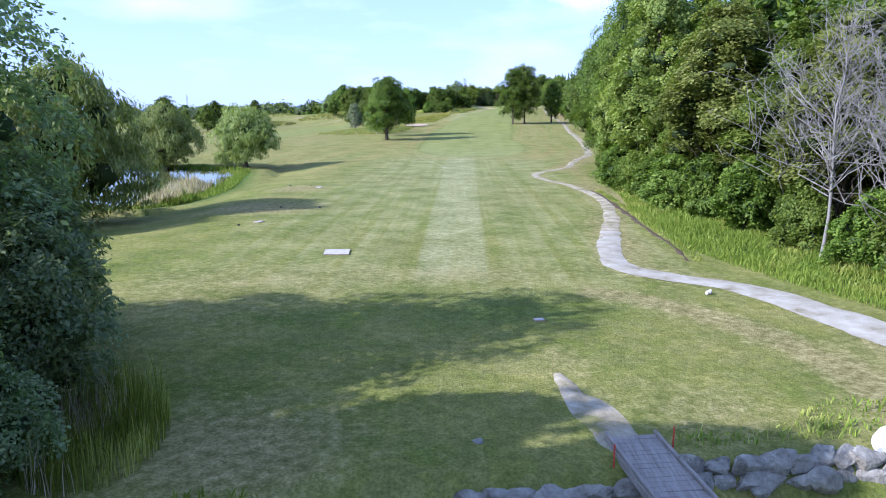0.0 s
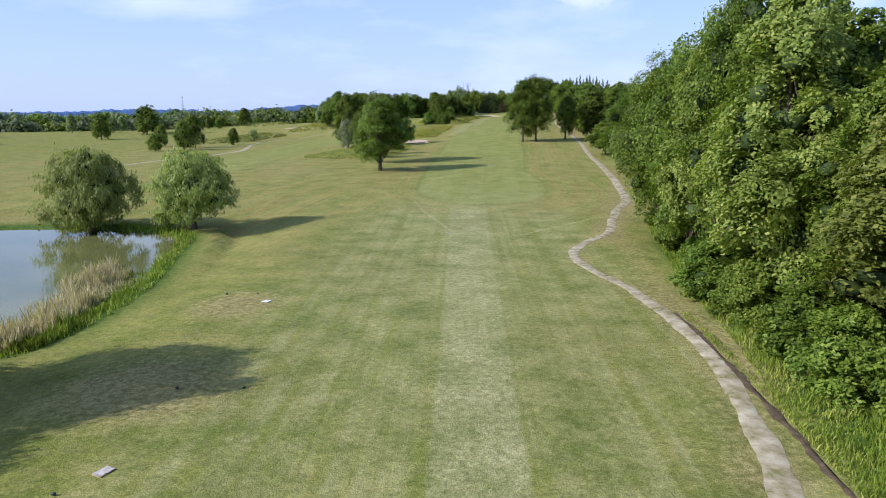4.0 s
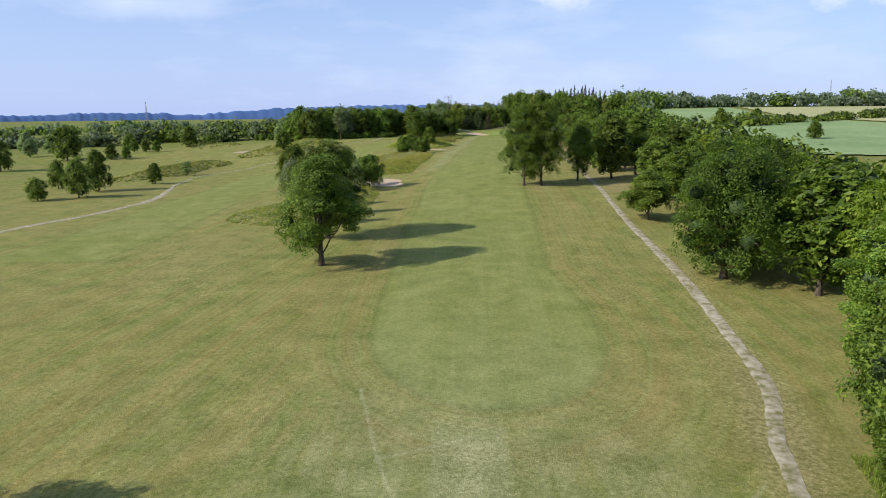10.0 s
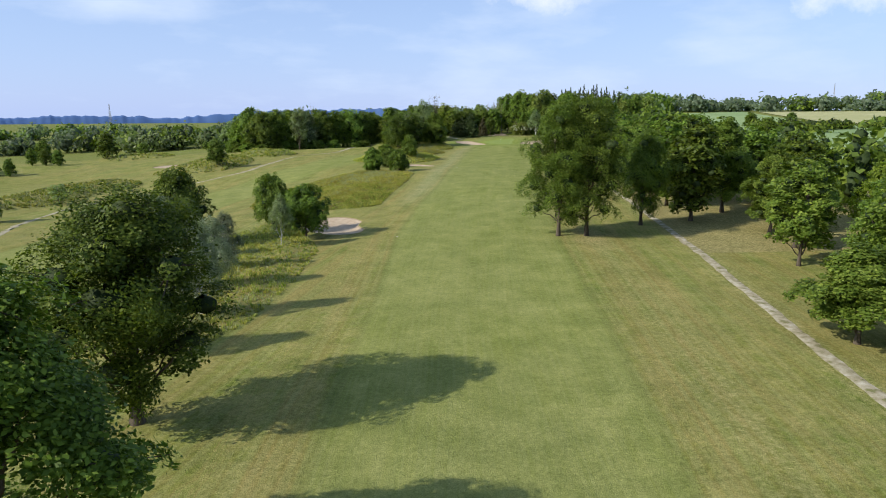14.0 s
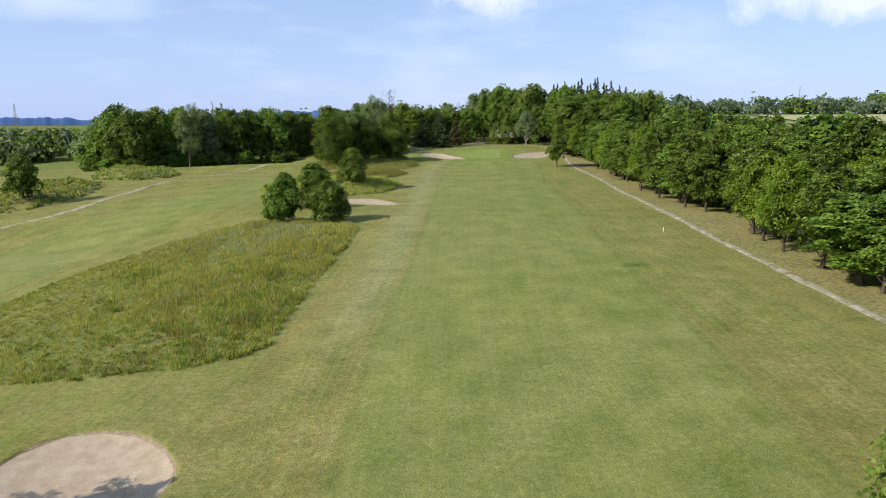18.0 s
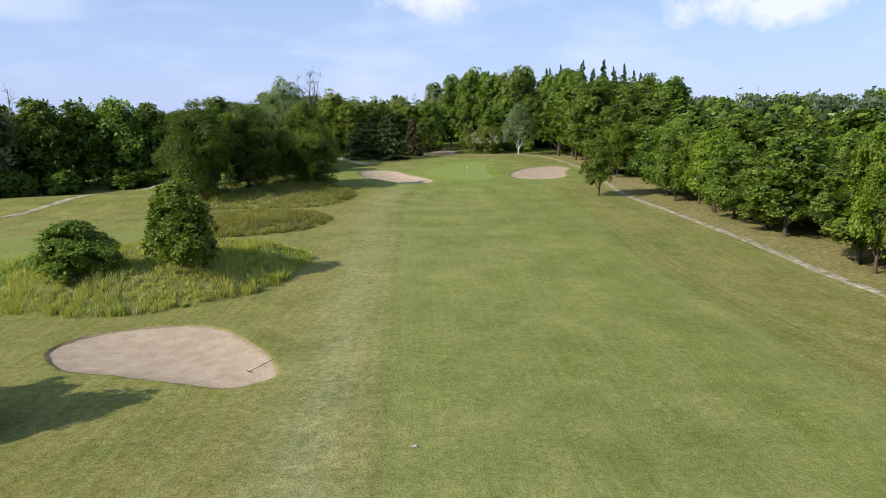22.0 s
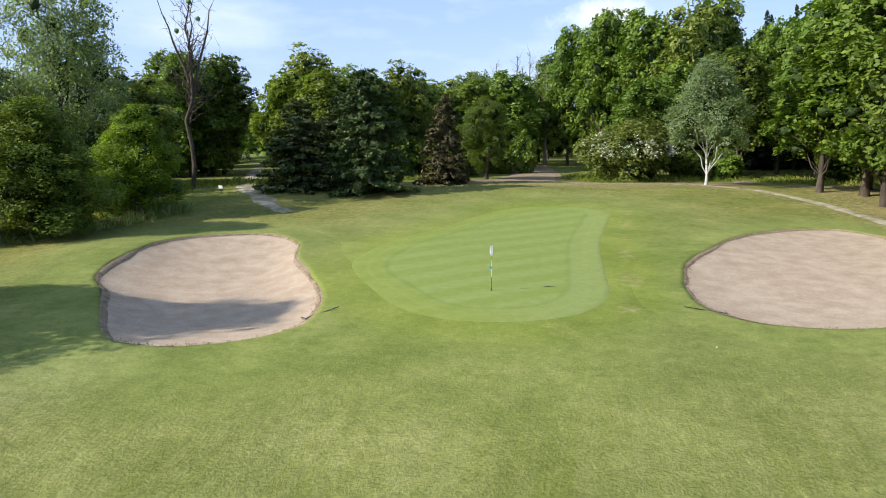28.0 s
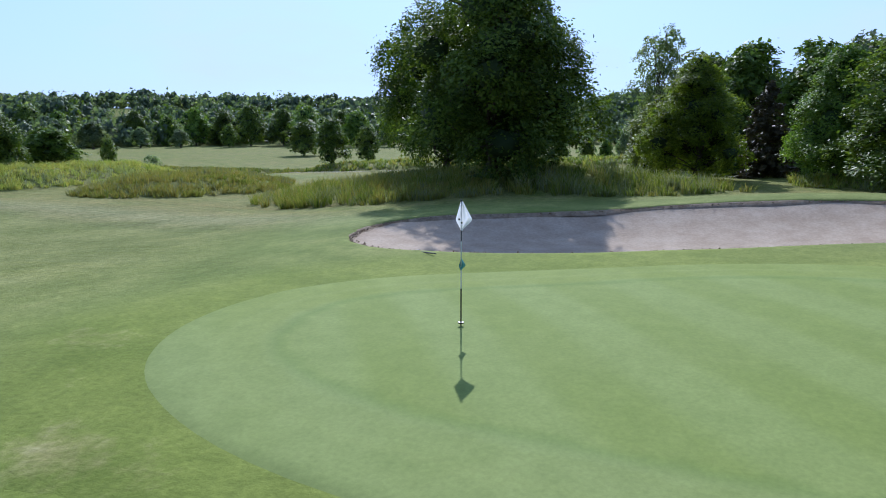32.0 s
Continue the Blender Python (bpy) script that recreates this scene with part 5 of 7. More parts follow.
keep("back_b", "woodland_tree", "tall dark tree in the wood behind the green", "tree", broad_tree("back", 92, L_BROAD, "tall", 20, 10, 2.8, 4200, 0.54, 0.24, fine=2), 20, 10)
keep("mid_e", "roadside_tree", "broad leafy green tree beside the path", "tree", broad_tree("mid", 45, L_BROAD, "round", 16, 11, 1.4, 6400, 0.42, 0.24, 0.08, fine=2, per=12), 16, 11)
keep("bush_c", "round_tree", "grey-green leafy bush beside the tee", "tree", broad_tree("bush", 66, L_POPLAR, "egg", 8.0, 8.0, 0.2, 6000, 0.32, 0.16, fine=3), 8.0, 8.0)
keep("mid_d", "roadside_tree", "dark green young tree deep in the plantation", "tree", broad_tree("mid", 44, L_OAK, "tall", 16, 8, 2.4, 2200, 0.66, 0.20), 16, 8)
keep("shrub_a", "shrub", "low leafy shrub under the trees", "shrub", broad_tree("shrub", 64, L_BROAD, "round", 3.4, 4.4, 0.1, 1500, 0.34, 0.06, fine=2), 3.4, 4.4)
keep("shrub_b", "shrub", "low dark shrub under the trees", "shrub", broad_tree("shrub", 65, L_OAK, "round", 3.4, 4.4, 0.1, 1500, 0.34, 0.06, fine=2), 3.4, 4.4)
keep("willow_a", "willow_tree", "round weeping willow with pale hanging leaves by the pond", "tree", willow_tree(101), 12.3, 12.3)
keep("willow_b", "willow_tree", "broad weeping willow with hanging leaves by the pond", "tree", willow_tree(102), 12.3, 12.3)
keep("fir", "conifer_tree", "dark green conifer with dense drooping branches", "tree", conifer_tree(111, L_CONIFER, 11, 8.5, 13000, 0.36, 0.3, 0.46), 11, 8.5)
keep("spruce", "conifer_tree", "narrow dark spruce rising over the wood", "tree", conifer_tree(112, L_CONIFER, 27, 12, 12000, 0.56, 0.8, 0.95), 27, 12)
keep("rust", "conifer_tree", "browning conifer with rusty needles", "tree", conifer_tree(113, L_RUST, 10, 6, 7500, 0.34, 0.3, 0.62), 10, 6)

# trees on the open grass
plant("lone_a", -16.6, 208.6, 19.3, 16.6)
plant("oak_b", -18.5, 231.0, 19.0, 16.5, "second broad tree standing behind the lone one")
plant("oak_a", 29.4, 300.0, 24.0, 14.0, group="oaks on the fairway edge")
plant("oak_a", 34.4, 299.4, 25.0, 15.0, group="oaks on the fairway edge")
plant("oak_b", 47.0, 308.0, 18.0, 11.0, group="oaks on the fairway edge")
plant("maple", 64.2, 487.6, 10.4, 7.2)
plant("bush_d", -16.0, 306.2, 9.8, 10.0, "leafy round tree beside the first bunker")
plant("bush_d", -23.4, 313.8, 10.8, 8.8, "green tree with a short trunk in the rough grass")
plant("birch", -19.2, 298.6, 8.6, 5.5)
plant("bush_d", -37.0, 301.0, 14.0, 12.0, "dark green tree in the rough grass")
for x, y, h, w in ((-24.5, 282.5, 9.0, 5.6), (-36.0, 289.0, 11.5, 9.0), (-21.5, 258.5, 12.0, 7.0), (-23.5, 272.0, 10.0, 6.5), (-23.0, 246.0, 11.0, 7.0)):
    plant("grey_birch", x, y, h, w, group="grey birches in the rough grass")
for x, y, h, w, k in ((-8.3, 395.0, 6.6, 7.0, "bush_a"), (-0.1, 393.0, 6.4, 7.5, "bush_a"), (-9.2, 412.5, 6.4, 6.2, "bush_a"), (-4.0, 410.0, 5.6, 6.2, "bush_a"), (-5.5, 438.8, 4.6, 8.2, "bush_b"), (3.1, 439.8, 7.9, 8.0, "bush_b")):
    plant(k, x, y, h, w, group="round trees on the knolls")
plant("willow_a", -38.0, 135.0, 12.3, 14.0, group="willows round the pond")
plant("willow_b", -54.0, 136.5, 13.2, 15.0, group="willows round the pond")
plant("willow_b", -37.2, 68.0, 16.6, 18.0, group="willows round the pond")
plant("willow_a", -40.5, 57.5, 14.0, 11.0, group="willows round the pond")
plant("poplar", -20.0, 17.5, 11.0, 10.0, "leafy grey-green tree beside the tee")
plant("poplar", -20.0, 25.0, 18.5, 14.0, "tall grey-green tree beside the tee")
# out of view, set so that its shadow reaches the tee
plant("poplar", -29.5, 26.4, 17.5, 9.0, "grey-green tree beside the tee")
plant("bush_c", -13.6, 22.0, 7.0, 7.0, "leafy bush beside the tee", group="bushes beside the tee")
plant("bush_c", -17.6, 29.0, 8.5, 7.5, "leafy bush beside the tee", group="bushes beside the tee")
plant("bush_c", -13.0, 17.2, 5.0, 5.6, "dark bush beside the tee", group="bushes beside the tee")
plant("bush_c", -17.5, 20.0, 6.5, 7.0, "dark bush beside the tee", group="bushes beside the tee")
# unseen trees, placed for the shadows that fall across the tee
plant("wood_b", -14.5, 10.5, 19.0, 11.0, "leafy tree behind the tee")
plant("wood_b", -26, -6.0, 18.0, 13.0, "leafy tree behind the tee")
plant("wood_b", -30.0, 20.0, 19.0, 14.0, "leafy tree behind the tee")
plant("wood_b", -19.0, 14.2, 17.5, 9.5, "leafy tree behind the tee")

# the wood along the tee and the first part of the fairway
rng = np.random.default_rng(7)
EDGE = ((38, 29.5), (50, 29.0), (62, 27.5), (74, 26.0), (89, 26.5), (99, 27.5), (114, 29.0), (126, 31.5), (134, 33.0), (146, 38), (158, 44), (170, 50))
for row, off in enumerate((0, 8, 17, 27)):
    y, bay = 34.0 + row * 3, 0
    while y < 172 - row * 3:
        x = float(np.interp(y, [e[0] for e in EDGE], [e[1] for e in EDGE])) + off + rng.uniform(-1.6, 1.2) + (3.6 if row == 0 and bay % 2 else 0)
        bay += 1
        key = (("wood_a", "wood_a", "wood_a", "wood_b") if y < 92 else ("wood_a", "wood_b", "wood_b", "wood_b"))[int(rng.integers(0, 4))] if row == 0 and y > 58 else "wood_a" if row == 0 else ("wood_b", "wood_c", "wood_c")[int(rng.integers(0, 3))]
        plant(key, x, y, float(np.interp(y, (34, 62, 78, 87, 99, 106, 126, 150, 172), (18, 20, 24, 27.5, 28.0, 27.0, 24.5, 22, 20))) + rng.uniform(-2.0, 1.0), rng.uniform(11.5, 15.0), group="trees of the wood by the tee")
        y += rng.uniform(7.4, 10.0) if row == 0 else rng.uniform(8.0, 10.6)
y = 36.0
while y < 168:
    x = float(np.interp(y, [e[0] for e in EDGE], [e[1] for e in EDGE]))
    plant(("bush_b", "bush_a")[int(rng.integers(0, 2))], x - (3.2 if y < 96 else 1.2) + rng.uniform(-0.7, 0.7), y, rng.uniform(3.0, 6.5) * (1.0 if y < 96 else 0.8), rng.uniform(5.0, 7.5) * (1.0 if y < 96 else 0.85), "leafy shrub at the foot of the wood", group="shrubs at the wood's foot")
    y += rng.uniform(5.0, 9.5)
plant("oak_d", 44.5, 196.5, 20.0, 18.5, "broad dark beech spreading over the path")
plant("oak_d", 52.0, 204.0, 20.0, 18.0, "broad dark beech behind the path")
plant("wood_c", 54.0, 188.0, 19.0, 13.0)
plant("wood_b", 62.0, 196.0, 18.0, 12.0)
plant("mid_c", 58.0, 182.0, 17.0, 12.0, "olive-green tree at the wood's corner")
plant("maple", 48.2, 244.0, 10.4, 13.5, "low spreading tree beside the path")
plant("mid_c", 54.0, 222.0, 15.0, 12.0, "bright green tree beside the path")
for x, y, h, w in ((26.8, 97.5, 29.0, 13.0), (27.4, 110.0, 24.8, 14.0), (28.4, 120.0, 24.2, 15.5), (30.6, 131.0, 24.0, 15.0)):
    plant("oak_b", x, y, h, w, "tall green tree overhanging the edge of the wood", group="trees of the wood by the tee")
for x, y, h, w, k in ((57, 228, 16, 12, "wood_b"), (62, 238, 17, 12, "wood_c"), (58, 254, 15, 11, "mid_b"), (64, 262, 17, 12, "wood_b"), (60, 276, 16, 11, "mid_b"), (58.3, 312, 21, 13, "wood_c"), (68.5, 321, 21, 14, "wood_b"), (68, 300, 17, 11, "wood_b"), (60, 330, 19, 12, "wood_c"), (66, 288, 16, 11, "wood_c"), (76, 306, 18, 13, "wood_c"), (74, 276, 16, 12, "mid_c"), (72, 248, 15, 12, "wood_c"), (70, 226, 16, 13, "mid_c"), (66, 212, 17, 12, "wood_b"), (80, 330, 18, 12, "wood_c"), (70, 338, 18, 11, "mid_b")):
    plant(k, x, y, h, w, group="trees along the path")

# the row on the right-hand side of the fairway
vary = np.random.default_rng(58)
y = 346.0
while y < 516:
    base_x = float(np.interp(y, (340, 375, 413, 440, 460, 490, 516), (60.5, 61.5, 65.0, 69.8, 73, 76, 78)))
    for row, off in enumerate((0, 6.5, 14, 23, 33)):
        if row > 2 and y < 380:
            continue
        k = ("mid_a", "mid_b", "mid_b")[int(rng.integers(0, 3))] if row < 2 else "mid_d"
        if row in (0, 1) and y > 420 and rng.random() < 0.5:
            k = "mid_e"
        at = (base_x + off + rng.uniform(-0.8, 1.6), y + rng.uniform(-2.2, 2.2))
        h, w = rng.uniform(12.5, 16 if y > 420 else 17), rng.uniform(7.4, 10.0) + (0.6 if k == "mid_e" else 0)
        if row == 0 and vary.random() < 0.30:
            continue
        if row < 2 and vary.random() < 0.14:
            k = "mid_c"
        plant(k, *at, h * vary.uniform(0.78, 1.16) * (0.94 if row == 0 else 1.02) * (0.86 if y > 440 else 1.0), w * vary.uniform(0.95, 1.40), group="row of trees beside the path")
    y += rng.uniform(5.6, 7.2)
plant("mid_c", 73.6, 467.5, 12.5, 9.6, group="row of trees beside the path")
plant("mid_c", 76.2, 476.0, 11.5, 8.8, group="row of trees beside the path")

# behind and beside the green
plant("oak_c", 14.6, 502.0, 14.6, 14.6, "broad dark tree between bunker and long grass")
plant("poplar", 10.5, 538.5, 20.5, 12.5)
plant("poplar", 4.0, 533.0, 15.0, 11.0)
plant("oak_d", -2.0, 492.5, 15.0, 13.8, "wide dark tree in the long grass")
plant("oak_d", 5.0, 498.5, 13.5, 12.5, "low dark tree in the long grass")
plant("thin", -47.5, 507.5, 20.5, 9.5, "grey-green tree with loose leaves")
plant("cone_a", 4.9, 513.9, 9.0, 9.4, "conical olive-green tree beside the bunker")
plant("cone_a", -6.8, 510.6, 7.4, 8.0, "small conical olive-green tree beside the bunker")
plant("rust", 1.6, 518.6, 7.0, 4.6, "small twiggy brown tree behind the bunker")
plant("cone_b", 9.1, 522.2, 8.0, 8.0, "slim conical tree behind the bunker")
plant("cone_b", 16.0, 525.6, 9.3, 11.6, "broad conical green tree behind the bunker")
plant("cone_a", 19.0, 534.0, 9.0, 9.8, "yellowish conical tree behind the bunker")
plant("spruce", 13.6, 547.2, 7.2, 5.0)
plant("fir", 28.4, 549.4, 9.0, 8.8, group="conifers behind the green")
plant("fir", 35.4, 547.8, 12.0, 9.4, group="conifers behind the green")
plant("rust", 42.6, 557.0, 10.0, 6.4, group="conifers behind the green")
plant("fir", 31.6, 556.0, 10.0, 8.0, group="conifers behind the green")
plant("oak_b", 47.5, 565.0, 10.0, 7.4, "dark rounded tree behind the green")
plant("birch", 71.0, 555.8, 13.5, 11.0)
for x, y, h in ((80, 549.5, 14), (83, 547, 15.5), (81.4, 541, 15), (80.4, 532.6, 15), (80.0, 526.5, 14.5), (80.5, 516, 14), (86, 552, 18), (88, 543, 19), (87, 534, 18), (86.5, 525, 17), (90, 518, 17), (95, 530, 20), (96, 542, 21), (95, 552, 22), (104, 536, 22), (104, 550, 23)):
    plant(("mid_b", "mid_a", "mid_b")[int(rng.integers(0, 3))], x, y, h * (1.34 if x < 84 and y > 520 else 1.12 if x < 89 else 0.96), rng.uniform(11.0, 14.5), group="trees beside the green")
plant("fir", 77.6, 518.8, 5.6, 4.6, "small dark spruce under the trees")
# the wood that closes the view
for row, (y0, n, x0, x1) in enumerate(((574, 14, -10, 34), (584, 12, -14, 60), (592, 14, 66, 140), (604, 22, -30, 140), (618, 20, -40, 150), (634, 18, -50, 160))):
    for i in range(n):
        x = x0 + (x1 - x0) * (i + rng.uniform(0.1, 0.9)) / n
        y = y0 + rng.uniform(-4, 4)
        if abs(x - (17 - (y - 570) * 0.27)) < 4 or (abs(x - 58) < 6 and y < 600) or (abs(x - 85) < 4 and y < 612):
            continue
        right = x > 62
        k = ("back_a", "back_b", "back_b", "thin")[int(rng.integers(0, 4 if x < 50 else 3))]
        plant(k, x, y, rng.uniform(20, 24.5) if right else rng.uniform(13, 18), rng.uniform(8.5, 11.5), group="trees of the wood behind the green")
# undergrowth that closes the foot of the woods
def thicket(line, step, lo, hi, wide, label):
    c = open_curve(line, step)
    for p in c:
        q = p + rng.normal(0, step * 0.3, 2)
        if abs(q[0] - (17 - (q[1] - 570) * 0.27)) < 3 and q[1] > 540:
            continue
        plant(("shrub_a", "shrub_b")[int(rng.integers(0, 2))], q[0], q[1], rng.uniform(lo, hi), wide * rng.uniform(0.8, 1.25), label, "undergrowth of the woods")


thicket(((-14, 566), (0, 570), (10, 574)), 4.2, 3.0, 5.5, 6.0, "leafy undergrowth at the wood's foot")
thicket(((22, 574), (34, 570), (46, 573), (52, 580)), 3.6, 3.0, 5.5, 5.4, "leafy undergrowth at the wood's foot")
thicket(((62, 574), (72, 570), (79, 570)), 3.4, 2.6, 4.5, 5.0, "leafy undergrowth at the wood's foot")
thicket(((90, 562), (100, 558), (112, 552), (114, 536), (110, 518)), 3.6, 2.6, 4.8, 5.6, "leafy undergrowth at the wood's foot")
thicket(((-40, 592), (-10, 596), (20, 600), (45, 598)), 5.2, 4.0, 7.0, 8.0, "tall undergrowth inside the wood")
thicket(((66, 596), (90, 600), (120, 598)), 5.0, 4.0, 7.0, 8.0, "tall undergrowth inside the wood")
thicket(((-16, 552), (-8, 556), (-2, 562)), 4.6, 3.0, 5.5, 6.5, "leafy undergrowth at the wood's foot")
thicket(((100, 352), (106, 400), (114, 450), (116, 490)), 6.5, 3.5, 6.0, 8.0, "undergrowth behind the row of trees")
thicket(((-80, 518), (-66, 507), (-56, 514), (-44, 526), (-32, 536), (-20, 544)), 5.0, 2.8, 5.0, 7.0, "dark shrub at the foot of the clump")
for x, y, h in ((86, 598, 23), (90, 606, 24.5), (94, 600, 25), (98, 608, 26.5), (102, 599, 26), (106, 607, 27.5), (110, 600, 27), (114, 608, 28), (118, 601, 27.5), (122, 608, 28.5), (126, 602, 27.5), (131, 607, 27.5), (81, 606, 22), (77, 604, 21), (136, 602, 27), (84, 596, 21.5), (88, 602, 24), (92, 596, 24.5), (100, 603, 26.5), (104, 595, 25.5), (108, 603, 27), (112, 596, 26.5), (116, 604, 28), (120, 597, 27), (124, 605, 28), (128, 598, 27)):
    plant("spruce", x, y, h - (0.0 if 92 < x < 121 else 3.0 if x > 120 else 4.2) + 1.8 * math.sin(x * 1.7), 12.0, group="spruces over the wood")
for x, y, h, w, k in ((62.5, 602, 24, 9.5, "back_b"), (66, 591, 25, 10, "back_b"), (71, 585, 24, 11, "back_b"), (76, 581, 25, 11, "back_a"), (81, 585, 26, 11, "back_b"), (70, 600, 26, 11, "back_a"), (91, 573, 24, 11, "back_b"), (95, 580, 25, 12, "back_b"), (21.4, 571, 13.5, 8.5, "mid_c"), (26, 570.5, 14, 9, "mid_c"), (22, 592, 16, 9, "back_a"), (44, 590, 15, 10, "back_a"), (36, 580, 16, 9, "back_a"), (68, 572, 13, 9, "back_b"), (74, 578, 16, 9, "back_b"), (80, 572, 17, 9, "back_b"), (90, 566, 18, 10, "back_b"), (98, 570, 20, 10, "back_a"), (88, 578, 19, 10, "back_b"), (106, 562, 19, 10, "back_b"), (112, 576, 21, 11, "back_a")):
    plant(k, x, y, h, w, group="trees of the wood behind the green")

# clump to the left of the green and trees over the left-hand fields
for x, y, h, w, k in ((-72.6, 519, 22.5, 15, "far_b"), (-78, 524, 19, 14, "far_b"), (-66, 513, 20, 14, "far_a"), (-60, 519, 21, 14, "far_b"), (-54, 528, 21, 14, "far_b"), (-48, 533, 20.5, 13.5, "far_c"), (-66, 530, 21, 15, "far_b"), (-58, 538, 22, 15, "far_b"), (-40, 538, 20.5, 14, "far_b"), (-34, 544, 20, 13, "far_b"), (-27, 547, 20, 13, "far_a"), (-21, 552, 19, 12, "far_b"), (-30, 556, 20, 13, "far_b"), (-14, 558, 15, 11, "back_b"), (-44, 548, 21, 14, "far_b"), (-52, 545, 21, 14, "far_a"), (-8, 552, 12, 10, "back_a"), (-6, 540, 10.5, 9, "back_b"), (2, 548, 13, 9, "thin"), (-2, 558, 13, 10, "back_b"), (8, 556, 13.5, 9, "back_a"), (-84, 534, 18, 14, "far_c")):
    plant(k, x, y, h * 0.97, w * 1.25, group="clump of trees left of the green")
for x, y in ((-115, 606), (-108, 602), (-102, 600), (-110, 618), (-104, 625), (-98, 632), (-120, 612), (-94, 612)):
    plant("far_a", x, y, 5.2, 5.4, "small round orchard tree", group="orchard beyond the fields")
for x, y, h, w, k in ((-109.5, 297.6, 6.8, 6.9, "far_a"), (-119, 328, 9.8, 6.6, "far_a"), (-100.6, 303.2, 11.8, 8.6, "far_a"), (-102.4, 320, 13.6, 10, "far_b"), (-176, 450, 17.5, 17.5, "far_a"), (-176, 394, 14, 11.4, "far_a"), (-92.6, 341, 7.5, 6.6, "far_b"), (-92, 372, 6, 5.6, "thin"), (-156.6, 484, 7.6, 6.2, "far_b"), (-149, 480, 7.5, 6, "far_b"), (-141, 474, 6.6, 6.4, "far_b"), (-132, 500, 11.8, 11.2, "far_b"), (-138, 560, 6.4, 8, "far_a"), (-223, 500, 13.3, 11.6, "far_c"), (-236, 480, 12, 9, "far_c"), (-68, 442, 9.7, 9.4, "far_b"), (-154, 449, 7.6, 8.4, "far_b"), (-146, 447, 6.8, 6, "far_b"), (-221, 338, 16.5, 20, "far_a"), (-240, 560, 13, 12, "far_c"), (-205, 470, 10, 9, "far_c"), (-255, 420, 12, 12, "far_a"), (-190, 560, 12, 12, "far_b")):
    plant(k, x, y, h, w, group="trees over the left-hand fields")


# ---- grasses and reeds ----
def blades(rng, n, pos, height, width, lean=0.35):
    """Bent tapering blades standing at pos."""
    an = rng.uniform(0, 2 * math.pi, n)
    h = height * rng.uniform(0.55, 1.25, n)
    side = np.column_stack([np.cos(an), np.sin(an), np.zeros(n)]) * (width * rng.uniform(0.6, 1.4, n))[:, None]
    an2 = rng.uniform(0, 2 * math.pi, n)
    tip = np.column_stack([np.cos(an2) * lean * h * rng.random(n), np.sin(an2) * lean * h * rng.random(n), h])
    mid = tip * np.array((0.35, 0.35, 0.62))
    v = np.stack([pos - side * 0.5, pos + side * 0.5, pos + mid + side * 0.45, pos + tip, pos + mid - side * 0.45], 1).reshape(-1, 3)
    b = np.arange(n)[:, None] * 5
    return v, np.vstack([b + np.array((0, 1, 2, 4))]), b


def blade_mesh(name, v, q, b, idx, mats, label):
    """ONE mesh of blades: a quad and a tip each, coloured by idx."""
    n = len(idx)
    tri = b + np.array((4, 2, 3))
    me = bpy.data.meshes.new(name)
    loops = np.concatenate([q.ravel(), tri.ravel()]).astype(np.int32)
    starts = np.concatenate([np.arange(n) * 4, 4 * n + np.arange(n) * 3]).astype(np.int32)
    me.vertices.add(len(v))
    me.vertices.foreach_set("co", v.astype(np.float32).ravel())
    me.loops.add(len(loops))
    me.loops.foreach_set("vertex_index", loops)
    me.polygons.add(2 * n)
    me.polygons.foreach_set("loop_start", starts)
    for m in mats:
        me.materials.append(m)
    me.polygons.foreach_set("material_index", np.concatenate([idx, idx]).astype(np.int32))
    me.update(calc_edges=True)
    return tagged(new(name, me), label, "grass", kind="stuff")


def patches(p, f, q):
    return np.sin(p[:, 0] * f + q + 1.4 * np.sin(p[:, 1] * f * 0.8)) * np.cos(p[:, 1] * f * 0.9 + 1.7 * q + 1.2 * np.sin(p[:, 0] * f * 1.1))


def grass(name, loop, per_m2, height, width, mats, label, seed, lean=0.9, keep_out=None, fade=None):
    """Tall grass inside an outline, in several colours by clumps."""
    rng = np.random.default_rng(seed)
    lo, hi = loop.min(0), loop.max(0)
    n = int((hi - lo).prod() * per_m2)
    p = rng.uniform(lo, hi, (n, 2))
    ok = inside(loop, p[:, 0], p[:, 1])
    if keep_out:
        ok &= ~keep_out(p)
    p = p[ok]
    n = len(p)
    wav = 0.5 + 0.5 * np.sin(p[:, 0] * 0.9 + 2 * np.sin(p[:, 1] * 0.37)) * np.sin(p[:, 1] * 0.7 + 1.5 * np.sin(p[:, 0] * 0.5))
    edge = np.clip(edge_distance(loop, p[:, 0], p[:, 1]) / 0.8, 0.7, 1)
    tuft = np.sin(p[:, 0] * 2.3 + 1.7 * np.sin(p[:, 1] * 1.9)) * np.sin(p[:, 1] * 2.6 + 1.3 * np.sin(p[:, 0] * 2.1))
    h = height * (0.45 + 0.55 * wav + 0.35 * np.clip(tuft, -0.6, 1)) * edge * (np.interp(p[:, 0], fade, (0.3, 1.0)) if fade else 1.0)
    pos = np.column_stack([p, surf(p[:, 0], p[:, 1]) - 0.03])
    v, q, b = blades(rng, n, pos, h, width, lean)
    k = np.clip(rng.random(n) * 0.28 + 0.72 * (0.5 + 0.36 * patches(p, 0.17, seed) + 0.40 * patches(p, 0.62, seed + 2)), 0, 1)
    return blade_mesh(name, v, q, b, np.minimum((k * len(mats)).astype(int), len(mats) - 1), mats, label)


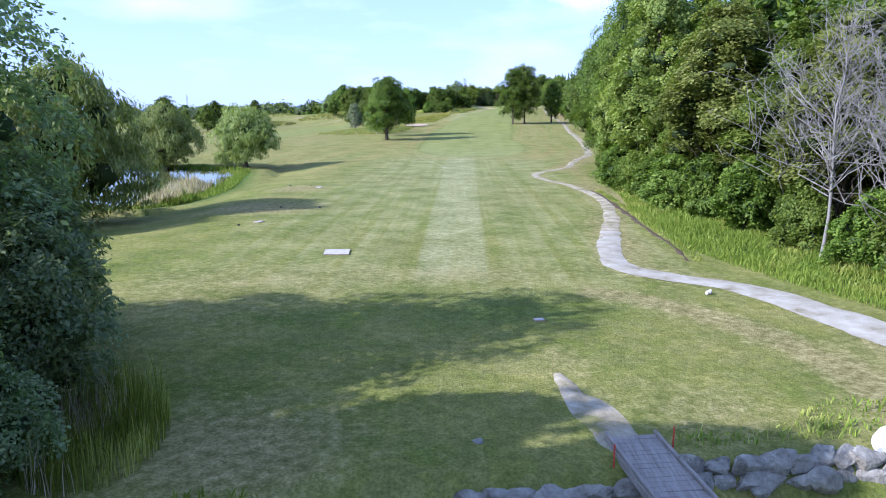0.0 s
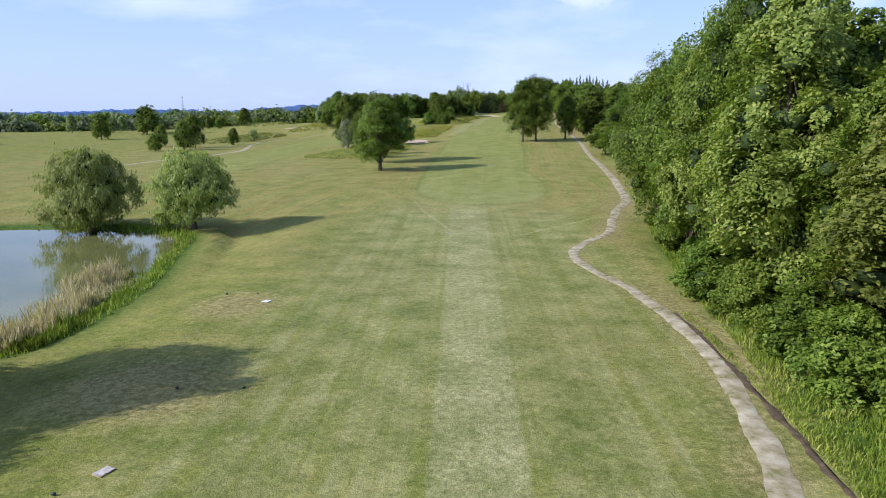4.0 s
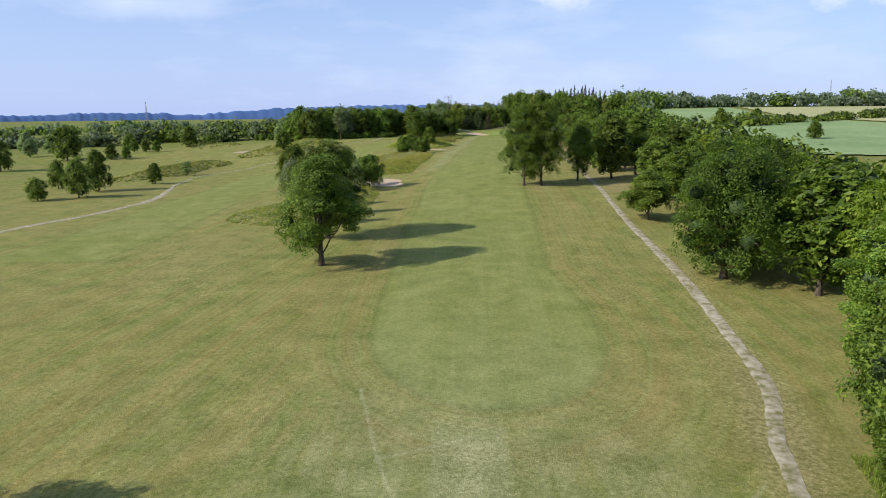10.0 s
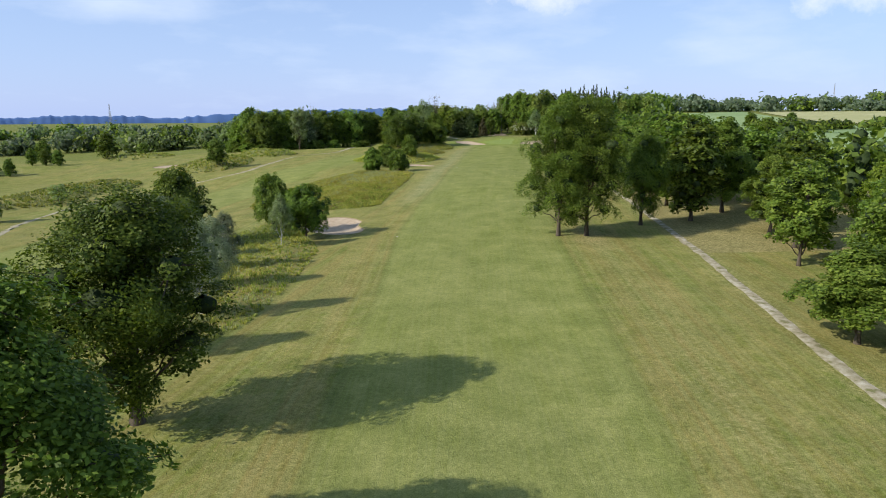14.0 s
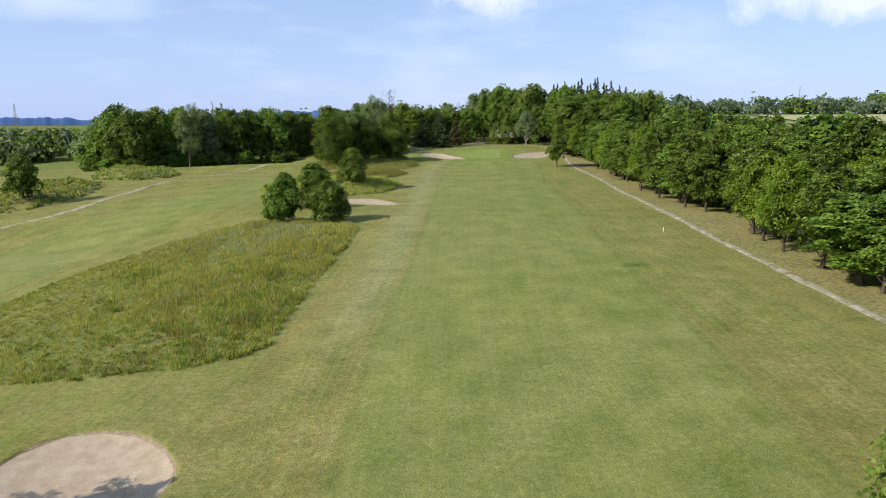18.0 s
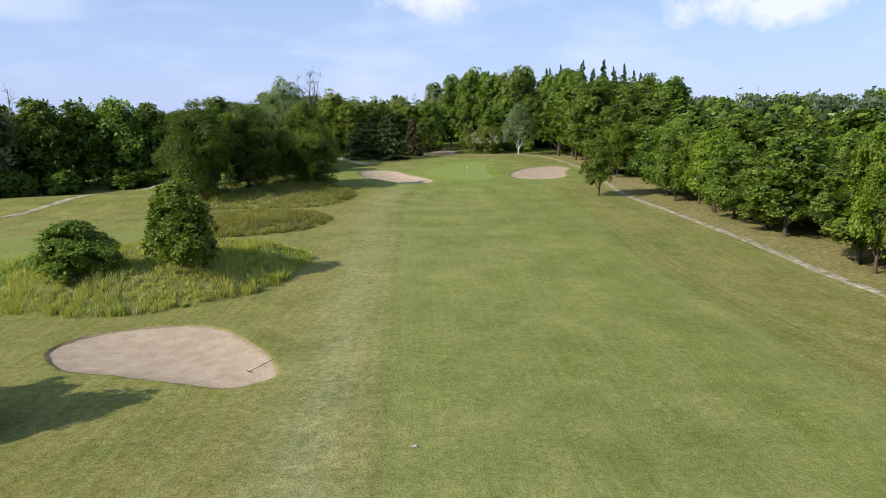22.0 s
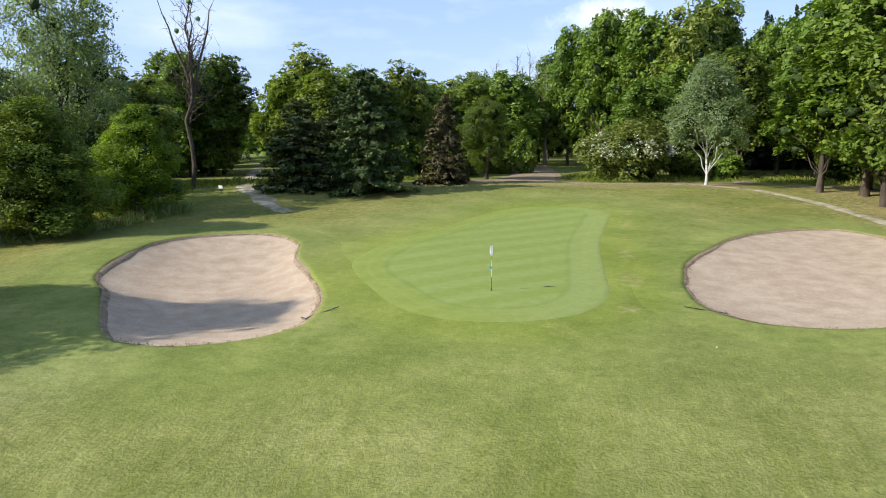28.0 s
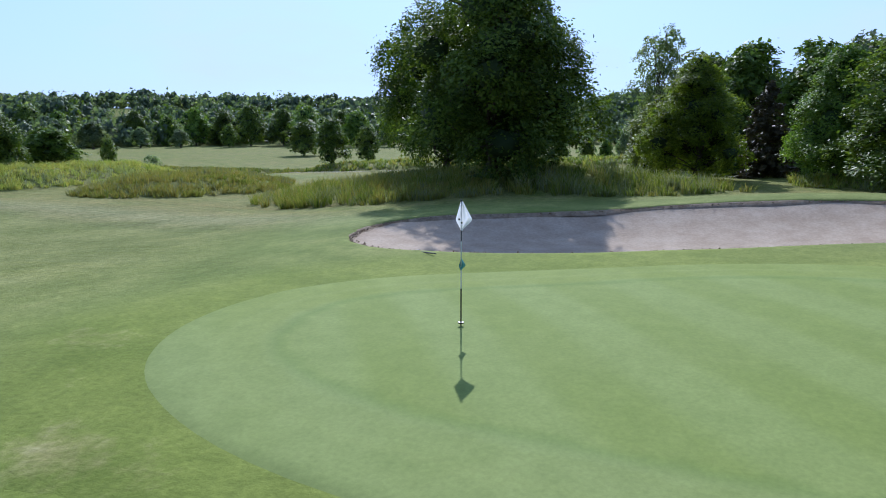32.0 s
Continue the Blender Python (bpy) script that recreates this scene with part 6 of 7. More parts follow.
def tussocks(name, loop, per_m2, height, width, mats, label, seed, each=22, fade=None, drift=None):
    """Rough unmown grass: leaning tussocks of uneven height, each of one colour, over a thin undergrowth."""
    rng = np.random.default_rng(seed)
    lo, hi = loop.min(0), loop.max(0)
    n = int((hi - lo).prod() * per_m2)
    p = rng.uniform(lo, hi, (n, 2))
    p = p[inside(loop, p[:, 0], p[:, 1])]
    rim = edge_distance(loop, p[:, 0], p[:, 1])
    p = np.vstack([p, p[rim < 0.6] + rng.normal(0, 0.08, (int((rim < 0.6).sum()), 2))])
    n = len(p)
    rim = edge_distance(loop, p[:, 0], p[:, 1])
    big = patches(p, 0.23, seed) + 0.8 * patches(p, 0.75, seed + 1)
    tall = height * np.clip(0.80 + 0.30 * big, 0.35, 1.35) * rng.uniform(0.55, 1.25, n) * np.interp(rim, (0, 0.5), (0.85, 1.0))
    if fade:
        tall *= np.interp(p[:, 0], fade, (0.45, 1.0))
    wide = rng.uniform(0.18, 0.46, n) * np.sqrt(tall / height)
    tone = np.clip(0.5 + 0.26 * patches(p, 0.15, seed + 3) + 0.24 * patches(p, 0.50, seed + 5) + rng.normal(0, 0.15, n) + (np.interp(p[:, 1], drift, (-0.22, 0.20)) if drift else 0), 0, 0.999)
    t = np.repeat(np.arange(n), each)
    m = len(t)
    an, r = rng.uniform(0, 2 * math.pi, m), np.sqrt(rng.random(m))
    way = np.column_stack([np.cos(an), np.sin(an)])
    q2 = p[t] + way * (r * wide[t])[:, None]
    h = tall[t] * rng.uniform(0.55, 1.15, m) * (1.08 - 0.35 * r)
    an2 = rng.uniform(0, 2 * math.pi, m)
    side = np.column_stack([np.cos(an2), np.sin(an2), np.zeros(m)]) * (width * rng.uniform(0.6, 1.4, m))[:, None]
    lean = rng.normal(0, 0.18, (n, 2))[t] + way * (0.12 + 0.40 * r)[:, None] + rng.normal(0, 0.16, (m, 2))
    tip = np.column_stack([lean * h[:, None], h])
    mid = tip * np.array((0.35, 0.35, 0.62))
    pos = np.column_stack([q2, surf(q2[:, 0], q2[:, 1]) - 0.03])
    v = np.stack([pos - side * 0.5, pos + side * 0.5, pos + mid + side * 0.45, pos + tip, pos + mid - side * 0.45], 1).reshape(-1, 3)
    b = np.arange(m)[:, None] * 5
    idx = np.minimum(((tone[t] + rng.normal(0, 0.05, m)).clip(0, 0.999) * len(mats)).astype(int), len(mats) - 1)
    return blade_mesh(name, v, b + np.array((0, 1, 2, 4)), b, idx, mats, label)


L_BROWN = leaf_material("dry_grass_blades", (0.150, 0.105, 0.030), (0.275, 0.205, 0.066), (0.430, 0.350, 0.130), 0.30, 0.1)
L_GOLD = leaf_material("golden_grass_blades", (0.290, 0.250, 0.042), (0.450, 0.395, 0.076), (0.640, 0.560, 0.160), 0.40, 0.10, False, (0.95, 0.98, 0.95), 0.12)
L_DEEP = leaf_material("dark_grass_blades", (0.075, 0.096, 0.012), (0.135, 0.158, 0.020), (0.260, 0.255, 0.042), 0.35, 0.10)
MIXED = (L_BROWN, L_DEEP, L_LUSH, L_TALL, L_GOLD, L_TALL, L_BROWN, L_GOLD, L_GOLD, L_SEED)
SUNNY = (L_LUSH, L_TALL, L_GOLD, L_TALL, L_GOLD, L_SEED, L_TALL)
SHADY = (L_SEED, L_TALL, L_GOLD, L_TALL, L_LUSH, L_SEED, L_TALL, L_SEED)
DENSE = {"long_knoll": (4.8, 0.90, 13), "middle_knoll": (4.4, 0.85, 17), "low_knoll": (4.4, 0.85, 20), "shaded_knoll": (3.4, 0.95, 24), "tree_island": (2.2, 0.75, 11), "back_knoll": (3.1, 0.9, 16), "west_island": (1.1, 1.1, 12), "field_island": (0.8, 1.0, 11), "field_strip": (0.8, 1.0, 11), "far_strip": (0.5, 1.1, 9)}
for i, (key, loop) in enumerate(KNOLL_LOOPS.items()):
    per, hh, each = DENSE.get(key, (0.5, 1.0, 14))
    tussocks("tall_grass", loop, per, hh, 0.032 if key == "shaded_knoll" else 0.040 if per > 3 else (0.075 if per > 2 else 0.20), SUNNY if key in ("low_knoll", "middle_knoll") else SHADY if key in ("back_knoll", "shaded_knoll", "tree_island", "west_island", "field_island", "field_strip", "far_strip") else MIXED, "tall unmown grass, green and straw-coloured", 200 + i, each, (-32.0, -14.0) if key == "long_knoll" else None, (345, 388) if key == "long_knoll" else None)
bank = np.array([(23.5, 30), (20.2, 40), (17.9, 50), (18.0, 65), (20.6, 80), (22.4, 95), (24.6, 108), (27, 121), (29.5, 133), (33, 146), (38, 146), (31, 126), (28.5, 110), (27, 90), (26.5, 70), (29, 50), (30, 34)], float)
grass("bank_grass", bank, 58, 0.62, 0.055, (L_LUSH, L_LUSH, L_TALL), "lush tall grass on the bank under the wood", 230)
grass("bank_grass", np.array([(22.5, 33), (27, 32), (31, 20), (27, 14), (24.5, 22)], float), 34, 0.7, 0.07, (L_BROWN, L_TALL), "dry straw-coloured grass beside the track", 231)
c = POND_LOOP.mean(0)
outer = loop_curve([tuple(c + (np.array(p) - c) * 1.11) for p in POND], 90)
grass("pond_verge", outer, 16, 1.0, 0.09, (L_LUSH, L_LUSH, L_TALL), "lush green grass round the pond's edge", 232, keep_out=lambda p: inside(POND_LOOP, p[:, 0], p[:, 1]) & (edge_distance(POND_LOOP, p[:, 0], p[:, 1]) > 0.5) | (p[:, 0] < -60))
reed_bed = loop_curve(((-32.6, 83), (-33.6, 98), (-36.6, 110), (-41.2, 113), (-41.6, 106), (-38.8, 92), (-36.6, 82)), 40)
grass("reed_bed", reed_bed, 90, 2.5, 0.12, (L_REED, L_REED, L_REED, L_REED), "bank of reeds with pale feathery plumes", 233, 0.35)
grass("reed_bed", reed_bed * 1.0 + np.array((1.3, 0.0)), 40, 1.3, 0.12, (L_LUSH, L_DEEP), "green reed leaves at the pond's edge", 243, 0.4)
grass("reed_bed", loop_curve(((-11.6, 17.4), (-9.6, 17.0), (-8.6, 19.0), (-9.2, 22.0), (-11.2, 23.5), (-13.0, 21)), 24), 120, 2.2, 0.022, (L_REED, L_DEEP, L_TALL, L_REED), "tall thin reeds beside the tee", 234, 0.25)
grass("stream_grass", np.array([(-14, 12.5), (3, 14.0), (3, 16.4), (-6, 17.0), (-14, 16)], float), 40, 0.6, 0.06, (L_LUSH, L_LUSH, L_TALL), "lush grass along the stream", 235)
grass("stream_grass", np.array([(7.3, 19.6), (14, 20.4), (17, 23), (14, 23.4), (10.5, 20.9), (7.2, 20.4)], float), 30, 0.5, 0.05, (L_LUSH, L_LUSH, L_TALL), "lush grass along the stream", 236)
grass("stream_grass", np.array([(7.4, 12.0), (16, 13.0), (20, 17.0), (13, 17.0), (8.2, 15.6)], float), 40, 0.45, 0.05, (L_LUSH, L_LUSH, L_TALL), "lush grass along the stream", 239)
grass("wood_edge_grass", np.array([(-12, 541), (8, 544), (20, 553), (27, 560), (44, 566), (44, 572), (20, 566), (4, 556), (-14, 550)], float), 14, 0.6, 0.09, (L_LUSH, L_TALL), "rough grass at the wood's foot", 237)
grass("wood_edge_grass", np.array([(56, 569), (62, 559), (76, 565), (88, 556), (100, 558), (96, 566), (80, 572), (60, 574)], float), 16, 0.6, 0.09, (L_LUSH, L_TALL), "rough grass at the wood's foot", 238)


# ---- the blossoming bush, dead wood ----
def elder():
    pair = broad_tree("elder", 141, L_ASH, "round", 6.2, 13.0, 0.2, 9000, 0.32, 0.10)
    e = thing("elder_bush", "broad green elder bush covered with white blossom", "bush", (64.2, 565.0, float(surf(64.2, 565))))
    attach("stem", pair[0], e)
    attach("foliage", pair[1], e)
    rng = np.random.default_rng(142)
    d = rng.normal(0, 1, (900, 3))
    d[:, 2] = np.abs(d[:, 2]) * 0.8
    d /= np.linalg.norm(d, axis=1)[:, None]
    heads = d * np.array((6.3, 6.3, 3.0)) * rng.uniform(0.86, 1.0, (900, 1)) + np.array((0, 0, 3.0))
    heads = heads[(np.sin(heads[:, 0] * 1.3) + np.sin(heads[:, 1] * 1.1 + 1) + rng.normal(0, 0.6, 900)) > 0.5]
    p = np.repeat(heads, 4, 0) + rng.normal(0, 0.12, (len(heads) * 4, 3))
    v, f = leaves(rng, p, np.tile((0.0, 0.0, 1.0), (len(p), 1)), 0.24, 0, 1, 0.5)
    attach("blossom", quad_mesh("blossom", v, f, L_FLOWER), e, "flat white flower heads")


elder()
# a flat strip in the darker soil colour, not dug into the land
strip("ditch", ((16.6, 46), (17.2, 52), (17.4, 60), (17.9, 67), (18.5, 78), (18.8, 88)), (0.1, 0.35, 0.42, 0.55, 0.5, 0.3), M_DARK_SOIL, 0.02, "narrow ditch of dark soil beside the path", 0.24, 21, "ditch")
grass("ditch_grass", np.array([(16.9, 46), (17.5, 52), (17.7, 60), (18.2, 67), (18.8, 78), (19.1, 88), (20.0, 88), (19.6, 78), (18.9, 67), (18.4, 60), (18.2, 52), (17.7, 46)], float), 60, 0.42, 0.05, (L_LUSH, L_TALL, L_LUSH), "lush grass hanging over the ditch", 241)
dead = thing("dead_tree", "bare leafless tree with thin grey branches", "tree", (16.4, 551.7, float(surf(16.4, 551.7))))
attach("trunk", bare_tree(151, 20.5, 4.6, M_BARK, 3, 0.75, 60), dead)
rng = np.random.default_rng(5)
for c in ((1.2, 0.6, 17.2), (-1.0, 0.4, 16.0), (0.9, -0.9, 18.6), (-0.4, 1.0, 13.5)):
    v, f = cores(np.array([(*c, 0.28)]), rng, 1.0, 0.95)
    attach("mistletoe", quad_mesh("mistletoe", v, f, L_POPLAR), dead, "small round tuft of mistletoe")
keep("bare", "dead_tree", "thin bare dead trunk among the trees", "tree", (bare_tree(152, 16, 1.6), None), 16, 3.2)
keep("bare_wide", "dead_tree", "grey dead tree with a tangle of bare branches", "tree", (bare_tree(153, 15, 7.5, None, 0, 0.45, 90), None), 15, 12)
for x, y, h in ((49.5, 600, 17), (51.5, 604, 16), (53.0, 598, 18), (54.6, 606, 17), (55.8, 601, 19), (57.2, 608, 18), (46.5, 607, 16), (58.8, 604, 17)):
    plant("bare", x, y, h, 3.4, group="dead trunks behind the green")
plant("bare_wide", 27.0, 42.0, 14.0, 13.0, group="dead wood in the tee-side trees")
plant("bare_wide", 26.0, 51.0, 13.0, 12.0, group="dead wood in the tee-side trees")
for x, y, h, w in ((25.4, 46.0, 15.5, 11.0), (24.6, 36.0, 11.0, 10.0)):
    plant("bare_wide", x, y, h, w, group="dead wood in the tee-side trees")
plant("bare", -46.0, 541, 22, 4.0, "thin bare dead tree in the clump")


def clods(key, n, seed):
    """Crumbs of soil and small stones strewn along a bunker's edge."""
    rng = np.random.default_rng(seed)
    loop = SAND_LOOPS[key]
    i = rng.integers(0, len(loop), n)
    f = rng.random((n, 1))
    p = loop[i] * (1 - f) + loop[(i + 1) % len(loop)] * f + rng.normal(0, 0.13, (n, 2))
    z = surf(p[:, 0], p[:, 1], 3) + 0.01
    r = rng.uniform(0.012, 0.045, n)
    corner = np.array([(1, 0, 0), (-1, 0, 0), (0, 1, 0), (0, -1, 0), (0, 0, 1), (0, 0, -1)], float)
    v = np.column_stack([p, z])[:, None, :] + corner[None] * (r[:, None] * rng.uniform(0.6, 1.3, (n, 6)))[:, :, None]
    tri = np.array([(0, 2, 4), (2, 1, 4), (1, 3, 4), (3, 0, 4), (2, 0, 5), (1, 2, 5), (3, 1, 5), (0, 3, 5)])
    me = quad_mesh("soil_clods", v.reshape(-1, 3), (np.arange(n)[:, None, None] * 6 + tri[None]).reshape(-1, 3), M_SOIL)
    tagged(new("soil_clods", me), "crumbs of brown soil and gravel along the bunker edge", "soil", kind="stuff")


clods("left", 1500, 61)
clods("right", 2400, 62)


# ---- the hole and its things ----
def rod(bm, a, b, r0, r1=None, n=8):
    a, b = Vector(a), Vector(b)
    d = b - a
    m = Matrix.Translation((a + b) / 2) @ d.to_track_quat("Z", "Y").to_matrix().to_4x4()
    bmesh.ops.create_cone(bm, cap_ends=True, segments=n, radius1=r0, radius2=r0 if r1 is None else r1, depth=d.length, matrix=m)


def block(bm, size, m, bevel=0.0):
    g = bmesh.ops.create_cube(bm, size=1, matrix=m @ Matrix.Diagonal((*size, 1)))
    if bevel:
        es = list({e for v in g["verts"] for e in v.link_edges})
        bmesh.ops.bevel(bm, geom=es, offset=bevel, segments=1, affect="EDGES")


def cloth(bm, top, length, width, folds, seed):
    """A flag that hangs limp from its pole: narrow above, widest below its middle, ending in a point."""
    nu, nv = 11, 13
    grid = []
    for j in range(nv):
        v = j / (nv - 1)
        wide = width * (0.16 + 0.84 * v / 0.62 if v < 0.62 else max(0.05, 1 - (v - 0.62) / 0.38))
        for i in range(nu):
            u = i / (nu - 1)
            x = wide * (u - 0.34)
            y = 0.045 * math.sin(u * folds * math.pi + v * 2.2) * (0.4 + u) + 0.05 * (u - 0.3)
            grid.append(bm.verts.new((top[0] + x, top[1] + y, top[2] - length * v)))
    for j in range(nv - 1):
        for i in range(nu - 1):
            bm.faces.new((grid[j * nu + i], grid[j * nu + i + 1], grid[(j + 1) * nu + i + 1], grid[(j + 1) * nu + i]))


def flagstick():
    x, y = 46.42, 511.45
    z = float(surf(x, y)) + 0.07
    e = thing("flagstick", "thin golf flagstick with limp white and teal flags", "flag", (x, y, z), rz=112)
    bm = bmesh.new()
    rod(bm, (0, 0, -0.1), (0, 0, 0.62), 0.013)
    part("lower_pole", bm, M_DARK, e, "dark lower pole")
    bm = bmesh.new()
    rod(bm, (0, 0, 0.62), (0, 0, 1.45), 0.010)
    part("middle_pole", bm, M_WHITE, e, "white middle pole")
    bm = bmesh.new()
    rod(bm, (0, 0, 1.45), (0, 0, 2.15), 0.009)
    bmesh.ops.create_uvsphere(bm, u_segments=8, v_segments=6, radius=0.02, matrix=Matrix.Translation((0, 0, 2.15)))
    part("upper_pole", bm, M_DARK, e, "dark upper pole")
    bm = bmesh.new()
    cloth(bm, (0, 0, 2.13), 0.50, 0.29, 3.0, 1)
    fl = part("flag", bm, M_FLAG, e, "limp white flag")
    bm = bmesh.new()
    for dx, dz in ((-0.04, 1.84), (0.0, 1.78)):
        block(bm, (0.03, 0.004, 0.03), Matrix.Translation((dx, -0.085, dz)))
    part("flag_mark", bm, M_DARK, fl)
    bm = bmesh.new()
    cloth(bm, (0, 0, 1.14), 0.21, 0.13, 2.0, 2)
    part("small_flag", bm, M_TEAL, e, "small teal flag")
    bm = bmesh.new()
    bmesh.ops.create_cone(bm, cap_ends=True, segments=20, radius1=0.054, radius2=0.054, depth=0.02, matrix=Matrix.Translation((0, 0, 0.012)))
    part("cup", bm, M_DARK, e, "dark hole cup")


flagstick()


def rake(x, y, z, rz, prop):
    e = thing("bunker_rake", "long-handled bunker rake propped on the bunker edge", "rake", (x, y, z), "rakes by the bunkers", rz)
    bm = bmesh.new()
    rod(bm, (0, 0, 0.06), (1.75, 0, prop), 0.022, 0.018)
    part("handle", bm, M_DARK, e)
    bm = bmesh.new()
    block(bm, (0.04, 0.62, 0.035), Matrix.Translation((0, 0, 0.06)), 0.006)
    hd = part("head", bm, M_DARK, e)
    for i in range(11):
        bm = bmesh.new()
        rod(bm, (0, -0.28 + i * 0.056, 0.05), (0.02, -0.28 + i * 0.056, -0.05), 0.007, 0.004, 5)
        part("tine", bm, M_DARK, hd)


rake(56.35, 508.5, 9.63, 170, 0.26)
ball = thing("golf_ball", "small white golf ball lying on the mown grass", "ball", (54.3, 503.8, float(surf(54.3, 503.8, 3))))
bm = bmesh.new()
bmesh.ops.create_icosphere(bm, subdivisions=3, radius=0.0215, matrix=Matrix.Translation((0, 0, 0.04)))
part("cover", bm, M_WHITE, ball)
rake(38.6, 507.0, 9.58, 48, 0.26)
rake(-7.0, 306.6, 2.41, 170, 0.08)
rake(10.4, 417.2, 6.33, 40, 0.36)

sign = thing("trail_sign", "small white sign plate on a short post", "sign", (20.8, 547.6, float(surf(20.8, 547.6))), rz=-25)
bm = bmesh.new()
rod(bm, (0, 0, -0.1), (0, 0, 0.5), 0.03)
part("post", bm, M_BARK, sign)
bm = bmesh.new()
block(bm, (0.55, 0.03, 0.3), Matrix.Translation((0, -0.03, 0.55)), 0.008)
part("plate", bm, M_WHITE, sign, "white plate")


def post(name, label, x, y, h, r, mat, category="post", group=""):
    e = thing(name, label, category, (x, y, float(surf(x, y))), group)
    bm = bmesh.new()
    rod(bm, (0, 0, -0.15), (0, 0, h), r, r * 0.9)
    part("shaft", bm, mat, e)
    bm = bmesh.new()
    rod(bm, (0, 0, h - 0.002), (0, 0, h + r * 1.4), r * 0.9, r * 0.2)
    part("tip", bm, mat, e)


for x, y in ((4.95, 18.6), (6.95, 19.5), (8.1, 15.3)):
    post("hazard_stake", "thin red hazard stake in the grass by the stream", x, y, 0.75, 0.03, M_RED, "stake", "red stakes by the stream")
post("distance_marker", "short white distance post on the fairway", 50.2, 380.6, 0.55, 0.07, M_WHITE)
post("distance_marker", "short dark post on the field", -65.7, 190.2, 1.0, 0.07, M_DARK)


def plate(name, label, x, y, sx, sy, rz, mat, category="plate", group="", seed=0):
    """A slab let into the grass, its surface a little warped."""
    rng = np.random.default_rng(seed)
    e = thing(name, label, category, (x, y, float(surf(x, y))), group, rz)
    bm = bmesh.new()
    block(bm, (sx, sy, 0.16), Matrix.Translation((0, 0, 0.0)))
    bmesh.ops.subdivide_edges(bm, edges=bm.edges, cuts=5, use_grid_fill=True)
    for v in bm.verts:
        v.co += Vector(rng.normal(0, 0.012, 3))
    part("slab", bm, mat, e)
    bm = bmesh.new()
    for px, py, w, d in ((0, sy / 2, sx + 0.06, 0.05), (0, -sy / 2, sx + 0.06, 0.05), (sx / 2, 0, 0.05, sy - 0.05), (-sx / 2, 0, 0.05, sy - 0.05)):
        block(bm, (w, d, 0.12), Matrix.Translation((px, py, 0.0)))
    part("rim", bm, M_SOIL, e, "bare soil rim")


plate("tee_mat", "worn pale artificial tee mat on the grass", -7.55, 48.7, 1.75, 1.7, 4, M_MAT, "mat")
plate("tee_plate", "white tee plate flush with the grass", -16.45, 61.7, 0.55, 0.8, -25, M_MAT, group="tee plates", seed=1)
plate("tee_plate", "white tee plate flush with the grass", 4.6, 32.1, 0.45, 0.34, 10, M_MAT, group="tee plates", seed=2)
plate("tee_plate", "white tee plate flush with the grass", -16.3, 91.6, 0.6, 0.7, -20, M_WHITE, group="tee plates", seed=3)
plate("yardage_plate", "small pale plate set in the fairway", 0.15, 128.0, 0.6, 0.4, 0, M_MAT, seed=4)
plate("yardage_plate", "small pale plate set in the fairway", 0.8, 303.1, 0.32, 0.2, 0, M_MAT, seed=5)
plate("yardage_plate", "small pale plate set in the fairway", 18.5, 403.8, 0.22, 0.16, 0, M_MAT, seed=6)


def tee_marker(x, y, rz):
    e = thing("tee_marker", "small dark tee marker on the grass", "marker", (x, y, float(surf(x, y))), "tee markers", rz)
    bm = bmesh.new()
    bmesh.ops.create_uvsphere(bm, u_segments=12, v_segments=8, radius=0.10, matrix=Matrix.Translation((0, 0, 0.10)) @ Matrix.Diagonal((1.2, 0.8, 0.9, 1)))
    part("body", bm, M_DARK, e)
    bm = bmesh.new()
    rod(bm, (0, 0, -0.1), (0, 0, 0.06), 0.025)
    part("spike", bm, M_DARK, e)


for x, y, r in ((-20.7, 94.5, 20), (-17.8, 94.4, -30), (-16.8, 71.8, 60), (-17.7, 59.7, 10), (-12.8, 72.0, 0)):
    tee_marker(x, y, r)


# ---- footbridge and stream ----
def footbridge():
    a, b = Vector((6.75, 12.4, 0)), Vector((5.85, 20.2, 0))
    d = b - a
    rz = math.degrees(math.atan2(d.y, d.x)) - 90
    z = float(surf(5.85, 20.4)) + 0.12
    e = thing("footbridge", "weathered grey plank footbridge over the stream", "bridge", (a.x, a.y, z), rz=rz)
    for side in (-0.78, 0.78):
        bm = bmesh.new()
        block(bm, (0.14, d.length, 0.26), Matrix.Translation((side, d.length / 2, -0.12)), 0.02)
        part("beam", bm, M_WOOD, e)
        bm = bmesh.new()
        block(bm, (0.10, d.length, 0.10), Matrix.Translation((side, d.length / 2, 0.10)), 0.015)
        part("kerb", bm, M_WOOD, e)
    bm = bmesh.new()
    block(bm, (1.46, 0.235, 0.05), Matrix.Identity(4), 0.008)
    me = bpy.data.meshes.new("plank")
    bm.to_mesh(me)
    bm.free()
    me.materials.append(M_WOOD)
    rng = np.random.default_rng(4)
    k = int(d.length / 0.25)
    for i in range(k):
        o = attach("plank", me, e)
        o.matrix_local = pose(rng.normal(0, 0.008), 0.125 + i * 0.25, 0.02 + rng.normal(0, 0.004), 0, rng.normal(0, 0.4), rng.normal(0, 0.5))


footbridge()


M_RUBBLE = plain_material("pale_rubble", ((0.28, (0.17, 0.15, 0.12)), (0.45, (0.33, 0.30, 0.25)), (0.62, (0.46, 0.43, 0.37)), (0.78, (0.58, 0.55, 0.49))), 2.2, 0.95, 0.15, 1.0, 0.10, 9.0)


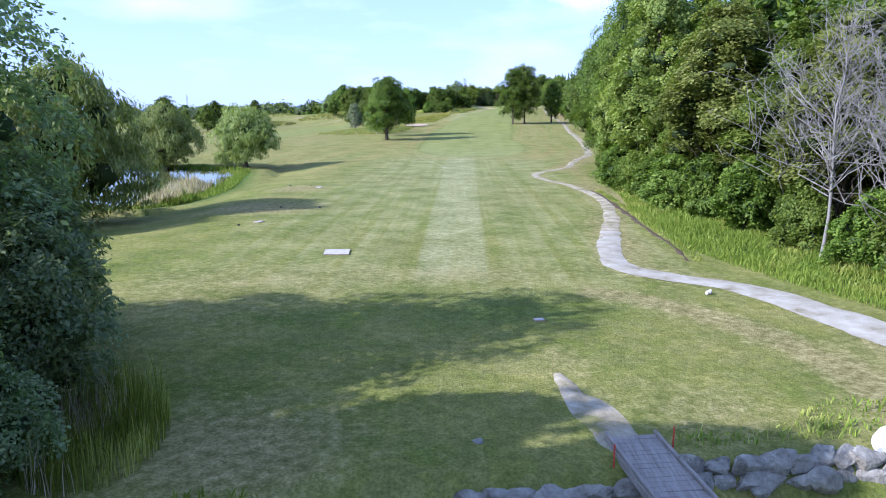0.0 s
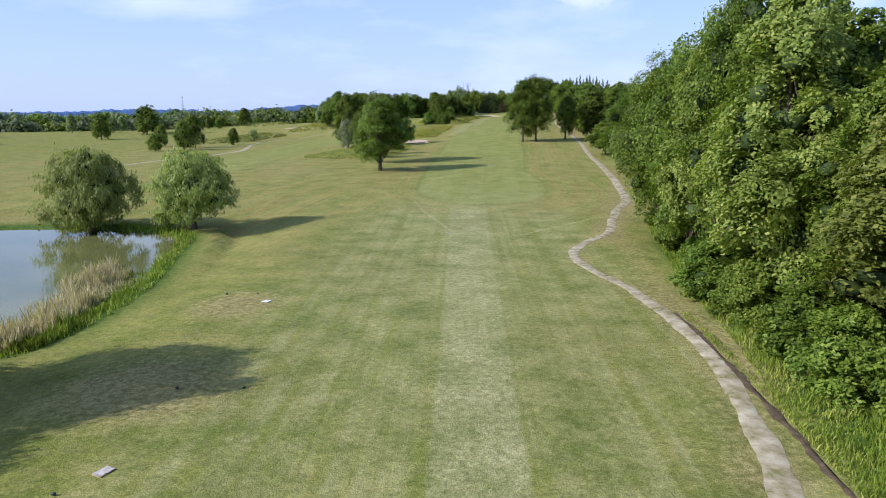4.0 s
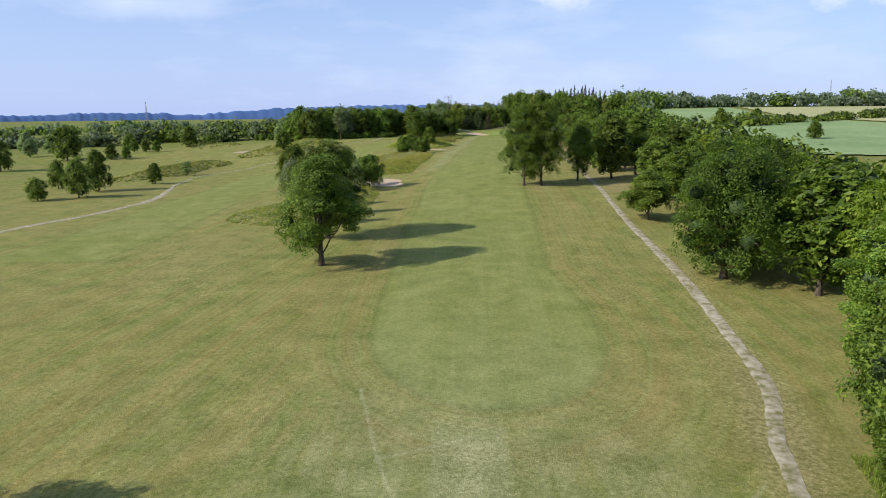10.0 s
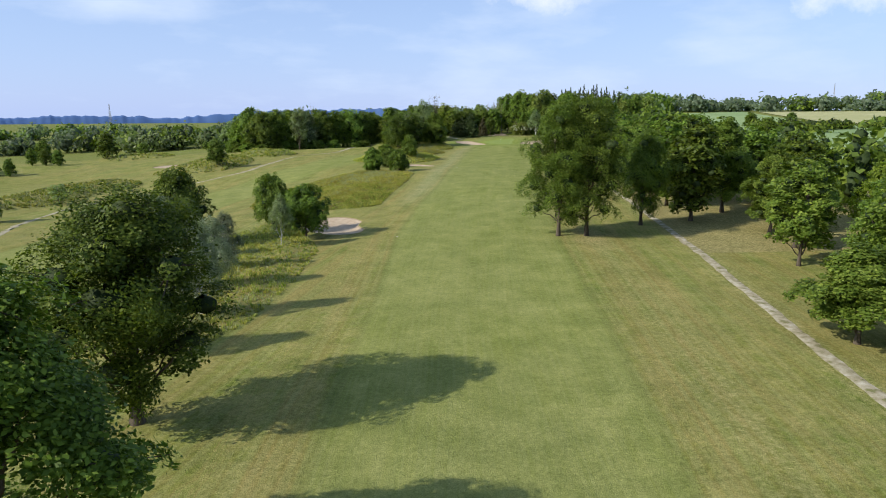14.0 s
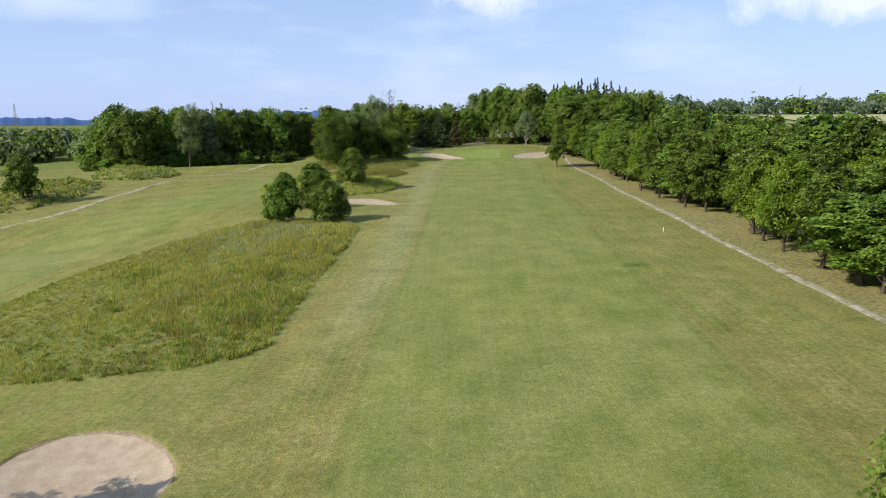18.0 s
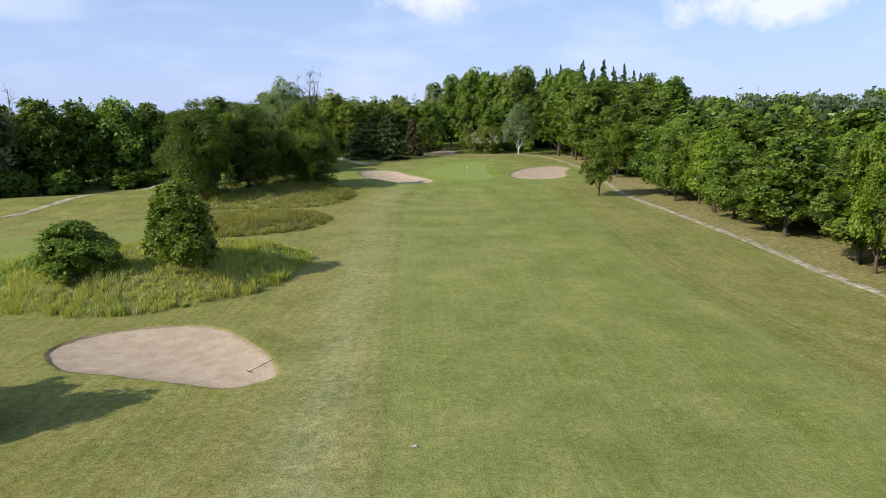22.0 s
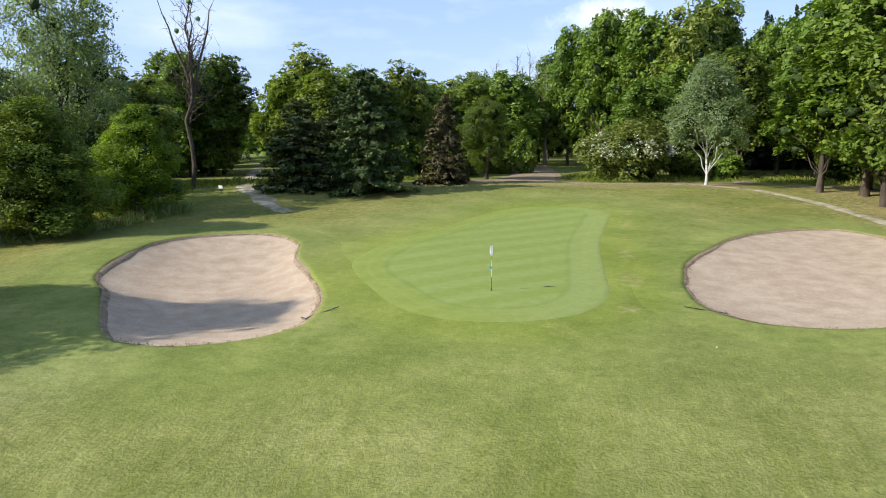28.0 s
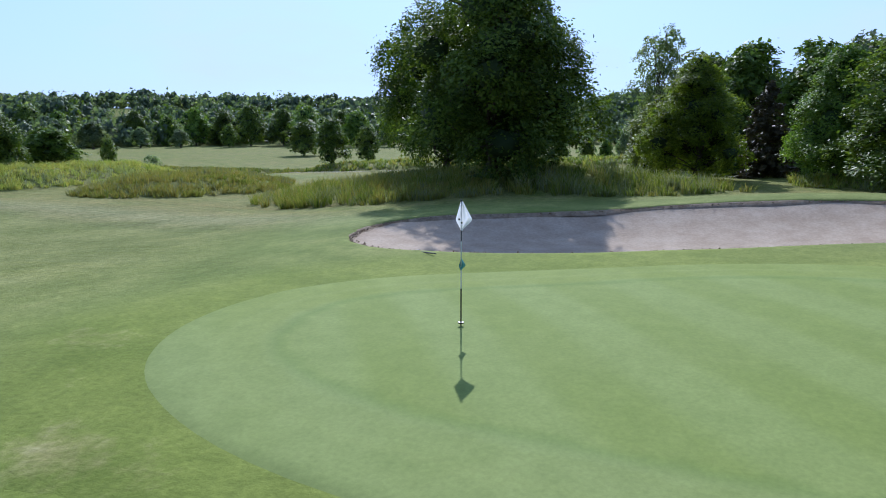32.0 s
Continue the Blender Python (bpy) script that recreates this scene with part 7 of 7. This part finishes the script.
def stone(x, y, z, sx, sy, sz, seed, mat, label, group):
    rng = np.random.default_rng(seed)
    bm = bmesh.new()
    bmesh.ops.create_icosphere(bm, subdivisions=3, radius=0.5)
    k = rng.normal(0, 1, (15, 3))
    k /= np.linalg.norm(k, axis=1)[:, None]
    cut = rng.uniform(0.24, 0.42, 15)
    for v in bm.verts:
        p = np.array(v.co)
        for n_, c_ in zip(k, cut):
            over = p @ n_ - c_
            if over > 0:
                p = p - n_ * over * 0.97
        v.co = p * (sx * 1.25, sy * 1.25, sz * 1.25) + rng.normal(0, 0.012, 3)
    me = bpy.data.meshes.new("stone")
    bm.to_mesh(me)
    bm.free()
    me.materials.append(mat)
    o = new("stone", me)
    o.matrix_world = pose(x, y, z, rng.uniform(-8, 8), rng.uniform(-8, 8), rng.uniform(0, 30))
    tagged(o, label, "stone", group)


rng = np.random.default_rng(9)
for i in range(11):
    x = 7.3 + i * 0.78
    for lev in range(2):
        big = rng.uniform(0.85, 1.2)
        stone(x + rng.uniform(-0.2, 0.2), 18.45 + 0.14 * (x - 6) - lev * 0.30 + rng.uniform(-0.10, 0.10), -0.50 - lev * 0.50 + rng.uniform(-0.06, 0.06), 1.15 * big, 0.62 * big, 0.70 * big, 300 + i * 3 + lev, M_RUBBLE, "broken pale stone slab in the stream's bank wall", "stones of the stream bank")
for i in range(7):
    x = 0.7 + i * 0.74
    big = rng.uniform(0.8, 1.1)
    stone(x, 18.0 + 0.14 * (x - 6) + rng.uniform(-0.12, 0.12), -0.78 + rng.uniform(-0.06, 0.04), 1.1 * big, 0.6 * big, 0.55 * big, 380 + i, M_RUBBLE, "broken pale stone slab in the stream's bank wall", "stones of the stream bank")
stone(13.6, 19.6, -0.2, 1.1, 0.8, 0.75, 360, M_WHITE, "large white boulder above the stream", "boulders of the stream bank")
stone(1.1, 19.9, -0.38, 0.42, 0.34, 0.22, 361, M_STONE, "flat pale stone in the grass", "loose stones")
stone(14.6, 37.1, -0.22, 0.40, 0.34, 0.36, 362, M_MAT, "pale stone on bare soil beside the track", "loose stones")
bm = bmesh.new()
vs = [bm.verts.new(p) for p in ((-14, 12.9, -1.42), (30, 19.2, -1.42), (30, 21.2, -1.42), (-14, 15.2, -1.42))]
bm.faces.new(vs)
me = bpy.data.meshes.new("stream_water")
bm.to_mesh(me)
bm.free()
me.materials.append(M_WATER)
tagged(new("stream_water", me), "shallow dark stream water", "water", kind="structure")


# ---- the distance ----
def far_wood(name, line, depth, spacing, h, mats, label, seed, lift=0.0, per=110):
    """Distant trees massed into ONE mesh: a crown of leaf clumps for each."""
    rng = np.random.default_rng(seed)
    c = open_curve(line, spacing)
    vs, fs, base, idx = [], [], 0, []
    for p in c:
        for row in np.arange(0, depth, spacing * 1.1):
            q = p[:2] + rng.normal(0, spacing * 0.5, 2)
            away = (q - np.array((20.0, 250.0)))
            q = q + away / np.linalg.norm(away) * row
            hh = h * rng.uniform(0.70, 1.2) * (1.0 + 0.22 * math.sin(q[0] * 0.021 + q[1] * 0.017) + 0.14 * math.sin(q[1] * 0.06))
            w = spacing * rng.uniform(1.15, 1.8)
            z = float(surf(*q)) + lift
            d = rng.normal(0, 1, (per, 3))
            d /= np.linalg.norm(d, axis=1)[:, None]
            lob = rng.normal(0, 0.32, (7, 3))
            pos = d * rng.uniform(0.7, 1.0, (per, 1)) * np.array((w * 0.44, w * 0.44, hh * 0.42)) + lob[rng.integers(0, 7, per)] * np.array((w * 0.42, w * 0.42, hh * 0.22))
            pos += np.array((*q, z + hh * 0.46))
            low = pos[:, 2] < z + 0.3
            pos[low, 2] = z + rng.uniform(0.3, hh * 0.5, low.sum())
            pos[:, 2] = np.clip(pos[:, 2], z + 0.3, z + hh * 1.02)
            v, f = leaves(rng, pos, d + np.array((0, 0, 0.3)), max(0.9, w * 0.15), fine=2)
            nleaf = len(f)
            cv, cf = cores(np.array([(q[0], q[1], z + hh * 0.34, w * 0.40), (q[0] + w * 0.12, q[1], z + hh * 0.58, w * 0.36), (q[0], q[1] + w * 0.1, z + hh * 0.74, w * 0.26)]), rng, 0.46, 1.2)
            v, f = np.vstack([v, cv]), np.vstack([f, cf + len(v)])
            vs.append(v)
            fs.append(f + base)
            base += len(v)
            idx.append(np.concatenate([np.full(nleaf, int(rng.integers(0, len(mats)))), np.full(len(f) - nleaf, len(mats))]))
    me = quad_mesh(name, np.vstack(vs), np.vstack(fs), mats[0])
    for m in (*mats[1:], L_HAZE if L_HAZE in mats else L_INNER_SHADE):
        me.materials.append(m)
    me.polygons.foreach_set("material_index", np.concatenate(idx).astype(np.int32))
    return tagged(new(name, me), label, "wood", kind="stuff")


far_wood("far_wood", ((-470, 480), (-400, 560), (-330, 610), (-250, 645), (-170, 668), (-100, 690)), 26, 13, 10.5, (L_HAZE, L_HAZE, L_BROAD), "distant belt of dark trees beyond the fields", 401)
far_wood("far_wood", ((-560, 700), (-420, 780), (-260, 830), (-120, 850), (-40, 860)), 30, 16, 11, (L_HAZE, L_HAZE, L_BROAD), "distant belt of trees in the valley", 402)
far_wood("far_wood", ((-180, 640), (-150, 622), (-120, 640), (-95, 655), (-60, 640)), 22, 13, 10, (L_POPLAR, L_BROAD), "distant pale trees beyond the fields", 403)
far_wood("far_wood", ((150, 700), (240, 880), (330, 900), (440, 860), (560, 790), (700, 660), (800, 480)), 45, 17, 17, (L_HAZE, L_HAZE, L_BROAD), "dark wood on the hilltop beyond the corn field", 404)
far_wood("far_wood", ((-461, 600), (-465, 500), (-455, 425), (-414, 295), (-341, 181), (-241, 89), (-150, 30)), 130, 14, 15, (L_HAZE, L_HAZE, L_BROAD), "wooded slope in the west", 405, per=60)
far_wood("far_wood", ((-640, 640), (-620, 430), (-570, 240), (-475, 95), (-345, -25)), 60, 16, 15, (L_HAZE, L_HAZE, L_POPLAR), "wooded hilltop in the west", 406, per=70)
far_wood("far_wood", ((130, 470), (136, 520), (140, 580), (150, 640)), 26, 9, 15, (L_OAK, L_BROAD, L_OAK), "dense wood beyond the row of trees", 407)
far_wood("far_wood", ((96, 300), (100, 350), (108, 400), (118, 450)), 14, 9, 13, (L_BROAD, L_OAK), "dense trees beyond the path", 408)
far_wood("far_wood", ((92, 170), (96, 210), (94, 250), (96, 290)), 14, 9, 14, (L_BROAD, L_YELLOW, L_OAK), "dense trees beyond the path", 409)
far_wood("far_hedge", ((200, 560), (250, 600), (300, 625), (360, 640)), 6, 9, 7, (L_OAK, L_BROAD), "dark hedge with small trees in the corn field", 410)
far_wood("far_wood", ((-60, 655), (0, 650), (80, 652), (160, 655)), 30, 11, 16, (L_OAK, L_BROAD), "depth of the wood behind the green", 411)
for x, y, h, w, k in ((230, 640, 11, 12, "far_b"), (262, 648, 10, 12, "far_b"), (180, 520, 12, 12, "far_a"), (210, 470, 10, 11, "far_b")):
    plant(k, x, y, h, w, group="trees in the corn field")
for x, y, h, w in ((-300, 62, 22, 20), (-306, 84, 20, 18), (-322, 138, 24, 22), (-330, 160, 22, 21), (-336, 178, 27, 23), (-344, 196, 25, 22), (-346, 216, 29, 25), (-356, 236, 26, 24), (-352, 258, 28, 25), (-364, 276, 25, 22), (-350, 296, 24, 24), (-372, 312, 27, 23), (-366, 336, 23, 22), (-384, 356, 26, 24), (-392, 384, 24, 22)):
    plant(("far_b", "far_b", "far_a", "far_c")[int(x * 7 + y) % 4], x, y, h, w, "tall tree at the edge of the western wood", group="front trees of the western wood")
for x, y, h, w, k in ((-205, 182, 8, 13, "far_c"), (-276, 106, 11, 14, "far_c"), (-263, 163, 17, 25, "far_c"), (-285, 178, 13, 18, "far_c"), (-296, 200, 12, 16, "far_c"), (-310, 226, 15, 12, "far_a")):
    plant(k, x, y, h, w, group="trees in the west fields")
far_loop = loop_curve(((-342, 92), (-318, 90), (-290, 106), (-280, 122), (-292, 134), (-316, 124), (-340, 108)), 30)
far_pond = disc("far_pond", far_loop, M_WATER, 0.35, 4, None, "small bright pond across the fields", category="water")
for v in far_pond.data.vertices:
    v.co.z = 0.9
M_CORN = plain_material("young_corn", ((0.3, (0.215, 0.300, 0.125)), (0.6, (0.280, 0.360, 0.165)), (0.8, (0.345, 0.400, 0.200))), 0.02, 0.95, 0.1, 0.2, 0.1, 0.3)
M_STRAW = plain_material("ripening_corn", ((0.3, (0.36, 0.36, 0.16)), (0.6, (0.45, 0.43, 0.22)), (0.8, (0.50, 0.48, 0.28))), 0.02, 0.95, 0.1, 0.2, 0.1, 0.3)


def drape(name, poly, mat, lift, label, step=2.5):
    lo, hi = np.min(poly, 0), np.max(poly, 0)
    xs, ys = np.arange(lo[0], hi[0] + step, step), np.arange(lo[1], hi[1] + step, step)
    gx, gy = np.meshgrid(xs, ys)
    gz = np.maximum(surf(gx, gy), land(gx, gy)) + lift
    idx = np.arange(gx.size).reshape(gx.shape)
    faces = np.stack([idx[:-1, :-1], idx[:-1, 1:], idx[1:, 1:], idx[1:, :-1]], -1).reshape(-1, 4)
    mid = np.stack([gx, gy], -1).reshape(-1, 2)[faces].mean(1)
    faces = faces[inside(np.array(poly, float), mid[:, 0], mid[:, 1])]
    me = quad_mesh(name, np.stack([gx, gy, gz], -1).reshape(-1, 3), faces, mat, True)
    return tagged(new(name, me), label, "field", kind="structure")


drape("corn_field", ((140, 380), (165, 700), (240, 860), (340, 880), (300, 700), (330, 520), (300, 340)), M_CORN, 0.6, "pale green corn field on the slope")
drape("straw_field", ((310, 700), (350, 870), (440, 840), (560, 770), (690, 640), (620, 480), (345, 520)), M_STRAW, 0.6, "yellowish ripening field on the slope")
# blue tints and emission stand in for the air before hills and valley
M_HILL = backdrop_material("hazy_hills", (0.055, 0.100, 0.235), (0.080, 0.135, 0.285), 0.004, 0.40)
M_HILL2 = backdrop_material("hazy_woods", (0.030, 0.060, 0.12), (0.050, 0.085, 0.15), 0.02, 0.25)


def ridge(name, rows, dist, mat, label, foot=-70, rough=4.0, seed=1):
    """A far ridge round the place: rows of (bearing in degrees, height)."""
    rng = np.random.default_rng(seed)
    az = np.arange(rows[0][0], rows[-1][0], 0.12)
    top = np.interp(az, [r[0] for r in rows], [r[1] for r in rows]) + np.convolve(rng.normal(0, rough, len(az)), (0.3, 0.4, 0.3), "same")
    x, y = 20 + dist * np.sin(np.radians(az)), 80 + dist * np.cos(np.radians(az))
    n = len(az)
    x2, y2 = 20 + dist * 1.15 * np.sin(np.radians(az)), 80 + dist * 1.15 * np.cos(np.radians(az))
    v = np.vstack([np.column_stack([x, y, np.full(n, foot)]), np.column_stack([x, y, top - 4]), np.column_stack([x2, y2, top])])
    i = np.arange(n - 1)
    f = np.vstack([np.column_stack([i, i + 1, n + i + 1, n + i]), np.column_stack([n + i, n + i + 1, 2 * n + i + 1, 2 * n + i])])
    return tagged(new(name, quad_mesh(name, v, f, mat, True)), label, "hills", kind="structure")


E0, D0 = 24.7, 3000.0
el = lambda a: E0 + D0 * math.tan(radians(a))
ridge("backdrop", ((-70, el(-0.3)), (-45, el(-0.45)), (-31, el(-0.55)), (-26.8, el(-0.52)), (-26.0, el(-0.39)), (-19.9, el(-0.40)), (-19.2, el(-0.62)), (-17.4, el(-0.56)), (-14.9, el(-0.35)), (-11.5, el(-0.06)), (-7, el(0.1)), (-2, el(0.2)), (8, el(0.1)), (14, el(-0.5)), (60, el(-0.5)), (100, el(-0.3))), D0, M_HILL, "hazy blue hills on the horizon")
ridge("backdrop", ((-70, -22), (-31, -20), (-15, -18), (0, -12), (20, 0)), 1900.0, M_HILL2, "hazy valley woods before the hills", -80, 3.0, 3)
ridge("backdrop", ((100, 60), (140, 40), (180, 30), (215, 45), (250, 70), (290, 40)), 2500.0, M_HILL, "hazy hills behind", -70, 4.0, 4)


def mast(x, y, z, h, w):
    e = thing("radio_mast", "slim grey lattice mast on the skyline", "mast", (x, y, z - 24), "masts on the skyline")
    paths = []
    n = 9
    for sx, sy in ((-1, -1), (1, -1), (1, 1), (-1, 1)):
        bm = bmesh.new()
        rod(bm, (sx * w / 2, sy * w / 2, 0), (sx * w * 0.08, sy * w * 0.08, h + 24), 0.22, 0.10, 5)
        part("leg", bm, M_STONE, e)
    bm = bmesh.new()
    for i in range(n):
        f0, f1 = i / n, (i + 1) / n
        r0, r1 = w / 2 * (1 - f0) + w * 0.08 * f0, w / 2 * (1 - f1) + w * 0.08 * f1
        z0, z1 = f0 * (h + 24), f1 * (h + 24)
        for s in (-1, 1):
            rod(bm, (-r0, s * r0, z0), (r1, s * r1, z1), 0.11, None, 4)
            rod(bm, (r0, s * r0, z0), (-r1, s * r1, z1), 0.11, None, 4)
    part("bracing", bm, M_STONE, e)


mast(-520, 1450, 14, 23, 5.5)
mast(841, 1550, 54, 24, 3.5)
